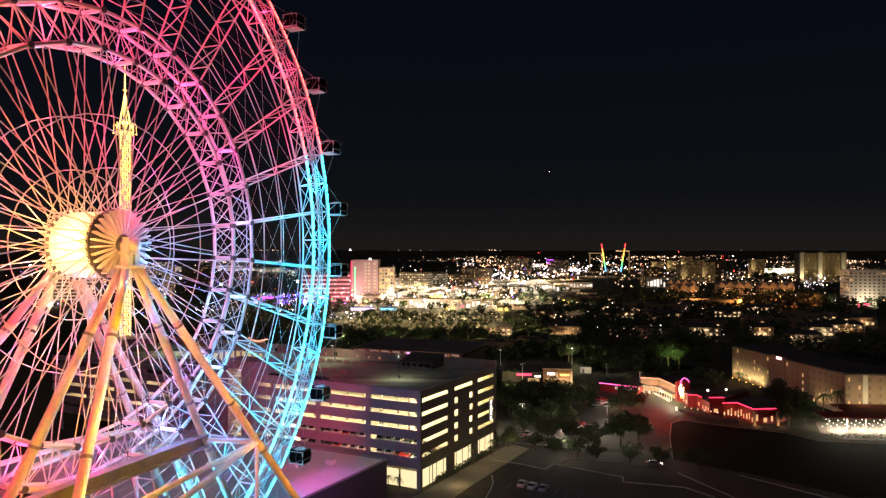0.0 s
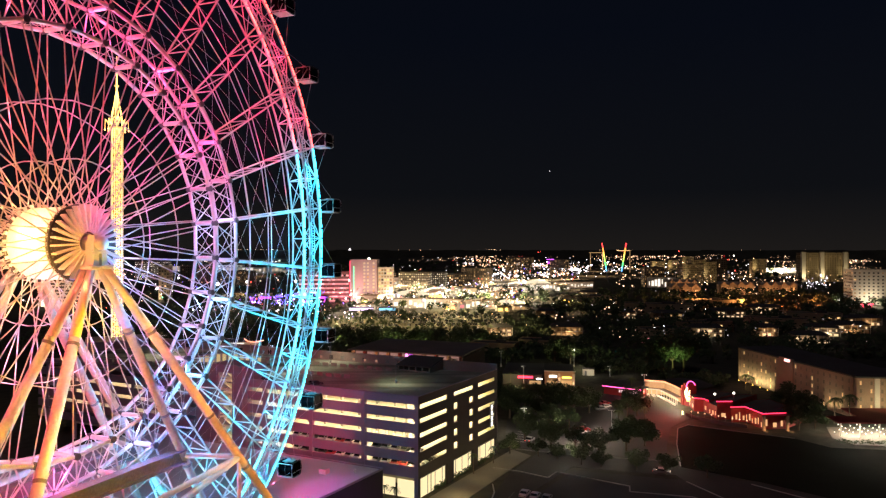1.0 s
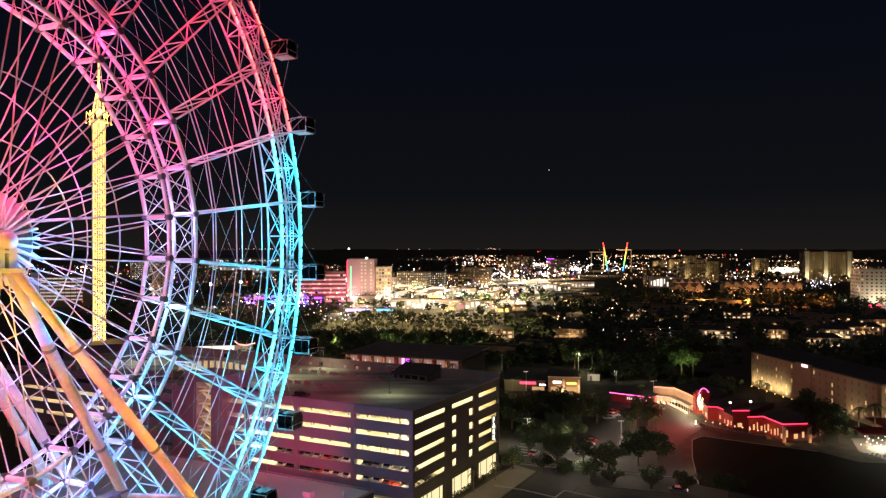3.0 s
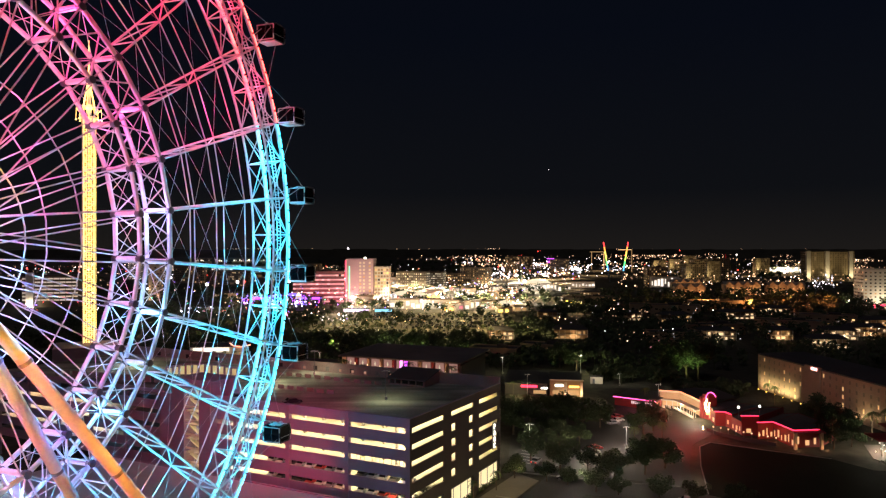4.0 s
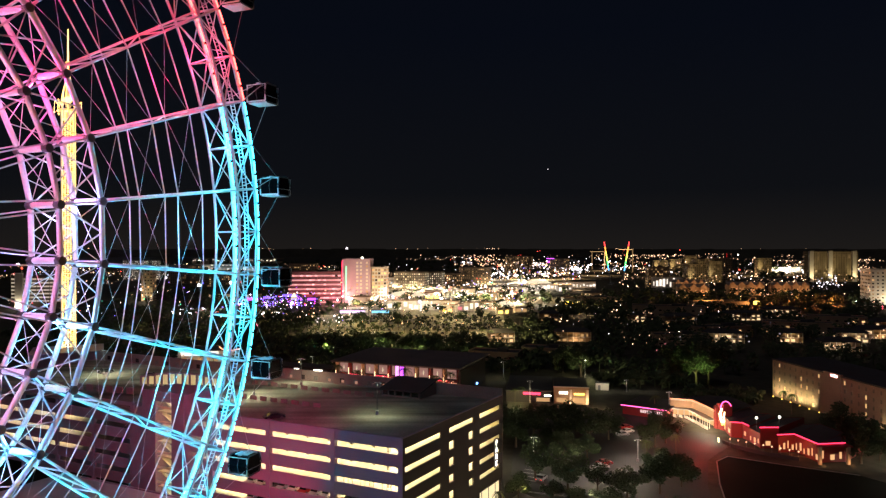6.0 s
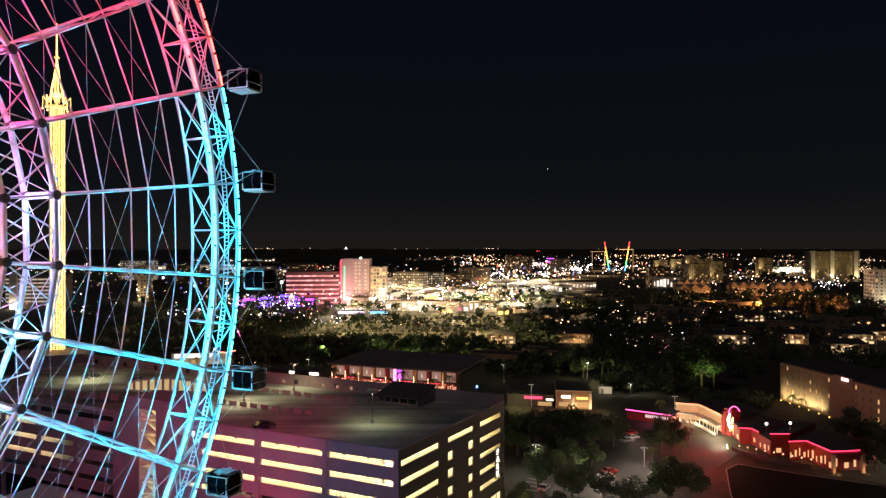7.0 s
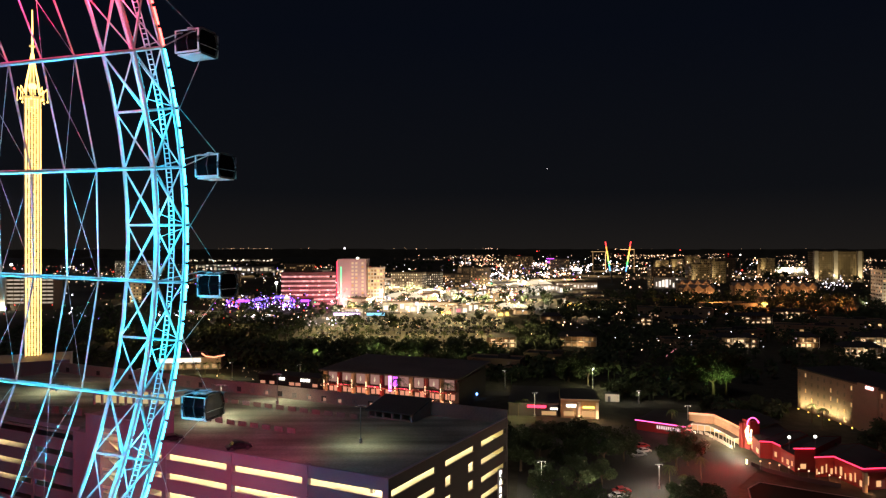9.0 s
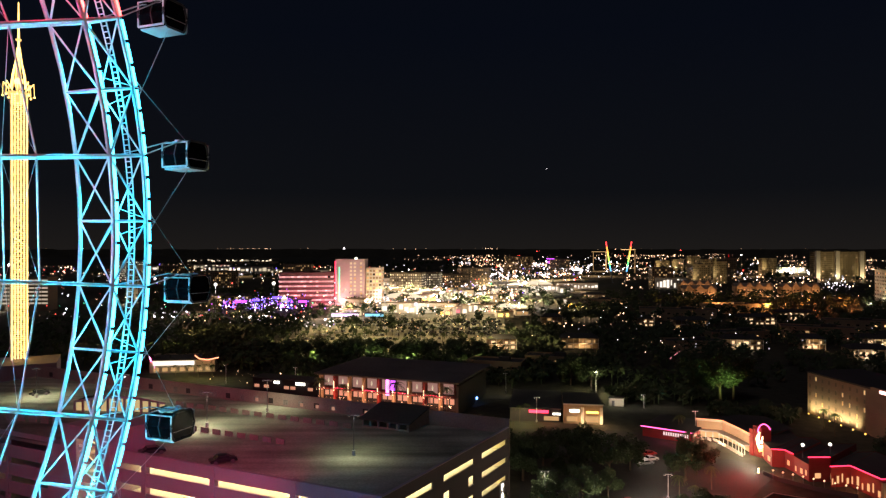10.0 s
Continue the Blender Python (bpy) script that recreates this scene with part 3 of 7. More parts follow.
# unseen lamps added in the air along the front legs to colour them
for x, n, off, c, w in ((39, 18, (1.5, -4.6, 0.5), (1.0, 0.38, 0.05), 2200), (-36, 26, (1.5, -4.6, 0.5), (1.0, 0.60, 0.02), 6500), (34, 2, (3.0, -1.4, 1.4), (0.10, 0.16, 1.0), 2000), (-34, 2, (3.0, -1.4, 1.4), (1.0, 0.24, 0.05), 350)):
    foot, head = Vector((x, -n, -61)), Vector((0, -5.2, -2.6))
    for q in (0.30, 0.46, 0.60, 0.74, 0.88):
        point_lamp("leg_fill", WHEEL_M @ (foot.lerp(head, q) + Vector(off)), c, w * (0.3 if q < 0.5 else 0.45 if q < 0.8 else 0.3), 0.15)
# more spots added beneath the wheel to tint its lower members
for place, target, c, w in (((2, 2, -46), (4, 2, -20), (1.0, 0.05, 0.35), 1800), ((-14, 4, -46), (-8, 4, -20), (1.0, 0.06, 0.26), 1800), ((16, 2, -44), (13, 3, -28), CYAN, 14000), ((22, 3, -46), (14, 3, -10), CYAN, 16000)):
    spot_lamp("leg_floodlight", WHEEL_M @ Vector(place), WHEEL_M @ Vector(target), c, w, 90)


# ---- the parking garage ----
G0 = Vector((-5.6, 170.2, 0))
GU, GV = Vector((0.504, 0.864, 0)), Vector((-0.904, 0.428, 0))
UP = Vector((0, 0, 1))
LEVELS = [(21.9, 23.0), (18.45, 19.55), (15.0, 16.1), (11.55, 12.65), (8.1, 9.2)]


def facade(g, along, inward, runs, name="wall_panel", end_mat=PAINTED):
    """Spandrel bands, columns and open gaps along one face. runs: (start, end) of open bays."""
    bands = [(23.0, 25.0), (19.55, 21.9), (16.1, 18.45), (12.65, 15.0), (9.2, 11.55), (5.4, 8.1)]
    for a, b in runs:
        for lo, hi in bands:
            part(name, Shape().solid(G0 + along * a + UP * lo, along * (b - a), inward * 0.3, UP * (hi - lo)), end_mat, g)


def parking_garage():
    g = thing("parking_garage", Matrix(), "six-level concrete parking garage with lit open decks", "parking garage")
    LEFT, RIGHT = 52.0, 43.0
    facade(g, GV, GU, [(0.7, 14.9), (15.9, 30.7), (31.7, 45.9), (46.9, 52.0)])
    for a in (0.0, 14.9, 30.7, 45.9):
        part("column", Shape().solid(G0 + GV * a - GU * 0.15, GV * 1.0, GU * 0.9, UP * 25.15), PAINTED, g)
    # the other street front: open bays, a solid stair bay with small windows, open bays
    # near-black panels hold the shade of the side away from the wheel
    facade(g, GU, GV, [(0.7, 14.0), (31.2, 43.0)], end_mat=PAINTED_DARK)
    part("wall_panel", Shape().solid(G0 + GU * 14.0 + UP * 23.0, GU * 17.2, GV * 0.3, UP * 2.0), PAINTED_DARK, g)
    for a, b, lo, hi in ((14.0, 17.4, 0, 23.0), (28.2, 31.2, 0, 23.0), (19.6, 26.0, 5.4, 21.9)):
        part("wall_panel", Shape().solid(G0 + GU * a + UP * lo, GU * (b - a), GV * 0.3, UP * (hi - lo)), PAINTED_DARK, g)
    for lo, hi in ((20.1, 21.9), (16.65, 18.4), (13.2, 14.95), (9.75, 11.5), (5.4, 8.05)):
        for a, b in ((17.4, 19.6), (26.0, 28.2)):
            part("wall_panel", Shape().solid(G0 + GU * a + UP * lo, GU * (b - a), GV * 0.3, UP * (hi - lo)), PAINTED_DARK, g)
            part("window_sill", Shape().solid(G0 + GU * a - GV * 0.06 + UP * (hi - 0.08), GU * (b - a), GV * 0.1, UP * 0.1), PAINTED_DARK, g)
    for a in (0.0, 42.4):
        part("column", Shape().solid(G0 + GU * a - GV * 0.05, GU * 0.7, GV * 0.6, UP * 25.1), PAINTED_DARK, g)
    # rails behind the openings
    lo, hi = LEVELS[2]
    for k in range(14):
        if k % 5 != 4:
            part("mullion", Shape().solid(G0 + GV * (1.6 + 0.95 * k + (1.0 if k > 12 else 0)) + GU * 0.2 + UP * lo, GV * 0.06, GU * 0.06, UP * (hi - lo)), STEEL_DARK, g)
    # coping along the top
    for e, inward, n in ((GV, GU, 52.0), (GU, GV, 43.0)):
        part("coping", Shape().solid(G0 - e * 0.1 - inward * 0.12 + UP * 25.0, e * n, inward * 0.55, UP * 0.12), PAINTED, g)
    # decks and inner walls
    for lo, hi in LEVELS:
        z = lo - 1.05
        part("deck", Shape().solid(G0 + GU * 0.4 + GV * 0.4 + UP * (z - 0.35), GU * (RIGHT - 0.8), GV * (LEFT - 0.4), UP * 0.35), CONCRETE, g)
    part("inner_wall", Shape().solid(G0 + GU * 9 + GV * 9 + UP * 0.2, GU * 33, GV * 0.3, UP * 23), CREAM, g)
    part("inner_wall", Shape().solid(G0 + GU * 9 + GV * 9.3 + UP * 0.2, GU * 0.3, GV * 43, UP * 23), CREAM, g)
    part("inner_wall", Shape().solid(G0 + GU * 42.3 + GV * 0.6 + UP * 5.4, GU * 0.2, GV * 8.2, UP * 17.6), CREAM, g)
    part("roof_deck", Shape().solid(G0 + GU * 0.3 + GV * 0.3 + UP * 23.3, GU * (RIGHT - 0.6), GV * (LEFT + 88), UP * 0.45), DECK_TOP, g)
    part("back_wall", Shape().solid(G0 + GU * RIGHT + UP * 0, GU * 0.3, GV * 141, UP * 26.6), BACK_WALL, g)
    # dark flat panels stand for the shaded openings in the back wall
    for k in range(25):
        o = G0 + GU * (RIGHT - 0.06) + GV * (32.0 + 4.25 * k) + UP * 24.1
        part("niche_dark_panel", Shape().solid(o, GV * 1.3, GU * 0.1, UP * 1.2), CONCRETE_DARK if k % 3 else PAINTED_DARK, g)
        # small glowing panels stand for arcade light showing through
        if k in (0, 2, 3, 4, 7):
            part("niche_glow", Shape().solid(o - GU * 0.05 + UP * 0.1, GV * 0.8, GU * 0.06, UP * 0.75), WIN_NICHE, g, "glowing panel for arcade light seen through the deck wall")
    # inner columns that break the lit decks
    for k in range(9):
        part("inner_column", Shape().solid(G0 + GV * (4.2 + 5.3 * k) + GU * 5.2 + UP * 5.2, GV * 0.6, GU * 0.6, UP * 18), CONCRETE, g)
    for k in range(7):
        part("inner_column", Shape().solid(G0 + GU * (3.6 + 5.6 * k) + GV * 5.2 + UP * 5.2, GU * 0.6, GV * 0.6, UP * 18), CONCRETE, g)
    for lo, hi in LEVELS:
        for k in range(9):
            part("ceiling_beam", Shape().solid(G0 + GV * (6.8 + 5.3 * k) + GU * 0.6 + UP * (hi - 0.04), GV * 0.5, GU * 8.2, UP * 0.3), CONCRETE, g)
    # shop fronts at street level
    for a, b in ((0.9, 6.5), (7.0, 13.6), (17.8, 27.8), (31.6, 42.2)):
        part("shop_window", Shape().solid(G0 + GU * a + GV * 0.5 + UP * 0.3, GU * (b - a), GV * 0.06, UP * 4.5), SHOP_GLOW, g, "bright lit shop window")
    for a, b in ((1.0, 6.0), (6.6, 12.0)):
        part("shop_window", Shape().solid(G0 + GV * a + GU * 0.5 + UP * 0.3, GV * (b - a), GU * 0.06, UP * 4.3), SHOP_GLOW, g, "bright lit shop window")
    for k in range(12):
        part("mullion", Shape().solid(G0 + GU * (1.5 + 3.5 * k) + GV * 0.38 + UP * 0.2, GU * 0.14, GV * 0.1, UP * 4.8), STEEL_DARK, g)
    # stair tower
    t0 = G0 + GV * 52.0 - GU * 2.0
    part("stair_tower", Shape().solid(t0, GV * 3.6, GU * 9, UP * 28.6).solid(t0 + GV * 8.4, GV * 4.0, GU * 9, UP * 28.6).solid(t0 + GV * 3.6 + UP * 26.6, GV * 4.8, GU * 9, UP * 2.0), PAINTED, g, "pale painted stair tower")
    part("stair_tower_side", Shape().solid(t0 + GV * 12.4 + GU * 1.0, GV * 5.0, GU * 7, UP * 24.6), PAINTED, g)
    part("tower_coping", Shape().solid(t0 - GU * 0.2 + UP * 28.6, GV * 12.4, GU * 0.6, UP * 0.25), PAINTED, g)
    for k in range(8):
        part("stair_landing", Shape().solid(t0 + GV * 3.6 + GU * 0.6 + UP * (1.0 + 3.3 * k), GV * 4.8, GU * 3, UP * 0.25), CREAM, g)
        part("stair_rail", Shape().solid(t0 + GV * 3.6 + GU * 0.5 + UP * (1.9 + 3.3 * k), GV * 4.8, GU * 0.08, UP * 0.5), CREAM, g)
        part("stair_flight", Shape().solid(t0 + GV * 3.8 + GU * 1.6 + UP * (1.2 + 3.3 * k), GV * 4.4 + UP * 2.4, GU * 1.1, UP * 0.35), CREAM, g)
    part("stair_back_wall", Shape().solid(t0 + GV * 3.6 + GU * 4.2, GV * 4.8, GU * 0.2, UP * 26.6), CREAM, g)
    # farther wing with wide open decks
    w0 = 71.0
    for lo, hi in [(23.0, 24.6)] + [(a - 2.35, a) for a, _ in LEVELS]:
        part("wall_panel", Shape().solid(G0 + GV * w0 + GU * 1.0 + UP * lo, GV * 70, GU * 0.3, UP * (hi - lo)), PAINTED, g)
    for lo, hi in LEVELS:
        part("deck", Shape().solid(G0 + GV * w0 + GU * 1.4 + UP * (lo - 1.4), GV * 70, GU * 40, UP * 0.35), CONCRETE, g)
    part("inner_wall", Shape().solid(G0 + GV * w0 + GU * 14 + UP * 0.2, GV * 70, GU * 0.3, UP * 23), CREAM, g)
    for k in range(6):
        part("column", Shape().solid(G0 + GV * (w0 + 13 * k) + GU * 0.9, GV * 0.8, GU * 0.6, UP * 24.7), PAINTED, g)
    return g


WIN_NICHE = glow("rose_niche_glow", (1.0, 0.50, 0.34), 0.55, vary=0.5)
SHOP_GLOW = glow("bright_shop_interior", (1.0, 0.82, 0.45), 1.1)
parking_garage()
for lo, hi in LEVELS:
    for along, inward, a, b in ((GV, GU, 1.0, 52.0), (GU, GV, 1.0, 42.0)):
        c = G0 + along * ((a + b) / 2) + inward * 4.6 + UP * (hi + 0.22)
        m = Matrix.Translation(c) @ Matrix.Rotation(math.atan2(along.y, along.x), 4, "Z")
        area_lamp("deck_light", m, b - a, 0.4, (1.0, 0.78, 0.36), 4200)
c = G0 + GV * 118 + GU * 6
for lo, hi in LEVELS[:4]:
    area_lamp("deck_light", Matrix.Translation(c + UP * (hi + 0.75)) @ Matrix.Rotation(math.atan2(GV.y, GV.x), 4, "Z"), 44, 0.4, (1.0, 0.74, 0.34), 1900)
for k in range(8):
    point_lamp("stair_light", G0 + GV * 58.0 - GU * 1.2 + UP * (2.9 + 3.3 * k), (1.0, 0.78, 0.40), 75, 0.2)


def lamp_pole(x, y, z, h=6.0, watts=900, colour=(0.95, 1.0, 0.62), heads=2, lens=None, pole=None):
    p = thing("lamp_pole", pose(x, y, z), "slim grey lamp pole with floodlight heads", "lamp", "lamp poles")
    part("pole", Shape().tube((0, 0, 0), (0, 0, h), 0.1, 8, 0.07), pole or STEEL, p)
    part("base", Shape().tube((0, 0, 0), (0, 0, 0.9), 0.32, 10), CONCRETE, p)
    part("arm", Shape().tube((-0.8, 0, h), (0.8, 0, h), 0.06, 6), STEEL, p)
    for sx in (-0.8, 0.8)[:heads]:
        lamp_head = part("lamp_head", Shape().box(sx, 0, h - 0.12, 0.55, 0.35, 0.16), STEEL_DARK, p)
        part("lens", Shape().box(sx, 0, h - 0.17, 0.42, 0.26, 0.05), lens or NEON_WHITE, lamp_head)
    if watts:
        spot_lamp("pole_light", (x, y, z + h - 0.3), (x, y - 0.001, z), colour, watts, 164, 0.25, 1.0)
    return p


ROOF = 23.8
for x, y, w in ((-12.5, 193.5, 2000), (-44.5, 212.5, 6500), (-35.5, 225.0, 4200), (-70.0, 232.0, 6500), (-95.0, 240.0, 6500)):
    lamp_pole(x, y, ROOF, 7.0, w, lens=WIN_PALE, pole=STEEL_DARK)


def deck_barrier(a, b, n, h=1.0):
    """A broken row of low concrete blocks on the roof deck."""
    a, b = Vector(a), Vector(b)
    d = (b - a) / n
    me = Shape().solid((0, -0.12, 0), (d.length * 0.62, 0, 0), (0, 0.24, 0), (0, 0, h)).mesh("deck_barrier", BACK_WALL)
    for k in range(n):
        ob = single("deck_barrier", me, BACK_WALL, "low brown concrete barrier block on the roof deck", "barrier", "roof deck barriers")
        p = a + d * k
        ob.matrix_world = Matrix.Translation(p) @ Matrix.Rotation(math.atan2(d.y, d.x), 4, "Z")


deck_barrier((-50, 211.5, ROOF), (-25, 199.5, ROOF), 9)
deck_barrier((-58, 231.5, ROOF), (-14, 210.5, ROOF), 15)
deck_barrier((-110, 226, ROOF), (-74, 214, ROOF), 12, 1.6)


def ramp_house():
    """The covered ramp head: a dark roof that climbs from a low front to the back wall."""
    h = thing("ramp_shed", Matrix.Translation(G0 + GU * 35.3 + GV * 17.4 + UP * ROOF), "dark shed with a sloping roof over the deck ramp", "shed")
    part("shed_roof", Shape().solid(-GU * 0.4 - GV * 0.4 + UP * 1.5, GU * 8.0 + UP * 1.9, GV * 11.6, UP * 0.25), ROOFING, h)
    for v in (0.0, 10.4):
        s = Shape()
        for e in (0.0, 0.3):
            s.quad([GV * (v + e), GU * 7.6 + GV * (v + e), GU * 7.6 + GV * (v + e) + UP * 3.3, GV * (v + e) + UP * 1.5])
        s.quad([GV * v, GV * (v + 0.3), GV * (v + 0.3) + UP * 1.5, GV * v + UP * 1.5])
        part("shed_wall", s, BACK_WALL, h)
    part("shed_sill", Shape().solid(GU * 0.1, GV * 10.7, GU * 0.3, UP * 0.35), BACK_WALL, h)
    for v in (0.1, 2.4, 4.6, 6.8, 8.6, 10.3):
        part("shed_pier", Shape().solid(GV * v, GU * 0.35, GV * 0.4, UP * 1.5), BACK_WALL, h)


ramp_house()


def louvre_wall():
    """An arched wall of lit louvres on the roof deck."""
    w = thing("roof_louvre_wall", pose(-67.5, 224, ROOF, 0, 0, -6) @ Matrix.Diagonal((1.28, 1, 0.9, 1)), "arched roof-deck wall of yellow-lit louvres", "wall")
    for k in range(11):
        x = -7.5 + 1.5 * k
        top = 2.0 + 1.5 * math.cos(x / 7.5 * 1.3)
        part("pier", Shape().box(x - 0.6, 0, 0, 0.3, 0.5, top + 0.3), PAINTED, w)
        part("louvre", Shape().box(x + 0.15, 0, 0.5, 0.9, 0.2, top - 0.5), LOUVRE_GLOW, w)
    part("arch_cap", Shape().path([(-8.2 + 1.64 * k, 0, 2.4 + 1.5 * math.cos((-8.2 + 1.64 * k) / 7.5 * 1.3)) for k in range(11)], 0.28, 6), PAINTED, w)


LOUVRE_GLOW = glow("yellow_lit_louvre", (1.0, 0.72, 0.32), 0.7, vary=0.5)
louvre_wall()


def podium():
    c = Vector((-13.6, 165.3, 0))
    p = thing("low_building", Matrix(), "low flat-roofed building with a pale roof lit violet", "building")
    part("wall", Shape().solid(c - GU * 52, GU * 52, GV * 78, UP * 9.2), PAINTED_DARK, p)
    part("roof", Shape().solid(c - GU * 51.7 + GV * 0.3 + UP * 9.2, GU * 51.4, GV * 77.4, UP * 0.15), PALE_ROOF, p)
    for o, e in ((c - GU * 52, GU * 52), (c, GV * 78)):
        part("parapet", Shape().solid(o + UP * 9.2, e, (GV if e.y > e.x and e.x > 0 else -GU) * 0.3, UP * 0.45), PAINTED, p)
    part("roof_hatch", Shape().solid(c - GU * 9 + GV * 9 + UP * 9.35, GU * 1.6, GV * 1.8, UP * 1.1), PALE_ROOF, p)
    part("vent", Shape().tube(c - GU * 5 + GV * 4 + UP * 9.35, c - GU * 5 + GV * 4 + UP * 10.2, 0.25, 10), STEEL, p)
    part("vent", Shape().tube(c - GU * 14 + GV * 15 + UP * 9.35, c - GU * 14 + GV * 15 + UP * 10.4, 0.3, 10), STEEL, p)


podium()


# ---- the swing tower ----


def swing_tower():
    t = thing("swing_ride_tower", pose(-152, 326, 0, 0, 0, 26), "tall lattice swing ride tower glowing yellow", "tower")
    z0, z1, h = 19.5, 117.0, 2.3
    part("base_building", Shape().box(0, -4, 0, 26, 22, 19.0), PAINTED, t)
    for x in (-h, h):
        for y in (-h, h):
            part("leg", Shape().tube((x, y, 18), (x, y, z1), 0.35, 6), STEEL, t)
    lat = Shape()
    n = 26
    for k in range(n):
        a, b = z0 + (z1 - z0) * k / n, z0 + (z1 - z0) * (k + 1) / n
        for (x0, y0), (x1, y1) in (((-h, -h), (h, -h)), ((h, -h), (h, h)), ((h, h), (-h, h)), ((-h, h), (-h, -h))):
            lat.tube((x0, y0, a), (x1, y1, b), 0.14, 4).tube((x1, y1, a), (x0, y0, b), 0.14, 4).tube((x0, y0, b), (x1, y1, b), 0.14, 4)
    part("lattice", lat, STEEL, t)
    core = Shape()
    for k in range(124):
        a = z0 + (z1 - z0) * k / 124
        for x in (-1.9, -0.95, 0, 0.95, 1.9):
            core.box(x, -h - 0.3, a + 0.1, 0.5, 0.2, 0.46).box(h + 0.3, x, a + 0.1, 0.2, 0.5, 0.46)
    tagged(part("light_panel", core, TOWER_GLOW, t, "rows of yellow light panels"), kind="stuff")
    part("gondola_ring", Shape().tube((0, 0, 113), (0, 0, 116), 2.8, 16, 2.8).tube((0, 0, 116), (0, 0, 116.8), 3.6, 16, 3.6), TOWER_DIM, t)
    part("lamp_ball", Shape().ball((0, 0, 121), 1.5), TOWER_GLOW, t, "bright yellow lamp ball under the crown")
    part("crown", Shape().tube((0, 0, 118), (0, 0, 125), 1.0, 12, 0.8).tube((0, 0, 125), (0, 0, 133), 0.8, 12, 0.25), STEEL, t)
    for k in range(10):
        w = math.pi * k / 5
        part("crown_rib", Shape().path([(2.6 * math.cos(w), 2.6 * math.sin(w), 118.5), (2.0 * math.cos(w), 2.0 * math.sin(w), 123.5), (1.1 * math.cos(w), 1.1 * math.sin(w), 128), (0.4 * math.cos(w), 0.4 * math.sin(w), 133.5)], 0.13, 5), TOWER_GLOW, t)
    for k in range(8):
        w = math.pi * k / 4
        part("swing_arm", Shape().tube((3 * math.cos(w), 3 * math.sin(w), 118), (4.8 * math.cos(w), 4.8 * math.sin(w), 120.5), 0.15, 5).tube((4.8 * math.cos(w), 4.8 * math.sin(w), 120.5), (5.0 * math.cos(w), 5.0 * math.sin(w), 116), 0.09, 4).blob((5.0 * math.cos(w), 5.0 * math.sin(w), 115.6), 0.45), TOWER_GLOW, t)
    part("spire", Shape().tube((0, 0, 133), (0, 0, 150), 0.36, 8, 0.16), TOWER_GLOW, t)
    part("beacon_ring", Shape().tube((0, 0, 136), (0, 0, 136.6), 1.0, 8), TOWER_DIM, t)


TOWER_GLOW = glow("yellow_light_panel", (1.0, 0.62, 0.16), 4.6)
TOWER_DIM = glow("yellow_lit_crown", (1.0, 0.66, 0.22), 1.1)
swing_tower()


BULB_BLUE_BRIGHT = glow("bright_blue_beacon", (0.15, 0.35, 1.0), 6.0)
SOFT_WHITE_GLOW = glow("soft_white_glow", (1.0, 0.86, 0.72), 1.5)
NEON_ROSE = glow("rose_gallery_light", (1.0, 0.30, 0.34), 1.1)


# ---- streets and lots ----


def patch(name, pts, mat, label, category, z=0.02):
    s = Shape()
    n = len(pts)
    s.v = [(x, y, z) for x, y in pts] + [(x, y, z - 0.3) for x, y in pts]
    s.f = [tuple(range(n))] + [(i, i + n, (i + 1) % n + n, (i + 1) % n) for i in range(n)]
    s.mi = [0] * len(s.f)
    return single(name, s, mat, label, category, kind="structure")


def strip(name, pts, width, mat, label, category, z0=0.0, z1=0.05):
    """A raised band along a line: kerbs, painted lines, walls."""
    s = Shape()
    for p, q in zip(pts, pts[1:]):
        p, q = Vector((*p, z0)), Vector((*q, z0))
        d = (q - p).normalized()
        nrm = Vector((-d.y, d.x, 0)) * width
        s.solid(p - nrm / 2, q - p, nrm, (0, 0, z1 - z0))
    return single(name, s, mat, label, category, kind="structure")


PAVING = material("warm_concrete_paving", (0.13, 0.115, 0.09), 0.85, 0.0, 0.1, 0.25, 0.15, 40)
LOT = material("pale_worn_lot", (0.17, 0.155, 0.11), 0.9, 0.0, 0.03, 0.4, 0.15, 60)
patch("pavement", [(-4, 150), (4, 168), (26, 206), (21, 212), (-5.3, 169), (-12, 158)], PAVING, "warm-lit concrete pavement beside the garage", "pavement", 0.14)
patch("road", [(4, 150), (18, 190), (30, 212), (64, 200), (130, 196), (130, 186), (60, 189), (36, 196), (22, 176), (14, 150)], ASPHALT, "dark asphalt service road", "road", 0.05)
patch("road_parking_lot", [(22, 214), (62, 203), (84, 262), (66, 296), (30, 300), (20, 225)], ASPHALT, "dark asphalt parking lot among trees", "parking lot", 0.04)
patch("road_front_lot", [(14, 150), (24, 176), (36, 193), (60, 186), (120, 182), (120, 150)], ASPHALT, "unlit parking lot with painted bays", "parking lot", 0.045)
patch("road_lane", [(52, 204), (61, 190), (69, 217), (77, 237), (88, 250), (90, 262), (84, 268), (78, 262)], ASPHALT, "lane to the restaurant entrance", "road", 0.06)
patch("road_drive", [(61, 198), (63, 184), (70, 167), (77, 150), (104, 150), (93, 166), (79, 182), (66, 199)], ASPHALT, "dark side road with pale edges", "road", 0.055)
# the lawn's darkness is in its colour
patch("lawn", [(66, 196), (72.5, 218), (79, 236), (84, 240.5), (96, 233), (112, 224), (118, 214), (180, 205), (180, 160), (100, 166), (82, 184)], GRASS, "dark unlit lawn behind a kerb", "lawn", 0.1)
strip("kerb", [(66, 196), (72.5, 218), (79, 236), (84, 240.5), (96, 233), (112, 224)], 0.3, KERB, "pale concrete kerb round the lawn", "kerb", 0, 0.2)
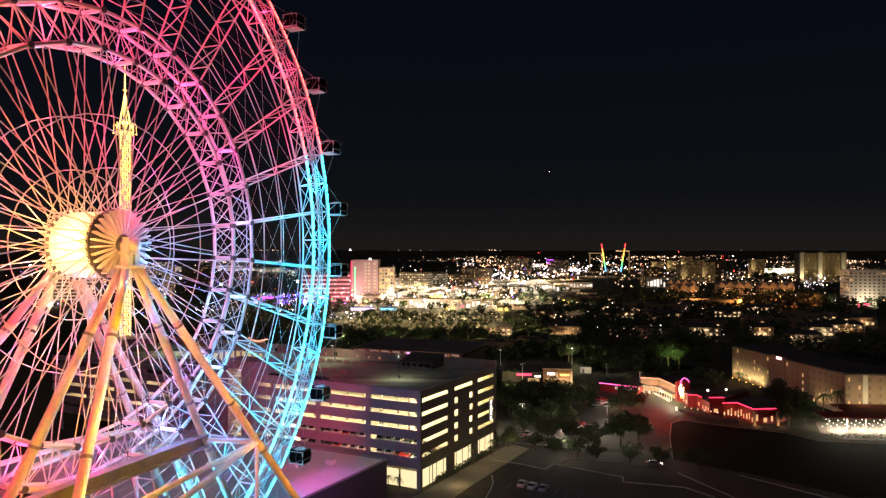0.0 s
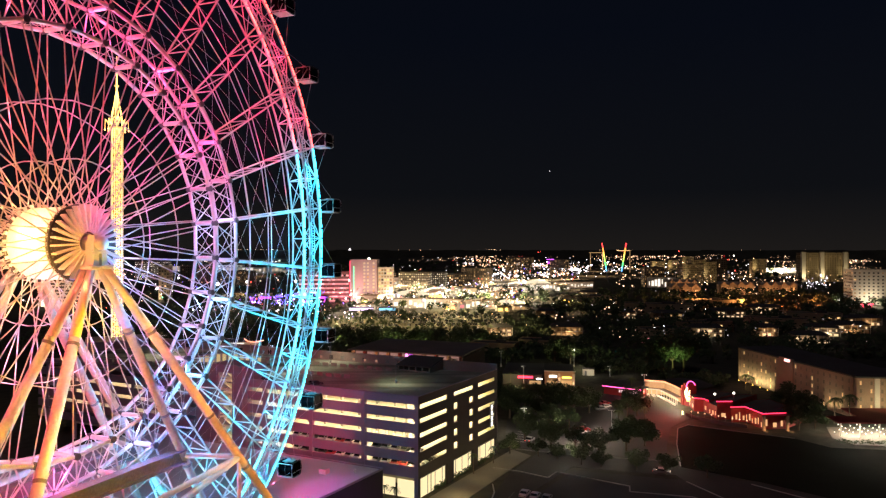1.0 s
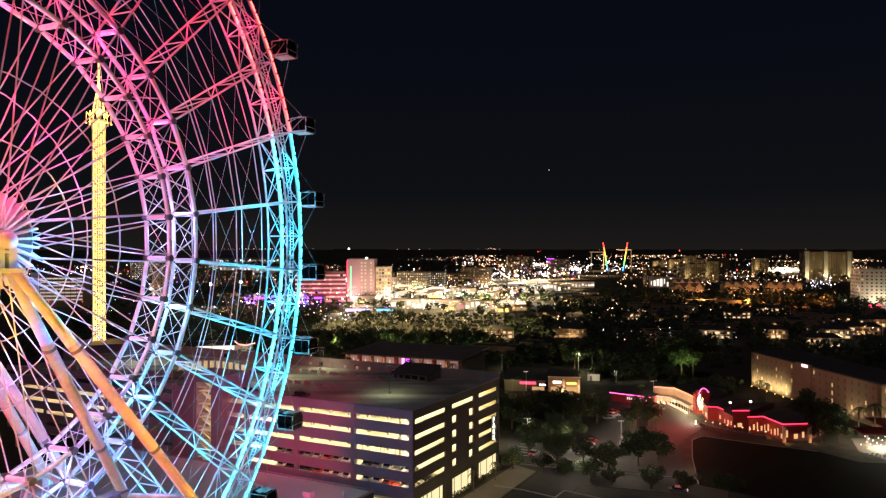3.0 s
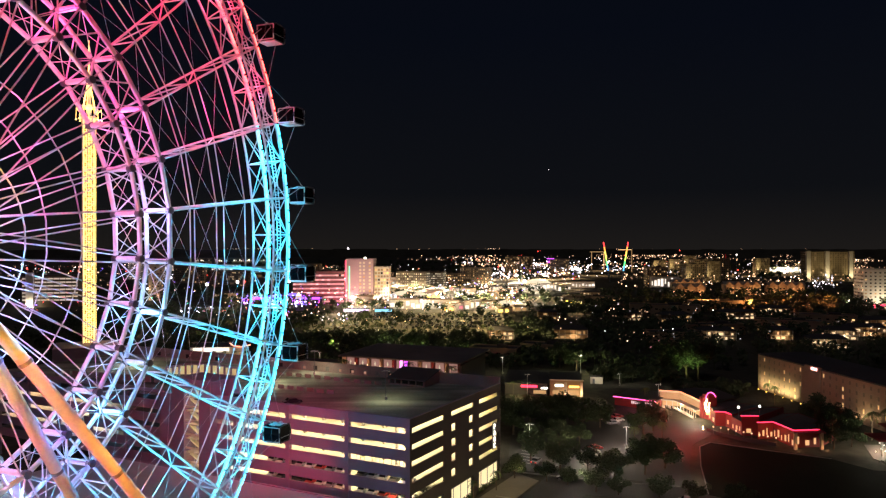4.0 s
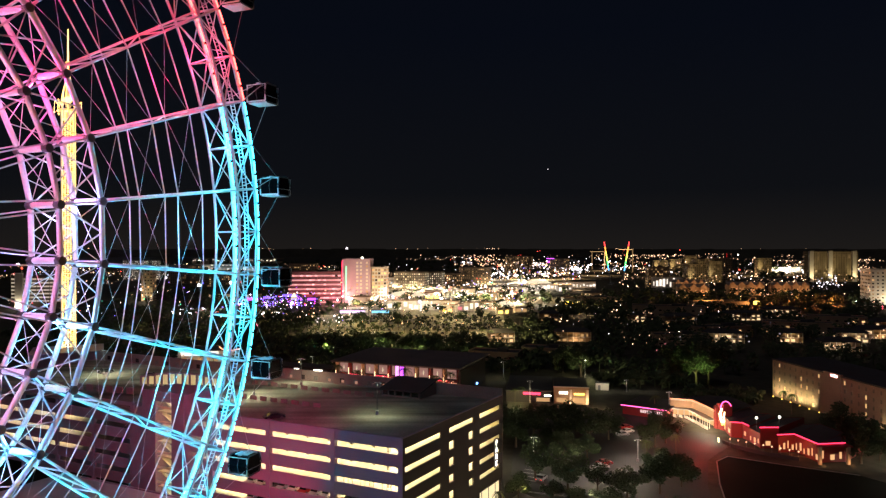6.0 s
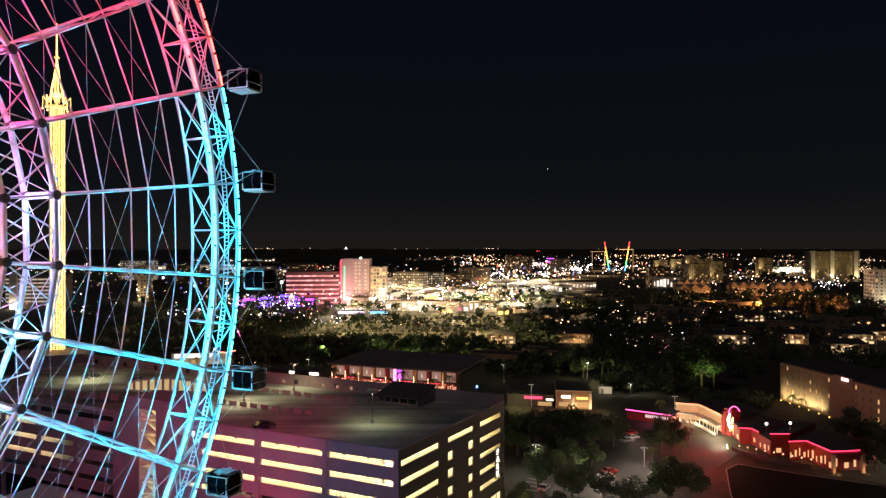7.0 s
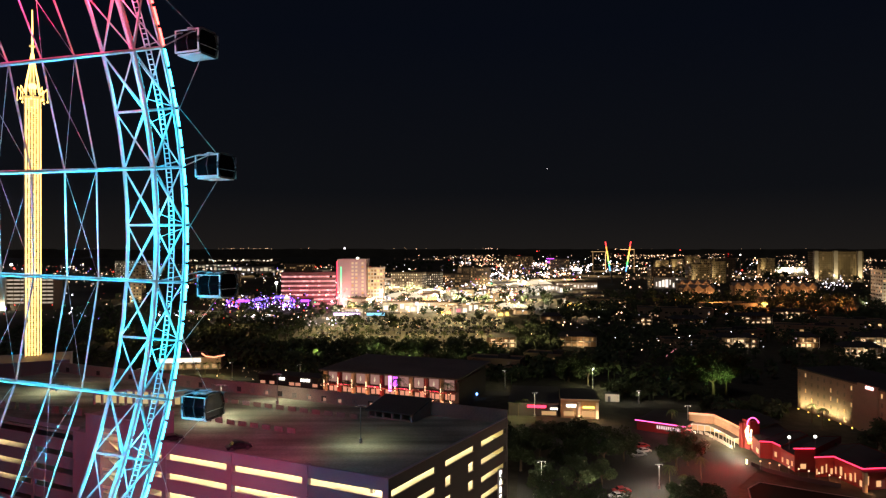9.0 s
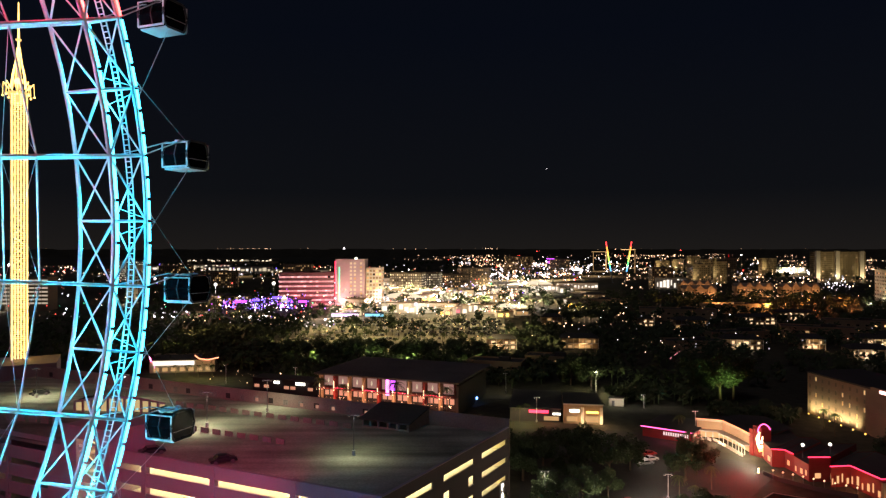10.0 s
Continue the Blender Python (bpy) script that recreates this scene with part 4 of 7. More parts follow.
strip("kerb", [(14, 195), (21, 192), (28, 187), (31, 191.6), (47.7, 180.6), (46.7, 176.7), (61, 172.9), (66, 166)], 0.35, KERB_WHITE, "pale kerb of the front lot", "kerb", 0, 0.2)
strip("kerb", [(63.3, 183.8), (70.2, 166.9), (77, 150)], 0.3, KERB_WHITE, "pale kerb of the side road", "kerb", 0, 0.2)
strip("kerb", [(79.2, 181.9), (93, 166.1), (104, 152)], 0.3, KERB_WHITE, "pale kerb of the side road", "kerb", 0, 0.2)
strip("kerb", [(13, 182), (13, 176.3), (11.9, 171), (9, 160)], 0.3, KERB_WHITE, "pale kerb of the front lot", "kerb", 0, 0.2)
strip("kerb", [(21, 213), (40, 206), (62, 201)], 0.3, KERB, "pale kerb of the tree-lined lot", "kerb", 0, 0.22)
for k in range(7):
    a = Vector((18 + 2.7 * k, 176.6 - 1.3 * k, 0))
    strip("bay_line", [(a.x, a.y), (a.x - 2.0, a.y - 4.6)], 0.1, KERB, "painted parking bay line", "road marking", 0, 0.055)
for k in range(9):
    strip("bay_line", [(22 + 1.3 * k * 0.55, 222 + 2.6 * k), (26 + 1.3 * k * 0.55, 220 + 2.6 * k)], 0.14, LINE, "painted parking bay line", "road marking", 0, 0.05)


# ---- trees ----


def leaves(s, c, r, n, size, mi=0):
    for _ in range(n):
        d = Vector((random.gauss(0, 1), random.gauss(0, 1), random.gauss(0, 0.8)))
        d = d.normalized() * r * random.uniform(0.35, 1.0) ** 0.6
        p = Vector(c) + d
        u = Vector((random.uniform(-1, 1), random.uniform(-1, 1), random.uniform(-0.6, 0.6))).normalized() * size * random.uniform(0.6, 1.3)
        v = u.orthogonal().normalized() * size * random.uniform(0.35, 0.7)
        s.quad([p - u, p - v * 0.8, p + u, p + v], mi)


def oak(seed, h):
    random.seed(seed)
    t = thing("tree", Matrix(), "broad dark-leaved street tree with a rough trunk", "tree", "street trees")
    tr, cr = Shape(), Shape()
    tr.tube((0, 0, 0), (0.1, 0.05, h * 0.35), 0.32, 8, 0.22)
    for k in range(7):
        w = 2 * math.pi * k / 7 + random.uniform(-0.4, 0.4)
        o = Vector((0.1, 0.05, h * random.uniform(0.26, 0.36)))
        e = Vector((math.cos(w) * h * random.uniform(0.26, 0.48), math.sin(w) * h * random.uniform(0.26, 0.48), h * random.uniform(0.42, 0.85)))
        m = o.lerp(e, 0.5) + Vector((0, 0, 0.3))
        tr.tube(o, m, 0.15, 6, 0.1).tube(m, e, 0.1, 6, 0.04)
        for _ in range(5):
            leaves(cr, o.lerp(e, random.uniform(0.6, 1.1)) + Vector((random.uniform(-1, 1), random.uniform(-1, 1), random.uniform(-0.5, 0.8))), h * random.uniform(0.1, 0.17), 80, 0.4)
    leaves(cr, (0, 0, h * 0.82), h * 0.22, 240, 0.4)
    part("trunk", tr, BARK, t)
    part("crown", cr, LEAF, t)
    return t


def palm(seed, h):
    random.seed(seed)
    t = thing("palm_tree", Matrix(), "tall palm with a slim trunk and drooping fronds", "palm tree", "palms")
    part("trunk", Shape().tube((0, 0, 0), (0.15, 0.1, h * 0.5), 0.2, 8, 0.16).tube((0.15, 0.1, h * 0.5), (0.1, 0, h), 0.16, 8, 0.13), BARK, t)
    for k in range(16):
        w = 2 * math.pi * k / 16 + random.uniform(-0.2, 0.2)
        lift = random.uniform(-0.2, 0.9)
        s = Shape()
        pts = []
        for j in range(7):
            q = j / 6
            pts.append(Vector((0.1 + math.cos(w) * 2.6 * q, math.sin(w) * 2.6 * q, h + lift * 1.8 * q - 2.2 * q * q)))
        for j in range(6):
            p, q = pts[j], pts[j + 1]
            side = Vector((-math.sin(w), math.cos(w), 0))
            for e in (-1, 1):
                for i in (0.0, 0.5):
                    b = p.lerp(q, i)
                    l = 0.75 * (1 - 0.09 * j)
                    s.quad([b, b + side * e * l + Vector((0, 0, -0.3)) + (q - p) * 0.7, b + (q - p) * 0.35])
        part("frond", s, PALM, t)
    return t


def plant(makers, spots):
    for k, (x, y, sc) in enumerate(spots):
        ob = makers[k % len(makers)]
        m = pose(x, y, 0, 0, 0, 47 * k)
        if not ob.get("placed"):
            ob["placed"] = 1
            ob.scale = (sc,) * 3
            ob.matrix_basis = m @ Matrix.Scale(sc, 4)
        else:
            c = copy_thing(ob, m)
            c.scale = (sc,) * 3


OAKS = [oak(11, 10), oak(12, 10), oak(13, 10)]
PALMS = [palm(21, 8), palm(22, 9)]
plant(OAKS, [(x, y, q * (1.2 if y < 235 or y > 340 else 0.9)) for x, y, q in [(24, 250, 1.35), (31, 262, 1.15), (39, 258, 1.2), (47, 252, 1.25), (54, 258, 1.1), (36, 246, 1.0), (43, 266, 1.2), (28, 238, 0.8), (36, 233, 0.75), (43, 238, 0.8), (66, 250, 1.15),
             (70.5, 254, 1.05), (55, 211, 0.8), (62, 216, 0.7), (58, 219, 0.7), (46, 207.5, 0.65), (33, 214, 0.75), (26, 222, 0.7), (113, 342, 1.5), (107, 345, 1.35), (119, 344, 1.4), (67, 364, 1.1), (60, 372, 1.15),
             (131, 249, 0.95), (126, 245, 0.8), (20, 208, 0.5), (40, 212, 0.6), (28, 205.5, 0.45), (33, 203, 0.4), (39, 198, 0.5), (44, 196, 0.4), (53, 193, 0.5), (60, 190, 0.45), (70, 187, 0.5), (20, 262, 1.3), (121, 240, 0.95), (118.5, 234, 0.7), (125, 236, 0.8), (114, 261, 0.6), (122, 257, 0.7), (129, 263, 1.15), (129.5, 255, 0.95), (127, 250, 0.9)]])
plant(PALMS, [(135.5, 243, 1.1), (139, 240, 1.15), (14.5, 199, 0.6), (8.5, 190, 0.6), (-11, 167.5, 0.55), (-13.5, 168.5, 0.5), (33, 312, 0.7), (30, 308, 0.65), (79, 292, 0.8), (74.6, 271.2, 0.75), (70, 243, 0.7), (-42, 331, 1.2), (-33, 327.5, 1.15), (-13, 320.5, 1.25), (-1, 316, 1.15), (5, 314, 1.2), (130, 300, 0.8), (128, 290, 0.8), (62, 226, 0.6), (58.5, 233, 0.75), (61.5, 231, 0.65)])


GALLERY_ROWS = ((181, 474, 22, 6), (223, 476, 14, 4), (231, 434, 20, 6), (86, 480, 22, 6), (40, 476, 16, 4), (90, 603, 16, 4), (250, 604, 30, 7), (300, 640, 30, 7), (190, 580, 24, 6), (262, 476, 20, 5), (290, 492, 26, 6), (330, 540, 26, 6), (160, 592, 12, 3), (183, 857, 22, 5))


def woods(name, n, region, h, label, seed, size=0.9):
    """Uneven dark woods: many clumps of leaves over a stretch of land."""
    random.seed(seed)
    s = Shape()
    x0, y0, x1, y1, skew = region
    for _ in range(n):
        y = random.uniform(y0, y1)
        x = random.uniform(x0, x1) + skew * (y - y0)
        if any(abs(x - gx) < gw / 2 + 4 and -38 < y - gy < 5 for gx, gy, gw, _ in GALLERY_ROWS):
            continue
        top = h * random.uniform(0.55, 1.15)
        r = top * 0.45
        for k in range(3):
            leaves(s, (x + random.uniform(-r, r) * 0.6, y + random.uniform(-r, r) * 0.6, top * random.uniform(0.45, 0.8)), r * 0.75, 9, size * 1.7)
        s.tube((x, y, 0), (x, y, top * 0.6), 0.25, 4)
    return single(name, s, LEAF, label, "trees", kind="stuff")


woods("woods", 240, (-75, 365, 70, 432, 0.1), 6.5, "dark belt of trees behind the shops", 31)
woods("woods", 44, (70, 332, 106, 354, 0.0), 7, "dark trees behind the restaurant", 41)
woods("woods", 26, (98, 300, 124, 320, 0.0), 6, "dark trees beside the hotel", 42)
woods("woods", 330, (60, 360, 260, 560, 0.25), 10, "dark belt of trees among houses", 32)
woods("woods", 500, (60, 560, 500, 900, 0.4), 11, "dark wooded suburb", 33, 1.3)
woods("woods", 260, (-260, 400, -110, 640, -0.2), 10, "dark trees beyond the garage", 34)
woods("woods", 300, (-330, 640, 200, 1000, -0.2), 10, "dark trees among the attractions", 35, 1.3)
woods("woods", 500, (-900, 1200, 1100, 2600, 0), 12, "far dark woods", 36, 2.5)


# ---- vehicles ----


def car(paint_name, colour, label, lights=False):
    paint = material(paint_name, colour, 0.3, 0.2, 1.0, 0.05)
    c = thing("car", Matrix(), label, "car", "parked cars")
    s = Shape()
    prof = [(-2.2, 0.35), (-2.25, 0.8), (-1.5, 0.95), (-0.9, 1.42), (0.6, 1.42), (1.25, 0.98), (2.1, 0.8), (2.2, 0.35)]
    for (x0, z0), (x1, z1) in zip(prof, prof[1:] + prof[:1]):
        s.quad([(x0, -0.88, z0), (x1, -0.88, z1), (x1, 0.88, z1), (x0, 0.88, z0)])
    s.quad([(x, -0.88, z) for x, z in prof]).quad([(x, 0.88, z) for x, z in reversed(prof)])
    part("body", s, paint, c)
    part("windscreen", Shape().quad([(0.62, -0.78, 1.43), (0.62, 0.78, 1.43), (1.27, 0.82, 1.0), (1.27, -0.82, 1.0)]), DARK_GLASS, c)
    part("rear_window", Shape().quad([(-0.92, 0.78, 1.43), (-0.92, -0.78, 1.43), (-1.5, -0.82, 0.99), (-1.5, 0.82, 0.99)]), DARK_GLASS, c)
    for y in (-0.895, 0.895):
        part("side_window", Shape().quad([(-1.2, y, 1.0), (0.95, y, 1.0), (0.55, y, 1.36), (-0.85, y, 1.36)]), DARK_GLASS, c)
        for x in (-1.4, 1.4):
            part("wheel", Shape().tube((x, y - 0.08, 0.34), (x, y + 0.08, 0.34), 0.34, 12), STEEL_DARK, c)
        part("tail_light", Shape().box(-2.24, y * 0.75, 0.62, 0.06, 0.35, 0.16), BULB_RED if lights else RED_WALL, c)
        part("headlight", Shape().box(2.17, y * 0.75, 0.6, 0.06, 0.35, 0.15), NEON_WHITE if lights else STEEL, c)
    return c


CAR_DARK = material("dark_car_row_paint", (0.03, 0.03, 0.034), 0.35, 0.1, 1.0, 0.4)
CARS = [car("white_car_paint", (0.6, 0.6, 0.6), "white parked saloon car"), car("red_car_paint", (0.4, 0.02, 0.02), "red parked saloon car"), car("dark_car_paint", (0.02, 0.022, 0.026), "dark parked saloon car"),
        car("silver_car_paint", (0.35, 0.36, 0.38), "silver parked saloon car"), car("grey_car_paint", (0.15, 0.15, 0.16), "grey saloon car with its lights on", True)]


def park(spots):
    for k, x, y, z, deg in spots:
        m = pose(x, y, z, 0, 0, deg)
        if not CARS[k].get("placed"):
            CARS[k]["placed"] = 1
            CARS[k].matrix_basis = m
        else:
            copy_thing(CARS[k], m)


park([(0, 20.3, 174.0, 0.05, 66), (0, 22.6, 172.4, 0.05, 66), (3, 25.2, 170.9, 0.05, 66), (1, 46.8, 233.5, 0.05, 10), (0, 45, 230, 0.05, 15), (3, 59.5, 262.5, 0.05, 20), (0, 62, 266, 0.05, 20), (1, 63, 271, 0.05, 20), (4, 27.5, 221, 0.05, 60),
      (2, -34, 189.5, ROOF, 30), (2, -48, 194.5, ROOF, 30), (2, -96, 243, ROOF, 30), (2, -80, 236, ROOF, 20), (3, 56, 270, 0.05, 100), (2, 33, 206.5, 0.05, -18), (4, 59, 190.5, 0.07, -20)])
random.seed(77)
for lo in (7.06, 10.52):
    park([(random.choice((0, 0, 1, 2, 2, 3, 3)), *(G0 + GV * (2.5 + 2.7 * k) + GU * 3.2).to_2d(), lo, 62) for k in range(14) if k != 5])
park([(random.choice((0, 2, 3)), *(G0 + GU * (3 + 2.7 * k) + GV * 3.2).to_2d(), 7.06, -28) for k in range(4)])


# ---- the neon restaurant and shops ----


def restaurant():
    r = thing("neon_restaurant", Matrix(), "low red restaurant edged with pink and red neon", "restaurant")
    part("wall", Shape().solid((67.3, 291.5, 0), (12.8, -8.6, 0), (9, 12, 0), (0, 0, 3.0)), RED_WALL, r)
    part("roof", Shape().solid((66.7, 290.9, 3.0), (13.3, -8.9, 0), (11, 15, 0), (0, 0, 0.4)), ROOFING, r)
    part("neon_tube", Shape().tube((66.5, 290.7, 3.45), (79.9, 281.7, 3.45), 0.15, 6), NEON_PINK, r, "magenta neon eaves line")
    for k in range(11):
        part("awning_panel", Shape().solid((72.5 + 0.6 * k, 287.2 - 0.4 * k, 1.5), (0.34, -0.27, 0), (0.1, 0.12, 0), (0, 0, 1.0)), NEON_WHITE_DIM, r)
    # pale curved entrance front
    pts = [(83.9, 289.6), (91.0, 287.0), (92.2, 278.0), (92.6, 271.8)]
    for (x0, y0), (x1, y1) in zip(pts, pts[1:]):
        part("front_wall", Shape().solid((x0, y0, 2.9), (x1 - x0, y1 - y0, 0), (0.5, 0.2, 0), (0, 0, 3.0)), STUCCO, r)
        part("cornice", Shape().solid((x0 - 0.25, y0 - 0.2, 5.5), (x1 - x0, y1 - y0, 0), (0.3, 0.1, 0), (0, 0, 0.3)), STUCCO_WHITE, r)
        part("front_window", Shape().solid((x0 + 0.4, y0, 0.4), (x1 - x0, y1 - y0, 0), (0.1, 0, 0), (0, 0, 1.8)), WIN_WARM, r)
        part("neon_tube", Shape().tube((x0 - 0.1, y0, 6.0), (x1 - 0.1, y1, 6.0), 0.12, 6), NEON_ORANGE, r, "orange neon cornice line")
        part("side_roof", Shape().quad([(x0, y0, 5.8), (x1, y1, 5.8), (x1 + 16, y1 + 6, 5.8), (x0 + 16, y0 + 6, 5.8)]), ROOFING, r)
        part("canopy_edge", Shape().solid((x0 - 2.0, y0 - 0.8, 2.5), (x1 - x0, y1 - y0, 0), (2.0, 0.8, 0), (0, 0, 0.3)), STUCCO_WHITE, r)
    for k in range(12):
        f = k / 11 * 2.999
        (x0, y0), (x1, y1) = pts[int(f)], pts[int(f) + 1]
        q = f - int(f)
        x, y = x0 + (x1 - x0) * q - 1.8, y0 + (y1 - y0) * q - 0.7
        part("terrace_post", Shape().tube((x, y, 0), (x, y, 2.5), 0.12, 6), STUCCO_WHITE, r)
        part("terrace_rail", Shape().box(x - 1.4, y - 0.7, 0, 0.25, 1.5, 0.9, 20), STUCCO_WHITE, r)
    # red dining wing: stepped fronts, each with its own height and neon edge
    pts = [(95, 270), (93.6, 260.7), (96.8, 260), (97.3, 256.2), (97.4, 248.8), (103, 248.8), (100.5, 244.6), (105.8, 245.2), (107.2, 235), (115.4, 236)]
    tops = [4.6, 4.8, 4.83, 4.3, 6.3, 4.5, 5.2, 5.23, 5.26]
    proud = [0, 0, 0, 0, 0.3, 0, 0, 0, 0]
    for k, ((x0, y0), (x1, y1)) in enumerate(zip(pts, pts[1:])):
        h0, h1 = tops[k] if isinstance(tops[k], tuple) else (tops[k], tops[k])
        back = Vector((14, 12, 0))
        a, b = [Vector((x, y, 0)) - back.normalized() * proud[k] for x, y in ((x0, y0), (x1, y1))]
        s = Shape()
        A, B = [a, b, b + back, a + back], [a + UP * h0, b + UP * h1, b + back + UP * h1, a + back + UP * h0]
        for i in range(4):
            j = (i + 1) % 4
            s.quad([A[i], A[j], B[j], B[i]])
        part("wing_wall", s, RED_WALL, r)
        part("wing_roof", Shape().quad([q - UP * 0.12 + (back * 0.02 if i < 2 else Vector()) for i, q in enumerate(B)]), ROOFING, r)
        if k in (1, 2, 4, 6, 7, 8):
            part("neon_tube", Shape().tube(B[0] - back * 0.02 + UP * 0.1, B[1] - back * 0.02 + UP * 0.1, 0.15, 6), NEON_RED, r, "red neon eaves line")
        n = (2, 0, 1, 3, 1, 1, 4, 6, 3)[k]
        for j in range(n):
            p = a.lerp(b, (j + 0.3) / n) - back * 0.012 + UP * (0.7 + 0.25 * ((j * 7 + k) % 3))
            part("window", Shape().solid(p, (b - a) * ((0.26 + 0.2 * ((j * 3) % 2)) / n), back * 0.004, (0, 0, 1.5 + 0.35 * ((j + k) % 3) if k > 5 else 1.3)), WIN_DIM, r)
    rail = [Vector(q) for q in ((88.0, 254, 0), (89.6, 249, 0), (95, 242, 0), (102.5, 236.6, 0))]
    for a, b in zip(rail, rail[1:]):
        part("patio_wall", Shape().solid(a, b - a, (0.2, 0.25, 0), (0, 0, 1.1)), PAINTED_DARK, r)
    for x, y in ((106.6, 233.4), (114.6, 233.6)):
        part("pier", Shape().box(x, y, 0, 0.8, 0.8, 5.0), STUCCO, r)
    part("porch_slab", Shape().solid((106.2, 233, 4.7), (9.6, 0.4, 0), (0, 3.4, 0), (0, 0, 0.4)), RED_WALL, r)
    # sign tower
    part("sign_tower", Shape().box(95.5, 270.5, 0, 3.6, 3.2, 8.6, 20).box(93.4, 271.5, 0, 1.4, 1.4, 7.6, 20), RED_WALL, r)
    part("sign_bar", Shape().tube((93.4, 268.3, 3.6), (93.2, 268.3, 5.6), 0.3, 8, 0.5).tube((93.2, 268.3, 5.6), (93.8, 268.3, 7.4), 0.5, 8, 0.15).tube((94.3, 268.3, 4.2), (94.7, 268.3, 6.2), 0.35, 8, 0.12).box(94.6, 268.4, 2.9, 2.8, 0.3, 0.7, 20), NEON_SIGN, r, "white lit sign shapes")
    part("sign_bar", Shape().box(94.9, 268.4, 2.0, 3.0, 0.25, 0.7, 20), NEON_YELLOW, r, "amber lit sign shapes")
    arch = [(93.6 + 3.4 * (1 - math.cos(w)) / 2, 268.9 - 1.2 * (1 - math.cos(w)) / 2, 7.2 + 3.0 * math.sin(w) - 0.35 * w) for w in [math.pi * q / 14 for q in range(12)]]
    part("neon_arch", Shape().path(arch, 0.16, 6), NEON_PINK, r, "pink neon arch over the sign")
    return r


NEON_SIGN = glow("white_yellow_sign_face", (1.0, 0.85, 0.45), 6.0)
WIN_DIM = glow("amber_dining_window", (1.0, 0.50, 0.22), 1.4, vary=0.7)
NEON_WHITE_DIM = glow("dim_white_awning_light", (1.0, 0.8, 0.75), 1.0)
NEON_ORANGE = glow("orange_neon_tube", (1.0, 0.3, 0.16), 3.0)
restaurant()
for x, y, z, c, w in ((80, 252, 6, (1.0, 0.05, 0.05), 4800), (74, 234, 6, (1.0, 0.06, 0.05), 2600), (76, 224, 4, (1.0, 0.10, 0.08), 300), (85, 246, 4, (1.0, 0.15, 0.1), 500), (84, 280, 4, (1.0, 0.32, 0.22), 1100), (88.5, 268, 2.6, (1.0, 0.82, 0.55), 4200), (87.5, 281, 2.2, (1.0, 0.75, 0.5), 2200), (82.5, 285.5, 1.8, (1.0, 0.75, 0.5), 700), (72, 283.5, 2.4, (1.0, 0.1, 0.25), 200), (103.5, 240.5, 2.6, (1.0, 0.32, 0.12), 420), (107.2, 232.2, 0.8, (1.0, 0.45, 0.2), 90), (115.2, 232.4, 0.8, (1.0, 0.45, 0.2), 90), (92.5, 253, 2.6, (1.0, 0.1, 0.08), 420)):
    point_lamp("restaurant_light", (x, y, z), c, w, 0.3)


# post and lamp added to give the broad white glare at the entrance
single("entrance_glare_post", Shape().box(87.4, 255.4, 0, 0.4, 0.4, 0.3).box(87.4, 255.4, 0.3, 0.26, 0.26, 0.9).box(87.4, 255.4, 1.2, 0.4, 0.4, 0.1), NEON_SIGN, "glowing white post added for the glare by the restaurant door", "lamp")
point_lamp("restaurant_light", (86.6, 257.6, 1.6), (1.0, 0.84, 0.58), 2000, 0.2)


def string_lamp(x, y, z):
    b = thing("patio_lamp", pose(x, y, 0), "small warm globe lamp on a patio post", "lamp", "patio lamps")
    part("post", Shape().tube((0, 0, 0), (0, 0, z), 0.05, 5), STEEL_DARK, b)
    part("globe", Shape().blob((0, 0, z + 0.2), 0.32), BULB_WARM, b)


for k in range(9):
    p = Vector((89.6, 251.5)).lerp(Vector((103.6, 238.6)), k / 8)
    string_lamp(p.x - 0.8, p.y - 1.2, 2.2)


def mast_light(x, y, z):
    t = thing("mast_light", pose(x, y, 0), "bright white floodlight on a slim mast", "lamp", "mast lights")
    part("mast", Shape().tube((0, 0, 0), (0, 0, z), 0.1, 6), STEEL_DARK, t)
    part("lamp", Shape().ball((0, 0, z), 0.42), NEON_WHITE, t)


mast_light(99.0, 255, 7.6)
mast_light(104.6, 252, 8.6)


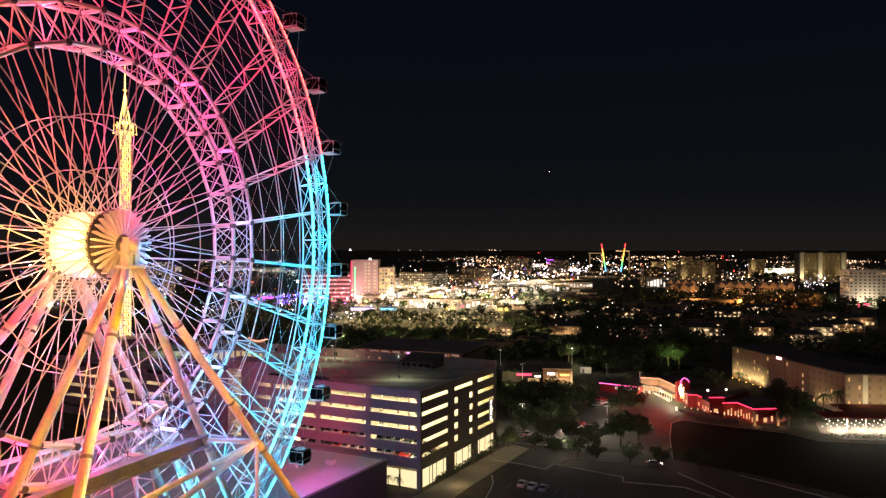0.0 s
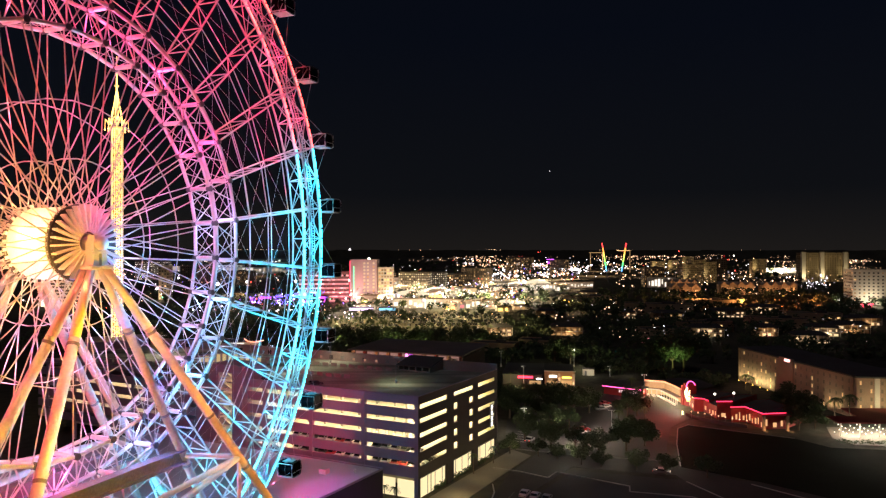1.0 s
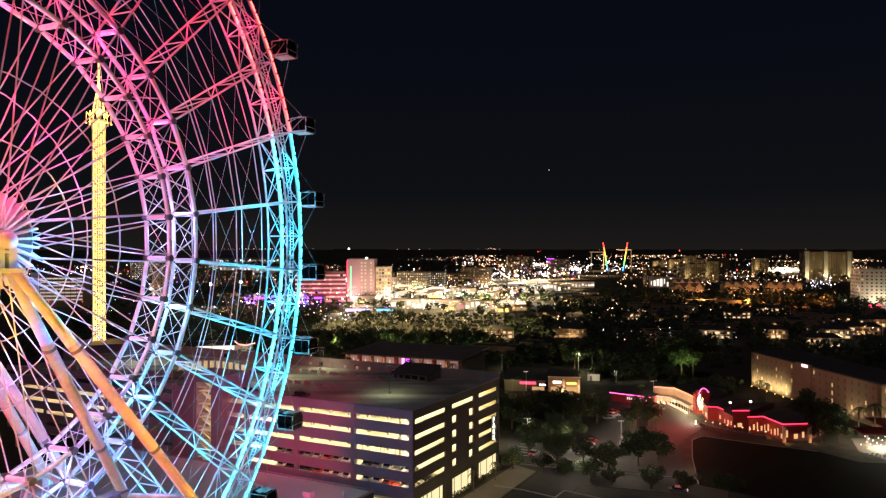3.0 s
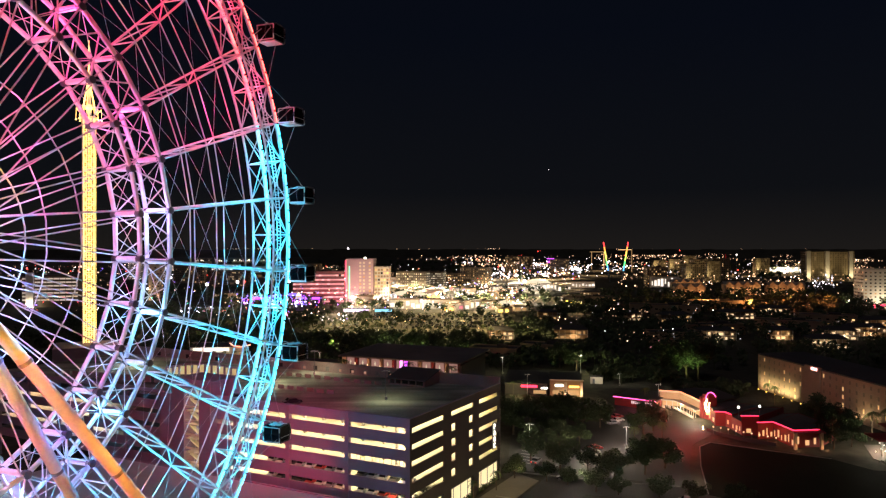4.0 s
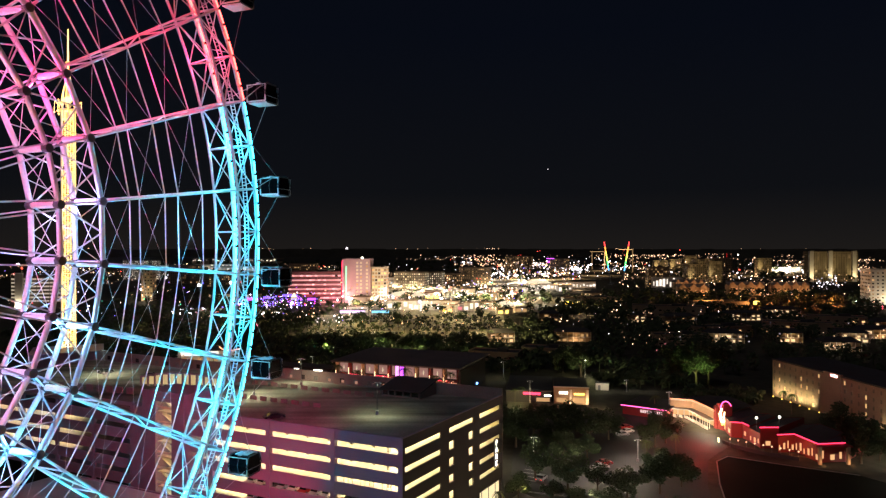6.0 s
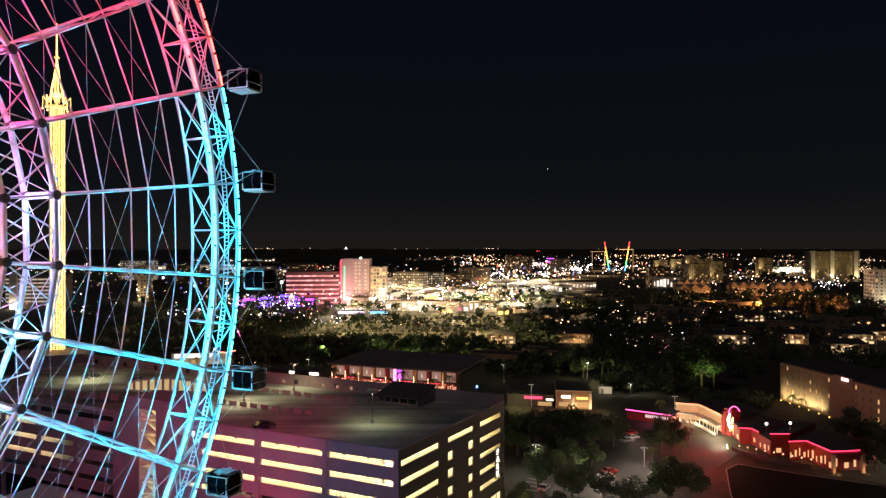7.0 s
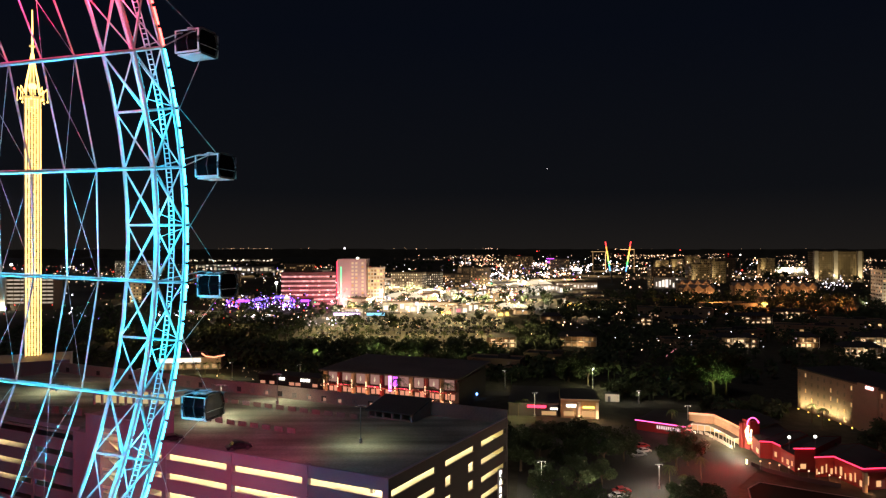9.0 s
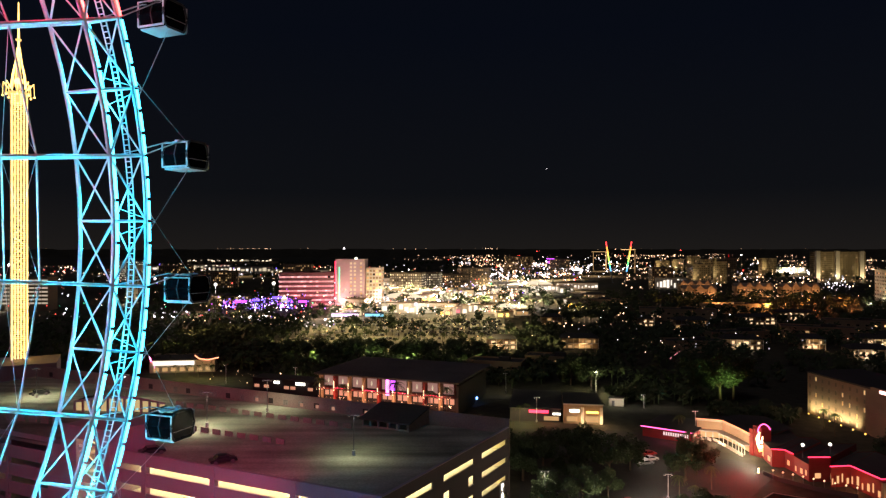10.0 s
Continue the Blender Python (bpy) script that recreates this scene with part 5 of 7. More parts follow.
def shop_row():
    s = thing("shop_row", Matrix(), "low dark-roofed shop row with a red fascia sign", "shop")
    part("wall", Shape().solid((27, 311, 0), (17, -2.5, 0), (4, 26, 0), (0, 0, 4.4)), PAINTED_DARK, s)
    part("roof", Shape().solid((26.5, 310.5, 4.4), (18, -2.7, 0), (5, 30, 0), (0, 0, 0.4)), ROOFING, s)
    part("fascia_sign", Shape().solid((33.5, 309.6, 3.1), (6.5, -0.9, 0), (0, 0.2, 0), (0, 0, 0.9)), NEON_RED, s, "red lit fascia sign bar")
    part("fascia_sign", Shape().solid((41.5, 308.4, 2.6), (2.6, -0.4, 0), (0, 0.2, 0), (0, 0, 0.6)), NEON_WHITE, s, "white lit fascia sign bar")
    part("shop_window", Shape().solid((38.5, 308.9, 0.6), (5, -0.7, 0), (0, 0.1, 0), (0, 0, 1.4)), WIN_WARM, s)
    c = thing("corner_cafe", Matrix(), "beige parapet-fronted cafe with lit piers", "shop")
    part("wall", Shape().solid((45, 307.5, 0), (13, -2, 0), (3, 20, 0), (0, 0, 6.4)), STUCCO, c)
    part("roof", Shape().solid((45, 308.3, 6.4), (13, -2, 0), (3, 19, 0), (0, 0, 0.2)), ROOFING, c)
    part("cornice", Shape().solid((44.8, 307.0, 6.4), (13.4, -2.05, 0), (0.1, 0.5, 0), (0, 0, 0.4)), STUCCO_WHITE, c)
    part("sign_bar", Shape().solid((47, 306.9, 3.9), (3.2, -0.5, 0), (0, 0.15, 0), (0, 0, 0.9)), NEON_WHITE, c, "white lit sign bar")
    part("sign_bar", Shape().solid((52.6, 306.0, 3.7), (3.8, -0.6, 0), (0, 0.15, 0), (0, 0, 0.6)), NEON_YELLOW, c, "amber lit sign bar")
    for x in (50.8, 57.0):
        part("pier", Shape().solid((x, 306.2 - (x - 50.8) * 0.15, 0), (0.9, -0.14, 0), (0, 0.6, 0), (0, 0, 5.6)), STUCCO_WHITE, c)
    part("shop_window", Shape().solid((46, 307.1, 0.8), (3.6, -0.5, 0), (0, 0.1, 0), (0, 0, 1.6)), WIN_WARM, c)
    part("shop_window", Shape().solid((52.2, 306.2, 0.6), (4.4, -0.7, 0), (0, 0.1, 0), (0, 0, 2.0)), WIN_WARM, c)


shop_row()
point_lamp("cafe_light", (51.2, 304.6, 1.2), (1.0, 0.6, 0.3), 500, 0.2)
point_lamp("shop_light", (40, 304, 3.2), (1.0, 0.3, 0.22), 420, 0.2)
point_lamp("shop_light", (62, 301, 3.0), (1.0, 0.7, 0.45), 260, 0.2)
point_lamp("tree_fill", (65, 350, 7.0), (1.0, 0.95, 0.5), 4500, 0.3)
point_lamp("cafe_light", (57.3, 303.6, 1.2), (1.0, 0.6, 0.3), 500, 0.2)
point_lamp("tree_fill", (30.5, 305.5, 3.5), (1.0, 0.9, 0.4), 1500, 0.2)
lamp_pole(36.0, 309, 0, 8.5, 300)
lamp_pole(56.8, 236.0, 0, 6.2, 4500, (1.0, 0.85, 0.7))
lamp_pole(84.0, 291.0, 0, 8.0, 300)
lamp_pole(67.5, 357, 0, 8.5, 5500, (1.0, 0.95, 0.6))
spot_lamp("garden_light", (113, 326, 5), (113, 343, 10), (0.72, 1.0, 0.32), 15000, 70, 0.3, 0.8)
# lamps added to carry the shop windows' light onto the walk
for x, y, w in ((15, 196, 300), (21, 205, 260), (10, 186, 320), (4, 174, 800)):
    point_lamp("bare_lamp", (x, y, 3.6), (1.0, 0.74, 0.34), w, 0.2)
lamp_pole(27.5, 236, 0, 7.0, 900, (1.0, 0.9, 0.75))


for x, y, w in ((59.8, 230.2, 420), (73.6, 268.6, 420)):
    point_lamp("garden_light", (x, y, 1.3), (1.0, 0.92, 0.42), w, 0.15)
# boulevard poles added to brighten the black belt of trees
for x, y, w in ((-92, 377, 2600), (-60, 371, 3000), (-30, 366, 3000), (0, 361, 2600), (30, 356, 2200)):
    lamp_pole(x, y, 0, 8.0, w, (1.0, 0.88, 0.6), 1)
# unseen lamps added among the trees to bring out their green
for x, y in ((-32, 436), (-12, 418), (-62, 424), (22, 414)):
    point_lamp("tree_fill", (x, y, 6), (0.85, 0.95, 0.4), 2600, 0.2)


# bare lamps under the tree crowns of the lots, and more added to lift the ground
for x, y, z, w in ((21, 230, 6.0, 2000), (20, 217, 5.5, 1100), (31, 221, 3.2, 900), (40, 219, 3.6, 1700), (49.5, 218.5, 3.4, 3000), (50, 228, 5.0, 3200), (38, 226, 5.0, 1600), (62, 262, 4.0, 1200), (66, 238, 4.0, 1800), (34, 196, 5.0, 1500), (52, 195, 5.0, 1700), (66, 203, 5.0, 1700), (140, 226, 3.5, 500), (88, 330, 3.0, 350), (96, 322, 3.0, 250)):
    point_lamp("bare_lamp", (x, y, z), (1.0, 0.86, 0.66), w * 0.7, 0.15)


mast_light(67.5, 356.6, 8.6)


def park_sign():
    s = thing("park_sign", Matrix(), "vertical white illuminated letter sign on the garage", "sign")
    o = G0 + GU * 37.0 - GV * 0.9 + UP * 9.4
    part("backing", Shape().solid(o, GU * 1.7, GV * 0.25, UP * 6.6), STEEL_DARK, s)
    for k, ch in enumerate("PARK"):
        cu = bpy.data.curves.new("letter", "FONT")
        cu.body, cu.size, cu.extrude, cu.align_x = ch, 1.7, 0.05, "CENTER"
        cu.materials.append(NEON_WHITE)
        ob = new("letter", cu)
        ob.parent = s
        x, y, z = GU, UP, -GV
        p = o + GU * 0.85 - GV * 0.06 + UP * (5.1 - 1.6 * k)
        ob.matrix_world = Matrix(((x.x, y.x, z.x, p.x), (x.y, y.y, z.y, p.y), (x.z, y.z, z.z, p.z), (0, 0, 0, 1)))


park_sign()


def arcade():
    """The long lit arcade behind the garage."""
    a = thing("shopping_arcade", Matrix(), "long dark-roofed arcade with tall pale show windows over a red-lit terrace", "shop")
    p0, p1 = Vector((-44, 338, 0)), Vector((8, 318.5, 0))
    d, q = (p1 - p0), Vector((0.35, 0.94, 0))
    part("roof", Shape().solid(p0 - d * 0.03 - q * 1.0 + UP * 11.2, d * 1.06, q * 42, UP * 0.6), ARCADE_ROOF, a)
    part("wall", Shape().solid(p0 + q * 3, d, q * 36, UP * 11.2), PAINTED_DARK, a)
    part("end_wall", Shape().solid(p1 + q * 1.0, d * 0.02, q * 30, UP * 10.2), PAINTED_DARK, a)
    part("terrace_slab", Shape().solid(p0 - q * 0.6 + UP * 5.8, d, q * 3.6, UP * 0.35), RED_WALL, a, "red terrace edge")
    n = 9
    for k in range(n):
        o = p0 + d * (k + 0.16) / n + q * 2.6
        part("show_window", Shape().solid(o + UP * 6.7, d * (0.62 / n), q * 0.2, UP * 3.9), ARCADE_GLOW, a, "dim rose-white show window")
        part("side_panel", Shape().solid(o + d * 0.66 / n + UP * 6.2, d * (0.16 / n), q * 0.25, UP * 4.8), RED_WALL, a)
        if k not in (4, 5):
            c = o + d * 0.31 / n - q * 0.15 + UP * 7.5
            part("ornament", Shape().tube(c, c + UP * 1.0, 0.05, 4, 0.45).tube(c + UP * 1.0, c + UP * 2.2, 0.45, 4, 0.04), WIN_PALE, a, "white lit diamond ornament")
        for e in (0.05, 0.4):
            part("lower_window", Shape().solid(o + d * e / n + UP * 3.0, d * (0.26 / n), q * 0.2, UP * (1.8 + 0.5 * ((k * 5 + int(10 * e)) % 3))), WIN_TERRACE, a)
        part("pier", Shape().solid(p0 + d * k / n, d * (0.11 / n), q * 2.6, UP * 11.2), RED_WALL if k % 3 == 1 else STUCCO, a)
        # a glowing strip replaces the uplight that falls on the pier
        part("pier_glow", Shape().solid(p0 + d * (k + 0.03) / n - q * 0.12 + UP * 5.2, d * (0.05 / n), q * 0.1, UP * (2.4 + 1.4 * ((k * 3) % 4) / 3)), PIER_GLOW, a, "glowing strip standing in for uplight on the pier")
        part("rail", Shape().solid(p0 + d * (k + 0.14) / n - q * 0.4 + UP * 6.4, d * (0.8 / n), q * 0.1, UP * 0.12), NEON_RED if k % 2 else RED_WALL, a)
    part("blade_sign", Shape().solid(p0 + d * 0.515 - q * 0.4 + UP * 5.2, d * 0.022, q * 0.3, UP * 5.8), NEON_MAGENTA, a, "magenta lit blade sign")
    part("blade_sign", Shape().solid(p0 + d * 0.55 - q * 0.3 + UP * 7.2, d * 0.03, q * 0.3, UP * 3.6), NEON_PURPLE, a, "violet lit blade sign")


ARCADE_GLOW = glow("rose_lit_show_window", (1.0, 0.50, 0.42), 0.36, vary=0.5)
PIER_GLOW = glow("warm_pier_glow", (1.0, 0.70, 0.40), 2.2)
ARCADE_ROOF = material("worn_membrane_roof", (0.13, 0.115, 0.11), 0.85, 0.0, 0.06, 0.5, 0.2, 30)
WIN_TERRACE = glow("orange_terrace_window", (1.0, 0.42, 0.26), 0.9, vary=0.7)
NEON_MAGENTA = glow("magenta_sign_face", (1.0, 0.25, 0.85), 3.0)
arcade()
for k in range(9):
    f = (k + 0.56) / 9
    point_lamp("arcade_light", (-45.0 + 52 * f, 336.0 - 19.5 * f, 3.6), (1.0, 0.36, 0.20), 900, 0.2)
    point_lamp("arcade_light", (-44.6 + 52 * (f - 0.05), 336.4 - 19.5 * (f - 0.05), 6.4), (1.0, 0.62, 0.38), 320, 0.15)


# ---- buildings with windows ----


def building(name, x, y, w, dep, h, deg, wall, lit, label, rows, cols, prob=0.5, win=(0.5, 0.5), seed=0, category="building", lit_mat=None, roofline=True):
    """A plain block: walls, roof slab, a parapet, and a window in each bay of the two seen fronts."""
    random.seed(seed + int(x) * 3 + int(y))
    b = thing(name, pose(x, y, 0, 0, 0, deg), label, category)
    part("wall", Shape().box(0, 0, 0, w, dep, h), wall, b)
    part("roof", Shape().box(0, 0, h, w - 0.6, dep - 0.6, 0.3).box(w * 0.15, 0, h, w * 0.2, dep * 0.3, 2.2), ROOFING, b)
    if roofline:
        s = Shape()
        s.box(0, -dep / 2, h, w + 0.3, 0.4, 0.9).box(0, dep / 2, h, w + 0.3, 0.4, 0.9).box(-w / 2, 0, h, 0.4, dep, 0.9).box(w / 2, 0, h, 0.4, dep, 0.9)
        part("parapet", s, wall, b)
    on, off = Shape(), Shape()
    fh = h / (rows + 0.3)
    for face in range(3):
        span = w if face == 0 else dep
        nc = cols if face == 0 else max(2, round(cols * dep / w))
        for r in range(rows):
            for c in range(nc):
                t = on if random.random() < prob else off
                u, z = -span / 2 + span * (c + 0.5) / nc, fh * (r + 0.35)
                hw, hz = span / nc * win[0], fh * win[1]
                if face == 0:
                    t.box(u, -dep / 2, z, hw, 0.14, hz)
                else:
                    t.box((w / 2) * (1 if face == 1 else -1), u, z, 0.14, hw, hz)
    if on.v:
        tagged(part("lit_window", on, lit_mat or lit, b), kind="stuff")
    if off.v:
        tagged(part("dark_window", off, DARK_GLASS, b), kind="stuff")
    return b


HOTEL_WALL = material("dim_beige_stucco", (0.30, 0.20, 0.14), 0.85, 0.0, 0.12, 0.2, 0.1, 30)


def hotel():
    """The long beige hotel: two wings, each window a part."""
    h = thing("beige_hotel", Matrix(), "five-storey beige hotel with warm lit windows and uplights", "hotel")
    A, B, C = Vector((136.6, 322, 0)), Vector((146.4, 250.3, 0)), Vector((196, 245, 0))
    top = 14.7
    depth = Vector((22, 4, 0))
    part("wall", Shape().solid(A, B - A, depth, UP * top), HOTEL_WALL, h)
    part("wall", Shape().solid(B - Vector((0, 2, 0)), C - B, Vector((2, 20, 0)), UP * top), HOTEL_WALL, h)
    part("roof", Shape().solid(A - Vector((0.4, 0, 0)) + UP * top, B - A, depth, UP * 0.5), ROOFING, h)
    part("roof", Shape().solid(B + UP * (top + 0.01) - Vector((0.4, 2.4, 0)), C - B, Vector((2, 20, 0)), UP * 0.55), ROOFING, h)
    part("gable", Shape().solid(A.lerp(B, 0.43) - Vector((0.8, 0, 0)), (B - A) * 0.12, (0.9, 0.2, 0), UP * (top + 0.9)), HOTEL_WALL, h)
    part("sign_bar", Shape().solid(A.lerp(B, 0.485) - Vector((1.0, 0, 0)) + UP * 14.3, (B - A) * 0.045, (0.15, 0, 0), UP * 0.95), SIGN_ROSE, h, "lit white and red sign bar")
    random.seed(9)
    me = Shape().solid((0, 0, 0), (0.6, 0, 0), (0, 0.12, 0), (0, 0, 1.4)).mesh("window", WIN_HOTEL)
    md = Shape().solid((0, 0, 0), (0.7, 0, 0), (0, 0.1, 0), (0, 0, 1.3)).mesh("window", CURTAIN)
    for P, Q, n, prob in ((A, B, 22, 0.13), (B - Vector((0, 2, 0)), C - Vector((0, 2, 0)), 14, 0.2)):
        ang = math.atan2((Q - P).y, (Q - P).x)
        nrm = Vector((math.sin(ang), -math.cos(ang), 0)) * 0.06
        for r in range(5):
            for c in range(n):
                lit = random.random() < prob
                p = P.lerp(Q, (c + 0.3) / n) + UP * (0.9 + 2.85 * r) + nrm
                part("window", me if lit else md, WIN_WARM, h, m=Matrix.Translation(p) @ Matrix.Rotation(ang, 4, "Z"))
    for k in range(4):
        p = B.lerp(C, 0.12 + 0.2 * k) - Vector((0, 2.4, 0))
        part("pilaster", Shape().solid(p, (1.6, -0.14, 0), (0, 0.6, 0), UP * top), STUCCO_WHITE, h)
    part("porch_roof", Shape().solid(Vector((127, 226, 4.4)), (50, -3, 0), (0.5, 8, 0), (0, 0, 0.5)), RED_WALL, h)
    part("porch_roof", Shape().solid(Vector((138, 233, 4.1)), (45, -3, 0), (2, 14, 0), (0, 0, 0.4)), RED_WALL, h, "dull red canopy roof before the lobby")
    for k in range(9):
        part("porch_post", Shape().tube((128 + 6 * k, 226.4 - 0.35 * k, 0), (128 + 6 * k, 226.4 - 0.35 * k, 4.4), 0.25, 8), STUCCO_WHITE, h)
    s = Shape()
    for k in range(90):
        s.blob((125 + 0.57 * k, 224.6 - 0.035 * k - 1.6 * (k % 2), 2.0 + 0.62 * (k * 7 % 5)), 0.2)
    tagged(part("porch_bulb_string", s, NEON_WHITE, h), kind="stuff")
    for k in range(8):
        part("lobby_glazing", Shape().solid((149 + 5 * k, 247.6 - 0.53 * k, 0.6), (3.6, -0.3, 0), (0, 0.1, 0), (0, 0, 2.8)), WIN_PALE, h, "bright lobby glazing")
    for k in range(6):
        q = A.lerp(B, 0.03 + 0.075 * k)
        part("uplight_fixture", Shape().box(q.x - 1.2, q.y - 0.3, 0, 0.3, 0.3, 0.3), NEON_YELLOW, h, "small amber uplight fixture")


CURTAIN = material("curtained_window", (0.15, 0.11, 0.075), 0.4, 0.0, 1.0, 0.3)
WIN_HOTEL = glow("warm_hotel_window", (1.0, 0.62, 0.24), 1.2, vary=0.6)
SIGN_ROSE = glow("rose_white_sign", (1.0, 0.5, 0.5), 4.0)
hotel()
for f in (0.04, 0.09, 0.14, 0.19, 0.24, 0.29, 0.34):
    p = Vector((136.6, 322, 0)).lerp(Vector((146.4, 250.3, 0)), f)
    spot_lamp("hotel_uplight", (p.x - 2.3, p.y - 0.4, 0.5), (p.x, p.y, 2.8), (1.0, 0.90, 0.42), 3400, 84, 0.15, 1.0)
for k in range(3):
    spot_lamp("hotel_uplight", (151 + 11 * k, 240, 5.4), (151.5 + 11 * k, 247, 10), (1.0, 0.84, 0.46), 2300, 140)
for k in range(6):
    point_lamp("porch_light", (132 + 8 * k, 227.4 - 0.5 * k, 3.2), (1.0, 0.92, 0.68), 6000, 0.3)
# rosy lamps added in mid-air to lift the hotel's upper wall
for x, y in ((127, 300), (131, 270)):
    point_lamp("courtyard_fill", (x, y, 9), (1.0, 0.56, 0.38), 520, 0.3)
for y in (262, 257.5):
    spot_lamp("hotel_uplight", (143.0, y, 0.5), (144.8, y, 5), (1.0, 0.84, 0.42), 1300, 90)


random.seed(19)
s = Shape()
for k in range(120):
    leaves(s, (123 + 0.45 * k, 218.5 - 0.03 * k + random.uniform(-0.8, 0.8), random.uniform(0.5, 1.1)), 0.7, 9, 0.3)
single("hedge", s, LEAF, "clipped green hedge lit by the hotel porch", "hedge", kind="stuff")
random.seed(20)
s = Shape()
for k in range(230):
    f = random.random()
    leaves(s, (-2.6 + 17.5 * f + random.uniform(-0.4, 0.4), 177.0 + 30.0 * f + random.uniform(-0.4, 0.4), random.uniform(0.3, 1.0)), random.uniform(0.5, 0.9), 14, 0.36)
single("hedge", s, LEAF, "low green hedge along the walk beside the garage", "hedge", kind="stuff")
patch("pavement_forecourt", [(127, 216.5), (124, 224), (130, 238), (186, 234), (186, 208)], PAVING, "bright paved forecourt of the hotel", "pavement", 0.13)


# ---- the lit lot and attractions beyond ----
patch("road_lit_lot", [(-88, 452), (38, 452), (58, 654), (-112, 654)], LOT, "wide pale parking lot under floodlights", "parking lot", 0.03)
patch("road_plaza", [(-80, 655), (70, 655), (250, 1350), (-130, 1350)], LOT, "pale paved grounds of the amusement district", "plaza", 0.025)
patch("road_boulevard", [(-260, 395), (20, 345), (60, 338), (60, 345), (20, 353), (-260, 404)], ASPHALT, "dark boulevard behind the arcade", "road", 0.03)
random.seed(5)
for k in range(24):
    x, y = -84 + 27 * (k % 6) + random.uniform(-6, 6), 470 + 56 * (k // 6) + random.uniform(-8, 8)
    spot_lamp("lot_light", (x, y, 17), (x, y - 0.01, 0), (1.0, 0.76, 0.36), 22000, 160, 0.3, 0.9)
plant(PALMS, [(random.uniform(-85, 38), random.uniform(455, 540), random.uniform(0.7, 1.0)) for _ in range(32)])
plant(OAKS, [(random.uniform(-85, 30), random.uniform(440, 470), random.uniform(0.6, 1.0)) for _ in range(22)] + [(random.uniform(-80, 40), random.uniform(540, 640), random.uniform(0.5, 0.8)) for _ in range(16)])
park([(random.choice((0, 2, 3)), random.uniform(-85, 40), random.choice((520, 540, 560, 580, 600)) + random.uniform(-1, 1), 0.04, 90) for _ in range(130)])

woods("woods", 130, (-100, 432, 62, 455, 0.0), 9.5, "dark row of trees before the lit lot", 44)
woods("woods", 75, (42, 440, 78, 560, 0.05), 9, "dark trees beside the lit lot", 43)
random.seed(206)
rows, pale = Shape(), Shape()
for k in range(420):
    y = random.choice((548, 556, 572, 580, 596, 604, 620, 628, 640)) + random.uniform(-0.6, 0.6)
    x = random.uniform(-62, 52) if y > 590 else random.uniform(-20, 48)
    t = pale if random.random() < 0.2 else rows
    t.box(x, y, 0.05, 1.8, 4.3, 0.85, random.uniform(-3, 3)).box(x, y - 0.2, 0.9, 1.6, 2.2, 0.55)
single("parked_car_rows", rows, CAR_DARK, "long rows of dark parked cars on the far lot", "cars", kind="stuff")
single("parked_car_rows", pale, STUCCO_WHITE, "pale cars scattered over the far lot", "cars", kind="stuff")
s = Shape()
for k in range(70):
    s.blob((random.uniform(-90, 52), random.uniform(470, 650), random.uniform(5, 9)), random.uniform(0.16, 0.42))
single("lot_lamps", s, BULB_WARM, "small warm lamp heads over the far lot", "lights", kind="stuff")
woods("lot_trees", 110, (-100, 480, 45, 652, 0.0), 5.5, "small dark trees scattered over the lit lot", 40, 0.5)
# pink hotel and its long wing
PINKWALL = material("rose_painted_stucco", (0.46, 0.34, 0.40), 0.8, 0.0, 0.1, 0.1)
WINGWALL = material("dim_rose_stucco", (0.14, 0.07, 0.07), 0.8, 0.0, 0.1, 0.15)
ROSE_BAY = glow("rose_gallery_bay", (1.0, 0.40, 0.40), 1.25, vary=0.4)
tower = building("pink_hotel", -90, 800, 30, 34, 47, 0, PINKWALL, WIN_PALE, "pink floodlit hotel tower with two columns of lit windows", 1, 1, 0.0, (0.05, 0.03), 3, "hotel")
for r in range(11):
    for c in (1.0, 5.0, 11.5):
        part("tower_window", Shape().box(c, -17.1, 3.5 + 3.9 * r, 2.2, 0.2, 2.2), WIN_PALE if (r * 5 + int(c)) % 7 else WIN_WARM, tower)
part("roof_floodlight", Shape().ball((6, -14, 48.6), 1.5), NEON_WHITE, tower, "glaring white roof floodlight")
building("hotel_wing", -66, 806, 16, 30, 38, 0, STUCCO_WHITE, WIN_WARM, "warm-lit hotel wing full of lit balconies", 10, 5, 0.95, (0.7, 0.6), 4, "hotel")
building("hotel_low_wing", -133, 775, 54, 24, 34, 8, WINGWALL, WIN_PALE, "long rose-lit hotel wing with lit galleries", 7, 18, 0.99, (0.97, 0.36), 5, "hotel", lit_mat=ROSE_BAY)
single("hotel_edge_light", Shape().box(-105.2, 783, 4, 0.8, 0.5, 42), NEON_RED, "red light strip up the hotel corner", "light strip")
single("hotel_edge_light", Shape().box(-101.0, 782.5, 4, 0.8, 0.5, 36), BULB_GREEN, "green light strip up the hotel corner", "light strip")
for x, c, w in ((-95, (1.0, 0.30, 0.42), 38000), (-66, (1.0, 0.7, 0.35), 60000), (-140, (1.0, 0.12, 0.2), 9000), (-112, (1.0, 0.10, 0.2), 14000)):
    point_lamp("hotel_floodlight", (x, 752, 8), c, w, 1.0)

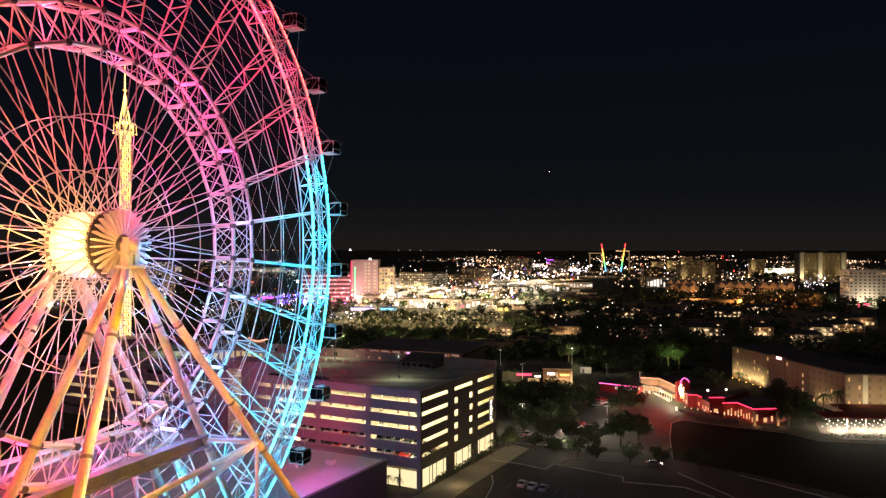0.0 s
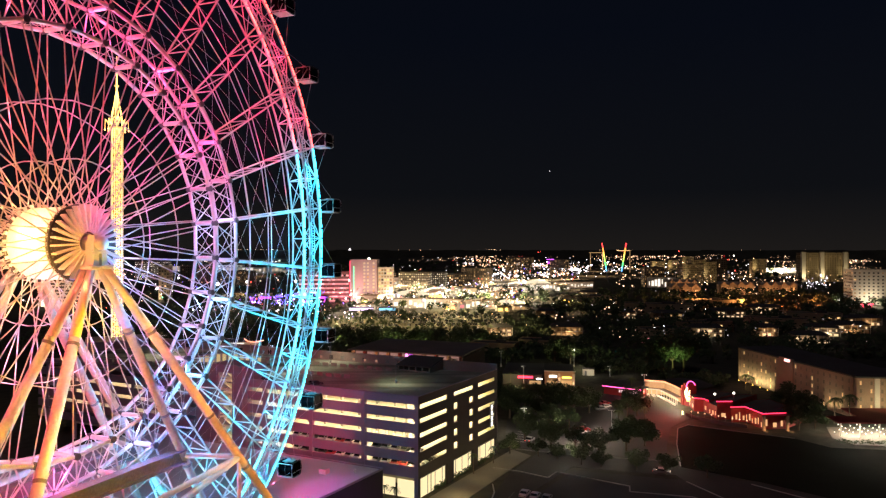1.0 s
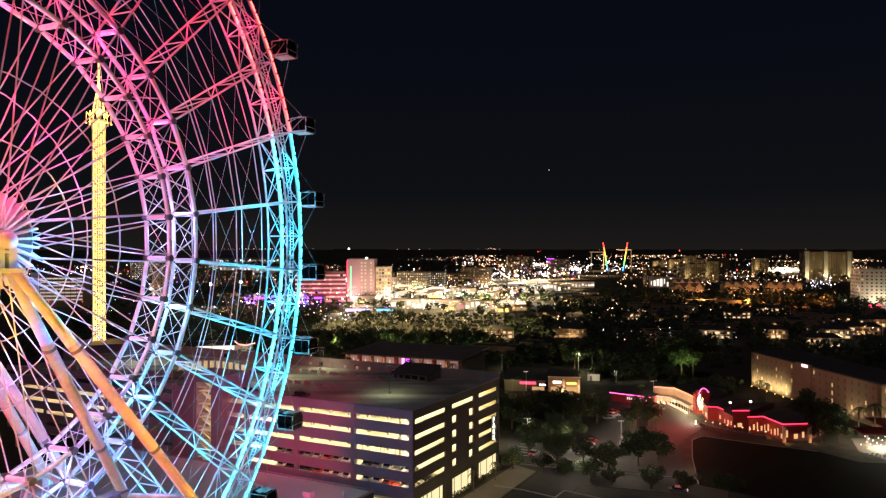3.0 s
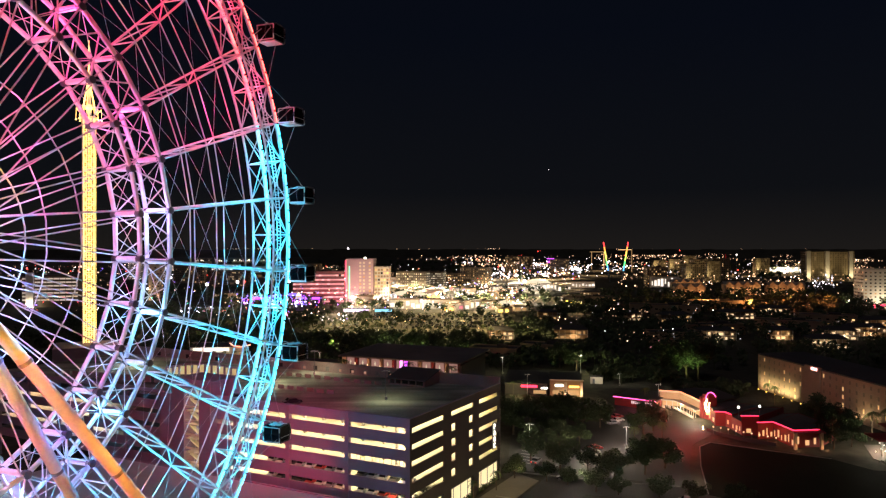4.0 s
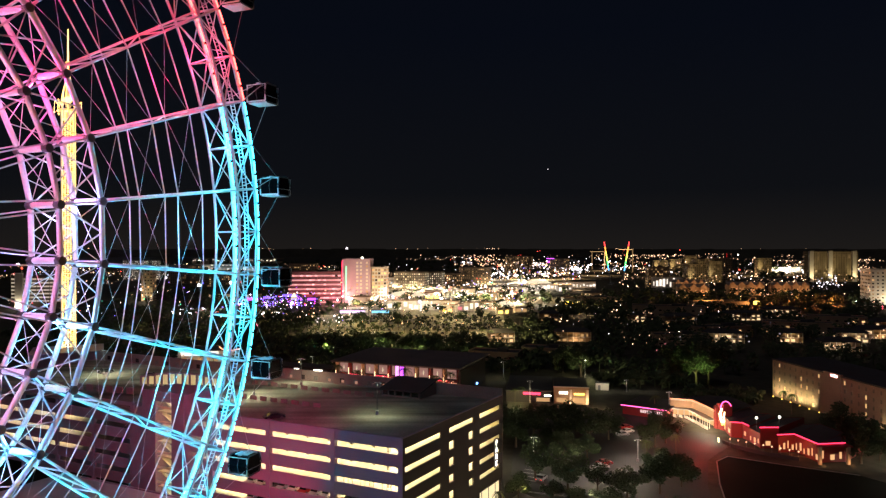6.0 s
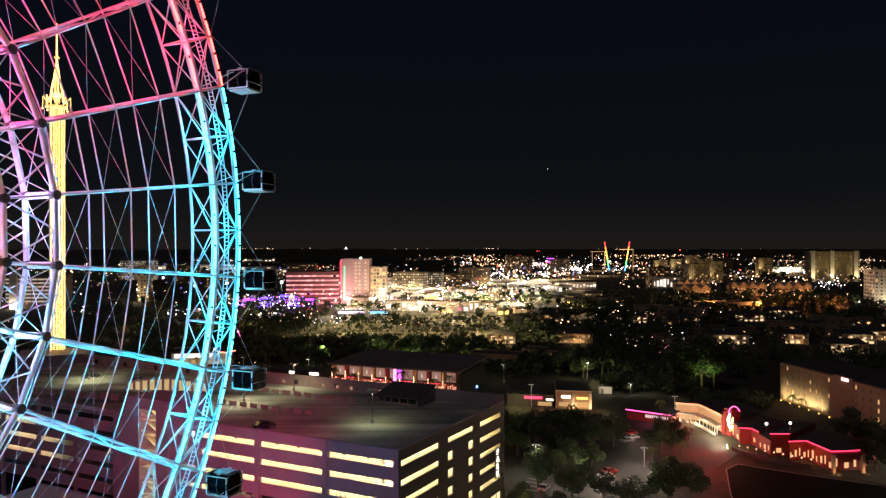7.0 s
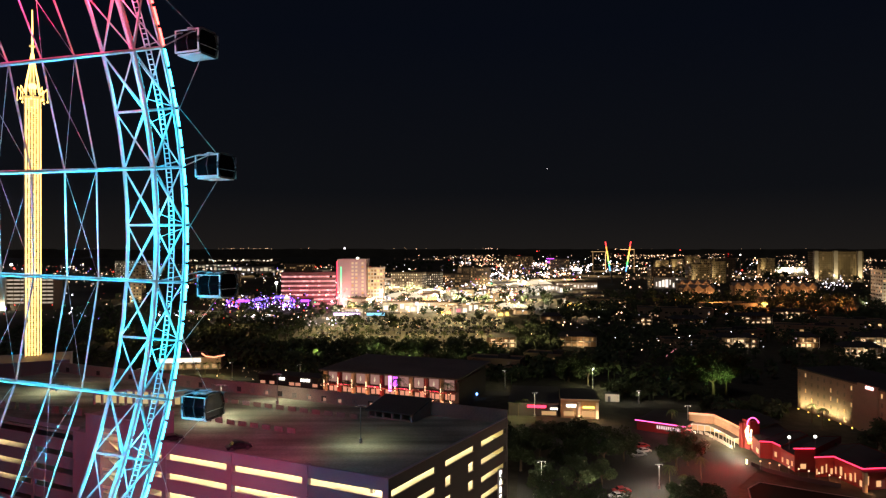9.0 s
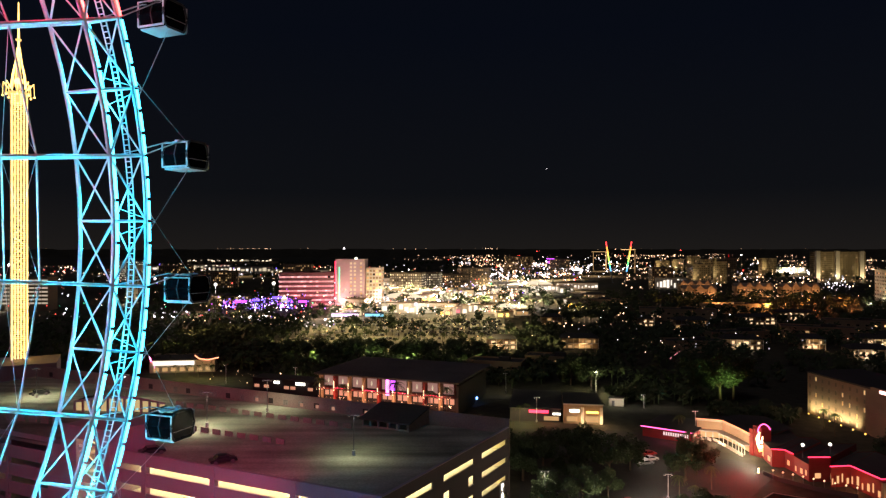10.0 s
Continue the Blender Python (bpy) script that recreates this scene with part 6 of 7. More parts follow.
# towers on the skyline
DIM_CONCRETE = material("dim_brown_concrete", (0.13, 0.10, 0.07), 0.85, 0.0, 0.05, 0.2)
TOWER_STONE = material("sand_tower_concrete", (0.28, 0.22, 0.13), 0.85, 0.0, 0.05, 0.15)
for x, w, lab in ((670, 34, "sand-coloured apartment tower"), (716, 42, "sand-coloured apartment tower")):
    building("apartment_tower", x, 1257, w, 24, 52, -6, TOWER_STONE, WIN_WARM, lab + " with dim windows", 15, 10, 0.10, (0.4, 0.4), 6, "apartment tower")
for x in (653, 686.5, 728.5):
    t = thing("lit_stair_shaft", pose(x, 1243, 0), "pale uplit stair shaft beside an apartment tower", "tower")
    part("shaft", Shape().box(0, 0, 0, 7, 5, 54), STUCCO_WHITE, t)
    part("shaft_roof", Shape().box(0, 0, 54, 8, 6, 1.2), ROOFING, t)
    spot_lamp("tower_light", (x, 1229, 2), (x, 1240.5, 16), (1.0, 0.80, 0.44), 30000, 75, 0.5, 1.0)
# spots added far in front to lift the tower bodies evenly
for x in (665, 716):
    spot_lamp("tower_light", (x, 1175, 16), (x, 1245, 30), (1.0, 0.76, 0.36), 32000, 90, 1.0, 1.0)
for x, y, w, h in ((563, 1580, 26, 41), (596, 1585, 18, 34), (622, 1590, 16, 36), (648, 1590, 14, 28), (660, 1436, 28, 38), (536, 1600, 24, 33), (505, 1610, 30, 30)):
    building("sand_tower", x, y, w, 18, h, -5, TOWER_STONE, WIN_WARM, "sand-coloured hotel tower uplit at one edge", int(h / 3.4), int(w / 3), 0.14, (0.4, 0.4), 6, "hotel")
    spot_lamp("tower_light", (x - w * 0.4, y - 22, 3), (x - w * 0.4, y - 9, 22), (1.0, 0.78, 0.4), 70000, 34, 0.5, 1.0)
    # second spot, added well away from the wall, brightens the whole body
    spot_lamp("tower_light", (x + 4, y - 66, 15), (x, y - 9, 22), (1.0, 0.74, 0.36), 26000, 70, 0.5, 1.0)


def gabled_apartments(x, y, w, n):
    b = thing("gabled_apartments", pose(x, y, 0, 0, 0, -8), "long gabled apartment block in orange lamplight", "apartment block", "gabled apartments")
    part("wall", Shape().box(0, 7, 0, w, 14, 13), STUCCO, b)
    roof = Shape()
    roof.quad([(-w / 2 - 1, -1, 13), (w / 2 + 1, -1, 13), (w / 2 + 1, 7, 17), (-w / 2 - 1, 7, 17)]).quad([(w / 2 + 1, 15, 13), (-w / 2 - 1, 15, 13), (-w / 2 - 1, 7, 17), (w / 2 + 1, 7, 17)])
    part("roof", roof, KERB, b)
    for k in range(n):
        u = -w / 2 + w * (k + 0.5) / n
        g = w / n * 0.36
        part("gable_bay", Shape().box(u, -0.6, 0, g * 2, 2.4, 13), STUCCO, b)
        part("gable", Shape().quad([(u - g, -1.8, 13), (u + g, -1.8, 13), (u, -1.8, 17.4)]).quad([(u - g, -1.8, 13), (u, -1.8, 17.4), (u, 7, 17.4), (u - g, 7, 13)]).quad([(u, -1.8, 17.4), (u + g, -1.8, 13), (u + g, 7, 13), (u, 7, 17.4)]), STUCCO, b)
        for z in (1.4, 4.6, 7.8):
            for e in (-1, 1):
                part("window", Shape().box(u + e * g * 0.5, -1.85, z, 1.5, 0.12, 1.5), WIN_WARM if random.random() < 0.3 else DARK_GLASS, b)


random.seed(88)
for x, y, w, n in ((385, 900, 44, 4), (436, 890, 44, 4), (336, 960, 40, 4), (300, 850, 36, 3)):
    gabled_apartments(x, y, w, n)
    for e in (-0.32, 0.3):
        point_lamp("courtyard_fill", (x + w * e, y - 9, 5), (1.0, 0.48, 0.22), 3600, 0.4)
    spot_lamp("courtyard_fill", (x, y - 34, 16), (x, y, 7), (1.0, 0.46, 0.20), 7000, 110, 0.5, 1.0)
for x, y in ((236, 760), (262, 700), (322, 762), (352, 720), (395, 800), (300, 690)):
    point_lamp("courtyard_fill", (x, y, 9), random.choice(((1.0, 0.24, 0.06), (1.0, 0.45, 0.15))), 17000, 0.4)
# lamp balls are oversized: the shape includes the glare round each lamp
for x, y, z, r in ((667, 1570, 44, 1.7), (432, 752, 4, 1.7), (438, 757, 5, 1.2), (120, 1010, 12, 2.2)):
    t = thing("flood_mast", pose(x, y, 0), "far glaring white floodlight on a mast", "lamp", "flood masts")
    part("mast", Shape().tube((0, 0, 0), (0, 0, z), 0.3, 6), STEEL_DARK, t)
    part("lamp", Shape().ball((0, 0, z), r), NEON_WHITE, t)
point_lamp("hotel_floodlight", (452, 722, 5), (1.0, 0.85, 0.6), 16000, 0.6)
single("red_lit_mast", Shape().tube((780, 1900, 0), (780, 1900, 44), 1.0, 6, 0.5), RED_WALL, "slim red-painted tower on the skyline", "mast")
point_lamp("beacon_lamp", (780, 1895, 40), (1.0, 0.05, 0.05), 9000, 0.3)
building("white_hotel_block", 473, 745, 62, 30, 37, -14, STUCCO_WHITE, WIN_WARM, "pale hotel block with dim windows", 10, 14, 0.25, (0.4, 0.4), 7, "hotel")
spot_lamp("hotel_uplight", (424, 746, 3), (441, 752, 18), (1.0, 0.86, 0.66), 20000, 110, 1.0, 1.0)
spot_lamp("lot_light", (822, 1640, 28), (826, 1666, 0), (1.0, 0.86, 0.56), 500000, 150, 0.5, 1.0)
for x, y, w, h, pr, lab in ((330, 1080, 30, 30, 0.5, "pale lit hotel block"), (400, 1120, 26, 34, 0.12, "sand-coloured hotel block"), (440, 1200, 20, 40, 0.1, "sand-coloured hotel block"), (474, 1230, 24, 36, 0.12, "sand-coloured hotel block"), (520, 1300, 30, 40, 0.08, "dim hotel block"),
                            (255, 1500, 40, 36, 0.4, "dim hotel block"), (180, 1600, 60, 40, 0.5, "dim hotel block"), (20, 1100, 50, 20, 0.6, "dim lit hotel"), (-40, 1000, 44, 26, 0.7, "warm-lit hotel"), (-10, 1050, 30, 24, 0.7, "warm-lit hotel"), (60, 1200, 50, 26, 0.4, "dim hotel block"),
                            (-330, 1100, 60, 24, 0.25, "dim hotel block"), (-430, 1200, 50, 30, 0.25, "dim hotel block"), (-560, 1327, 62, 36, 0.7, "warm-lit hotel"), (-250, 1300, 50, 30, 0.25, "dim hotel block")):
    sand = "sand" in lab
    building("distant_block", x, y, w, 24, h, random.uniform(-15, 15), TOWER_STONE if sand else DIM_CONCRETE, WIN_WARM, lab + " among the city lights", max(3, int(h / 3.4)), max(4, int(w / 3)), min(0.9, pr * (1.3 if pr > 0.65 else 0.95)), (0.4, 0.4), 8, lit_mat=WIN_PALE if pr > 0.65 else WIN_WARM)
    if sand:
        # first spot is added far out to lift the whole block
        spot_lamp("tower_light", (x - 6, y - 62, 12), (x, y - 12, 20), (1.0, 0.74, 0.36), 17000, 80, 0.5, 1.0)
        spot_lamp("tower_light", (x - w * 0.42, y - 24, 3), (x - w * 0.42, y - 12, 18), (1.0, 0.80, 0.46), 34000, 50, 0.5, 1.0)

# low wide houses of the near suburb
random.seed(15)
for k, (x, y, w, d, h, n) in enumerate(((190, 505, 40, 14, 7, 6), (150, 470, 34, 14, 6, 5), (250, 520, 44, 14, 8, 7), (300, 560, 40, 14, 8, 7), (200, 640, 60, 18, 9, 9),
                                          (270, 700, 50, 18, 8, 10), (160, 760, 60, 20, 8, 8), (30, 400, 26, 12, 6, 4), (60, 420, 26, 12, 5, 4))):
    building("low_block", x, y, w, d, h, random.uniform(-25, 10), STUCCO, WIN_WARM, "low flat-roofed building with a few lit windows", 2, n, 0.14, (0.34, 0.34), 10 + k)


WIN_BRIGHT = glow("bright_gallery_light", (1.0, 0.68, 0.38), 1.8, vary=0.85)


def motel(x, y, w, deg, bays, mat):
    """A two-storey house row with lit open galleries."""
    m = thing("gallery_house", pose(x, y, 0, 0, 0, deg), "two-storey house row with warm lit galleries", "house", "gallery houses")
    part("wall", Shape().box(0, 6, 0, w, 11, 6.2), STUCCO, m)
    roof = Shape()
    a, b, c, d, e, f = (-w / 2 - 0.8, -1.6, 6.2), (w / 2 + 0.8, -1.6, 6.2), (w / 2 + 0.8, 12.6, 6.2), (-w / 2 - 0.8, 12.6, 6.2), (-w / 2 + 3, 5.5, 8.6), (w / 2 - 3, 5.5, 8.6)
    roof.quad([a, b, f, e]).quad([c, d, e, f]).quad([b, c, f]).quad([d, a, e]).quad([a, d, c, b])
    part("hipped_roof", roof, ROOFING, m)
    for k in range(bays):
        u = -w / 2 + w * (k + 0.5) / bays
        for z in (0.4, 3.4):
            if random.random() < (0.8 if z < 1 else 0.5):
                part("lit_opening", Shape().box(u + random.uniform(-0.3, 0.3), 0.4, z, w / bays * random.uniform(0.2, 0.75), 0.2, random.uniform(0.7, 1.9)), mat, m)
        part("post", Shape().box(u + w / bays / 2, -1.0, 0, 0.25, 0.25, 6.2), STUCCO_WHITE, m)
    part("gallery_floor", Shape().box(0, -0.4, 3.0, w, 1.6, 0.2), STUCCO_WHITE, m)


random.seed(71)
for x, y, w, n in GALLERY_ROWS:
    if y < 560:
        point_lamp("house_light", (x + random.uniform(-4, 4), y - 3, 2.0), random.choice(((1.0, 0.85, 0.6), (1.0, 0.62, 0.3))), 900, 0.2)
    motel(x, y, w, random.uniform(-12, 6), n, random.choice((WIN_BRIGHT, WIN_WARM, WIN_BRIGHT)))


def sling_gate(x, y, lean, cols):
    t = thing("slingshot_mast", pose(x, y, 0), "tall slender ride mast in rainbow light", "ride mast", "ride masts")
    for k, m in enumerate(cols):
        z0, z1 = 20 + 50 * k / len(cols), 20 + 50 * (k + 1) / len(cols)
        part("mast_section", Shape().tube((lean * z0 / 67, 0, z0), (lean * z1 / 67, 0, z1), 1.0, 6), m, t)
    part("mast_base", Shape().tube((0, 0, 0), (lean * 20 / 67, 0, 20), 1.2, 6), STEEL_DARK, t)


RAINBOW = [glow("mast_light_" + n, c, 3.0) for n, c in (("blue", (0.1, 0.4, 1.0)), ("green", (0.1, 0.9, 0.2)), ("lime", (0.5, 0.9, 0.1)), ("yellow", (1.0, 0.7, 0.1)), ("orange", (1.0, 0.3, 0.05)), ("red", (1.0, 0.05, 0.05)))]
sling_gate(298, 1234, -11, RAINBOW)
sling_gate(312, 1210, 11, RAINBOW)
single("violet_roof_sign", Shape().box(232, 1480, 36, 16, 1, 1.6).box(228, 1480, 28, 5, 1, 4), NEON_PURPLE, "violet lit sign over a far hotel roof", "sign")
# gantry bars glow themselves in place of warm light falling on them
single("glow_gantry", Shape().box(292, 1300, 52, 30, 1.2, 1.0).box(280, 1300, 20, 0.7, 1, 33).box(303, 1300, 20, 0.7, 1, 33).box(340, 1290, 56, 26, 1.2, 1.0).box(352, 1290, 15, 1.4, 1.4, 42), WIN_WARM, "far ride gantry, self-glowing for the gold light on it", "ride")

# bright attraction fronts: their panels glow in place of lamplight on the walls
random.seed(44)
for x, y, w, h, m in ((-20, 700, 60, 9, SOFT_WHITE_GLOW), (38, 690, 30, 8, SOFT_WHITE_GLOW), (-55, 720, 36, 7, SOFT_WHITE_GLOW), (85, 960, 60, 7, SOFT_WHITE_GLOW), (150, 1000, 70, 8, SOFT_WHITE_GLOW), (40, 900, 50, 7, SOFT_WHITE_GLOW), (200, 1050, 60, 9, SOFT_WHITE_GLOW), (340, 1065, 44, 16, SOFT_WHITE_GLOW), (-130, 415, 26, 5, NEON_ROSE), (-150, 640, 20, 4, NEON_WHITE), (-210, 660, 20, 4, NEON_ROSE)):
    b = thing("amusement_hall", pose(x, y, 0), "amusement building front with self-glowing panels", "building")
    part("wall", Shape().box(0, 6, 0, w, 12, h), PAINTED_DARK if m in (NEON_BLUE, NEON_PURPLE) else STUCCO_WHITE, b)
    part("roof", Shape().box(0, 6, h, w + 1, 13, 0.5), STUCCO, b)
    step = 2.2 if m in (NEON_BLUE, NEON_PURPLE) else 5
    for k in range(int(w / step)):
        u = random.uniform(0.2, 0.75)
        part("glow_panel", Shape().box(-w / 2 + step * (k + 0.5), -0.1, 0.8 + h * random.uniform(0, 0.3), step * random.uniform(0.25, 0.9), 0.2, h * u * (0.6 if step < 5 else 1)), random.choice((m, m, m, SOFT_WHITE_GLOW)) if step < 5 else m, b)


# spots added over the far district to make its grounds glow
random.seed(91)
for k in range(34):
    d = random.uniform(660, 1500)
    x = random.uniform(-0.1, 0.2) * d
    spot_lamp("district_fill", (x, d, 20), (x, d - 0.01, 0), random.choice(((1.0, 0.9, 0.7), (1.0, 0.75, 0.4), (1.0, 0.66, 0.3))), 120000 * (d / 900) ** 2, 155, 0.5, 0.9)
for k in range(9):
    d = random.uniform(640, 900)
    x = random.uniform(0.33, 0.55) * d
    spot_lamp("district_fill", (x, d, 14), (x, d - 0.01, 0), (1.0, 0.30, 0.1), 36000, 155, 0.5, 0.9)
# high strong spots added to lift the black far ground like city haze
for x, y in ((330, 1500), (480, 1420), (620, 1480), (760, 1560), (900, 1750), (420, 1800), (560, 2050), (1080, 2100), (820, 2250), (120, 1700), (260, 2200), (-620, 1560), (-420, 1480), (-700, 1980)):
    spot_lamp("district_fill", (x, y, 42), (x, y - 0.01, 0), (1.0, 0.64, 0.34), 420000, 160, 0.5, 1.0)
for x, y in ((-2, 772), (24, 780), (50, 770), (74, 778)):
    spot_lamp("district_fill", (x, y, 20), (x, y - 0.01, 0), (1.0, 0.86, 0.5), 420000, 150, 0.5, 0.9)
for x, y in ((-62, 955), (-36, 965), (-78, 930), (-20, 900)):
    spot_lamp("district_fill", (x, y, 22), (x, y - 0.01, 0), (1.0, 0.84, 0.55), 520000, 150, 0.5, 0.9)
for k in range(10):
    d = random.uniform(450, 900)
    x = random.uniform(-0.5, -0.15) * d
    spot_lamp("district_fill", (x, d, 16), (x, d - 0.01, 0), (1.0, 0.62, 0.28), 12000, 155, 0.5, 0.9)


# pavilions added at random; glowing panels stand for their lit walls
random.seed(46)
for k in range(46):
    d = random.uniform(640, 1250)
    x, w, h = random.uniform(-0.12, 0.19) * d, random.uniform(8, 26), random.uniform(4, 9)
    m = random.choice((SOFT_WHITE_GLOW, SOFT_WHITE_GLOW, WIN_PALE, WIN_WARM, NEON_ROSE, NEON_YELLOW))
    b = thing("amusement_pavilion", pose(x, d, 0, 0, 0, random.uniform(-20, 20)), "small amusement pavilion with self-glowing panels", "building", "amusement pavilions")
    part("wall", Shape().box(0, 5, 0, w, 10, h), STUCCO_WHITE, b)
    part("roof", Shape().box(0, 5, h, w + 1, 11, 0.5), STUCCO, b)
    for j in range(max(1, int(w / 6))):
        part("glow_panel", Shape().box(-w / 2 + 6 * j + 3, -0.1, 0.6, random.uniform(1.5, 5.0), 0.2, h * random.uniform(0.25, 0.8)), m, b)


# canvas glows by itself; most canopies are added for the district's soft glow
CANVAS_GLOW = glow("self_glowing_canvas", (1.0, 0.85, 0.60), 0.95)
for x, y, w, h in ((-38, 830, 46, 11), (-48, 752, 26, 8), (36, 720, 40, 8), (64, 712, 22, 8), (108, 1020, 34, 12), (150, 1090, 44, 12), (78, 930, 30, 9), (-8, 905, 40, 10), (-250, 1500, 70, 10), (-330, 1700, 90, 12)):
    c = thing("glow_canopy", pose(x, y, 0, 0, 0, random.uniform(-15, 15)), "wide self-glowing canopy standing in for bright district glow", "canopy", "lit canopies")
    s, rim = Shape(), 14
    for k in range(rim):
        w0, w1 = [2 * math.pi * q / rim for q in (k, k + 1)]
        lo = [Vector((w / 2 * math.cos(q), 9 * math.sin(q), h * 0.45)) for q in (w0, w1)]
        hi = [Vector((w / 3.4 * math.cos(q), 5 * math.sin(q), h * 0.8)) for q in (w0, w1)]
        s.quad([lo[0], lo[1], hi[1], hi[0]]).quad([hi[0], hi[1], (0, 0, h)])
    part("canvas", s, CANVAS_GLOW, c)
    for k in range(6):
        q = math.pi * k / 3
        part("canopy_post", Shape().tube((w * 0.47 * math.cos(q), 8.4 * math.sin(q), 0), (w * 0.47 * math.cos(q), 8.4 * math.sin(q), h * 0.5), 0.2, 6), STEEL, c)
# row of lamps added to brighten the near edge of the district
for k in range(11):
    point_lamp("plaza_fill", (-92 + 15 * k, 672 + 9 * (k % 3), 9), ((1.0, 0.8, 0.45), (1.0, 0.62, 0.3), (1.0, 0.9, 0.7))[k % 3], 9000, 0.4)
for x, y, c in ((-160, 700, (0.3, 0.12, 1.0)), (-130, 696, (0.5, 0.1, 1.0)), (-200, 706, (0.6, 0.1, 0.9)), (-70, 660, (0.4, 0.1, 1.0))):
    point_lamp("sign_wash", (x, y, 6), c, 1500, 0.4)
for k, (x, w) in enumerate(((-640, 90), (-730, 120), (-820, 80), (-905, 60))):
    b = thing("far_stadium_stand", pose(x, 2620, 0), "far floodlit stand glowing white", "building", "far stands")
    s = Shape()
    for j in range(int(w / 7)):
        if random.random() < 0.75:
            s.box(-w / 2 + 7 * j + 3.5, 0, 8 + random.uniform(0, 4), random.uniform(2, 6.5), 6, random.uniform(2, 6))
    tagged(part("lit_tier", s, WIN_PALE, b), kind="stuff")
    part("stand_base", Shape().box(0, 2, 0, w, 12, 8), STUCCO, b)
    part("stand_roof", Shape().box(0, 2, 17, w + 4, 12, 1), STUCCO, b)
single("red_sign_bar", Shape().box(438, 711, 2.5, 13, 0.5, 1.0).box(442, 711, 0, 0.5, 0.4, 2.5).box(434, 711, 0, 0.5, 0.4, 2.5), NEON_RED, "low red lit sign bar beside a hotel", "sign")
# lamps scattered at random to give the district a continuous glow
random.seed(93)
for k in range(46):
    d = 1 / random.uniform(1 / 1350, 1 / 630)
    x = random.uniform(-0.16, 0.20) * d
    point_lamp("plaza_fill", (x, d, random.uniform(6, 11)), random.choice(((1.0, 0.88, 0.82), (1.0, 0.78, 0.5), (1.0, 0.66, 0.45), (1.0, 0.42, 0.36))), 12000 * (d / 800) ** 2, 0.4)
plant(PALMS, [(random.uniform(-0.13, 0.15) * 780, random.uniform(650, 900), random.uniform(0.8, 1.2)) for _ in range(20)])


def diner():
    r = thing("neon_diner", pose(-121, 403, 0, 0, 0, 8), "white-lit diner with an orange neon canopy", "restaurant")
    part("wall", Shape().box(0, 7, 0, 30, 14, 6), STUCCO_WHITE, r)
    part("roof", Shape().box(0, 7, 6, 31, 15, 0.5), ROOFING, r)
    part("lit_fascia", Shape().box(-4, -0.2, 3.6, 19, 0.3, 2.0), SOFT_WHITE_GLOW, r)
    part("neon_canopy", Shape().path([(6, -1, 8.2), (8, -1, 6.6), (12, -1, 6.0), (17, -1, 7.0)], 0.3, 6), NEON_ORANGE, r)
    for k in range(7):
        part("window", Shape().box(-12 + 4 * k, -0.1, 0.7, 2.4, 0.2, 1.8), WIN_WARM, r)


diner()
plant(PALMS, [(-114, 391, 0.7), (-108, 388, 0.65), (-102, 389, 0.75), (-120, 392, 0.6)])
for x, y, z, w in ((-112, 387.5, 1.6, 700), (-105, 386, 1.6, 800), (-98, 386, 1.6, 500), (-121, 389, 1.6, 400), (-153, 447, 7, 3500), (-140, 452, 6, 1500)):
    point_lamp("garden_light", (x, y, z), (1.0, 0.78, 0.28), w, 0.2)
woods("woods", 190, (-150, 406, -66, 470, -0.1), 8, "dark trees behind the boulevard", 39)
woods("woods", 150, (-150, 470, -92, 640, -0.05), 8, "dark trees beside the lit lot", 38)
s = Shape()
for k in range(46):
    f = random.random() ** 0.7
    s.blob((-104 + 58 * f + random.uniform(-2, 2), 378 - 14 * f + random.uniform(-3, 3), random.uniform(1.5, 6)), random.uniform(0.1, 0.3))
single("terrace_lights", s, BULB_WARM, "string of small warm terrace lights", "lights", kind="stuff")
s = Shape()
for k in range(120):
    f = random.random()
    s.blob((-45 + 52 * f, 336.0 - 19.5 * f, random.choice((random.uniform(2.6, 3.6), random.uniform(5.6, 7.0)))), random.uniform(0.08, 0.2))
single("arcade_lights", s, BULB_WARM, "row of small warm lights along the arcade", "lights", kind="stuff")


def walkway_shops():
    w = thing("walkway_shops", pose(-60, 350, 0, 0, 0, -20), "low dark shop row with white lit signs", "shop")
    part("wall", Shape().box(0, 4, 0, 30, 8, 6.6), PAINTED_DARK, w)
    part("roof", Shape().box(0, 4, 6.6, 31, 9, 0.4), ROOFING, w)
    for x, l in ((7.5, 4.2), (-3.5, 2.4)):
        part("sign_bar", Shape().box(x, -0.3, 5.0, l, 0.3, 1.0), NEON_WHITE, w, "white lit sign bar")
    for x in (-13, -8.5, 1, 4, 12):
        part("shop_window", Shape().box(x, -0.1, 3.0, 2.2, 0.2, 1.2), WIN_TERRACE, w)


walkway_shops()


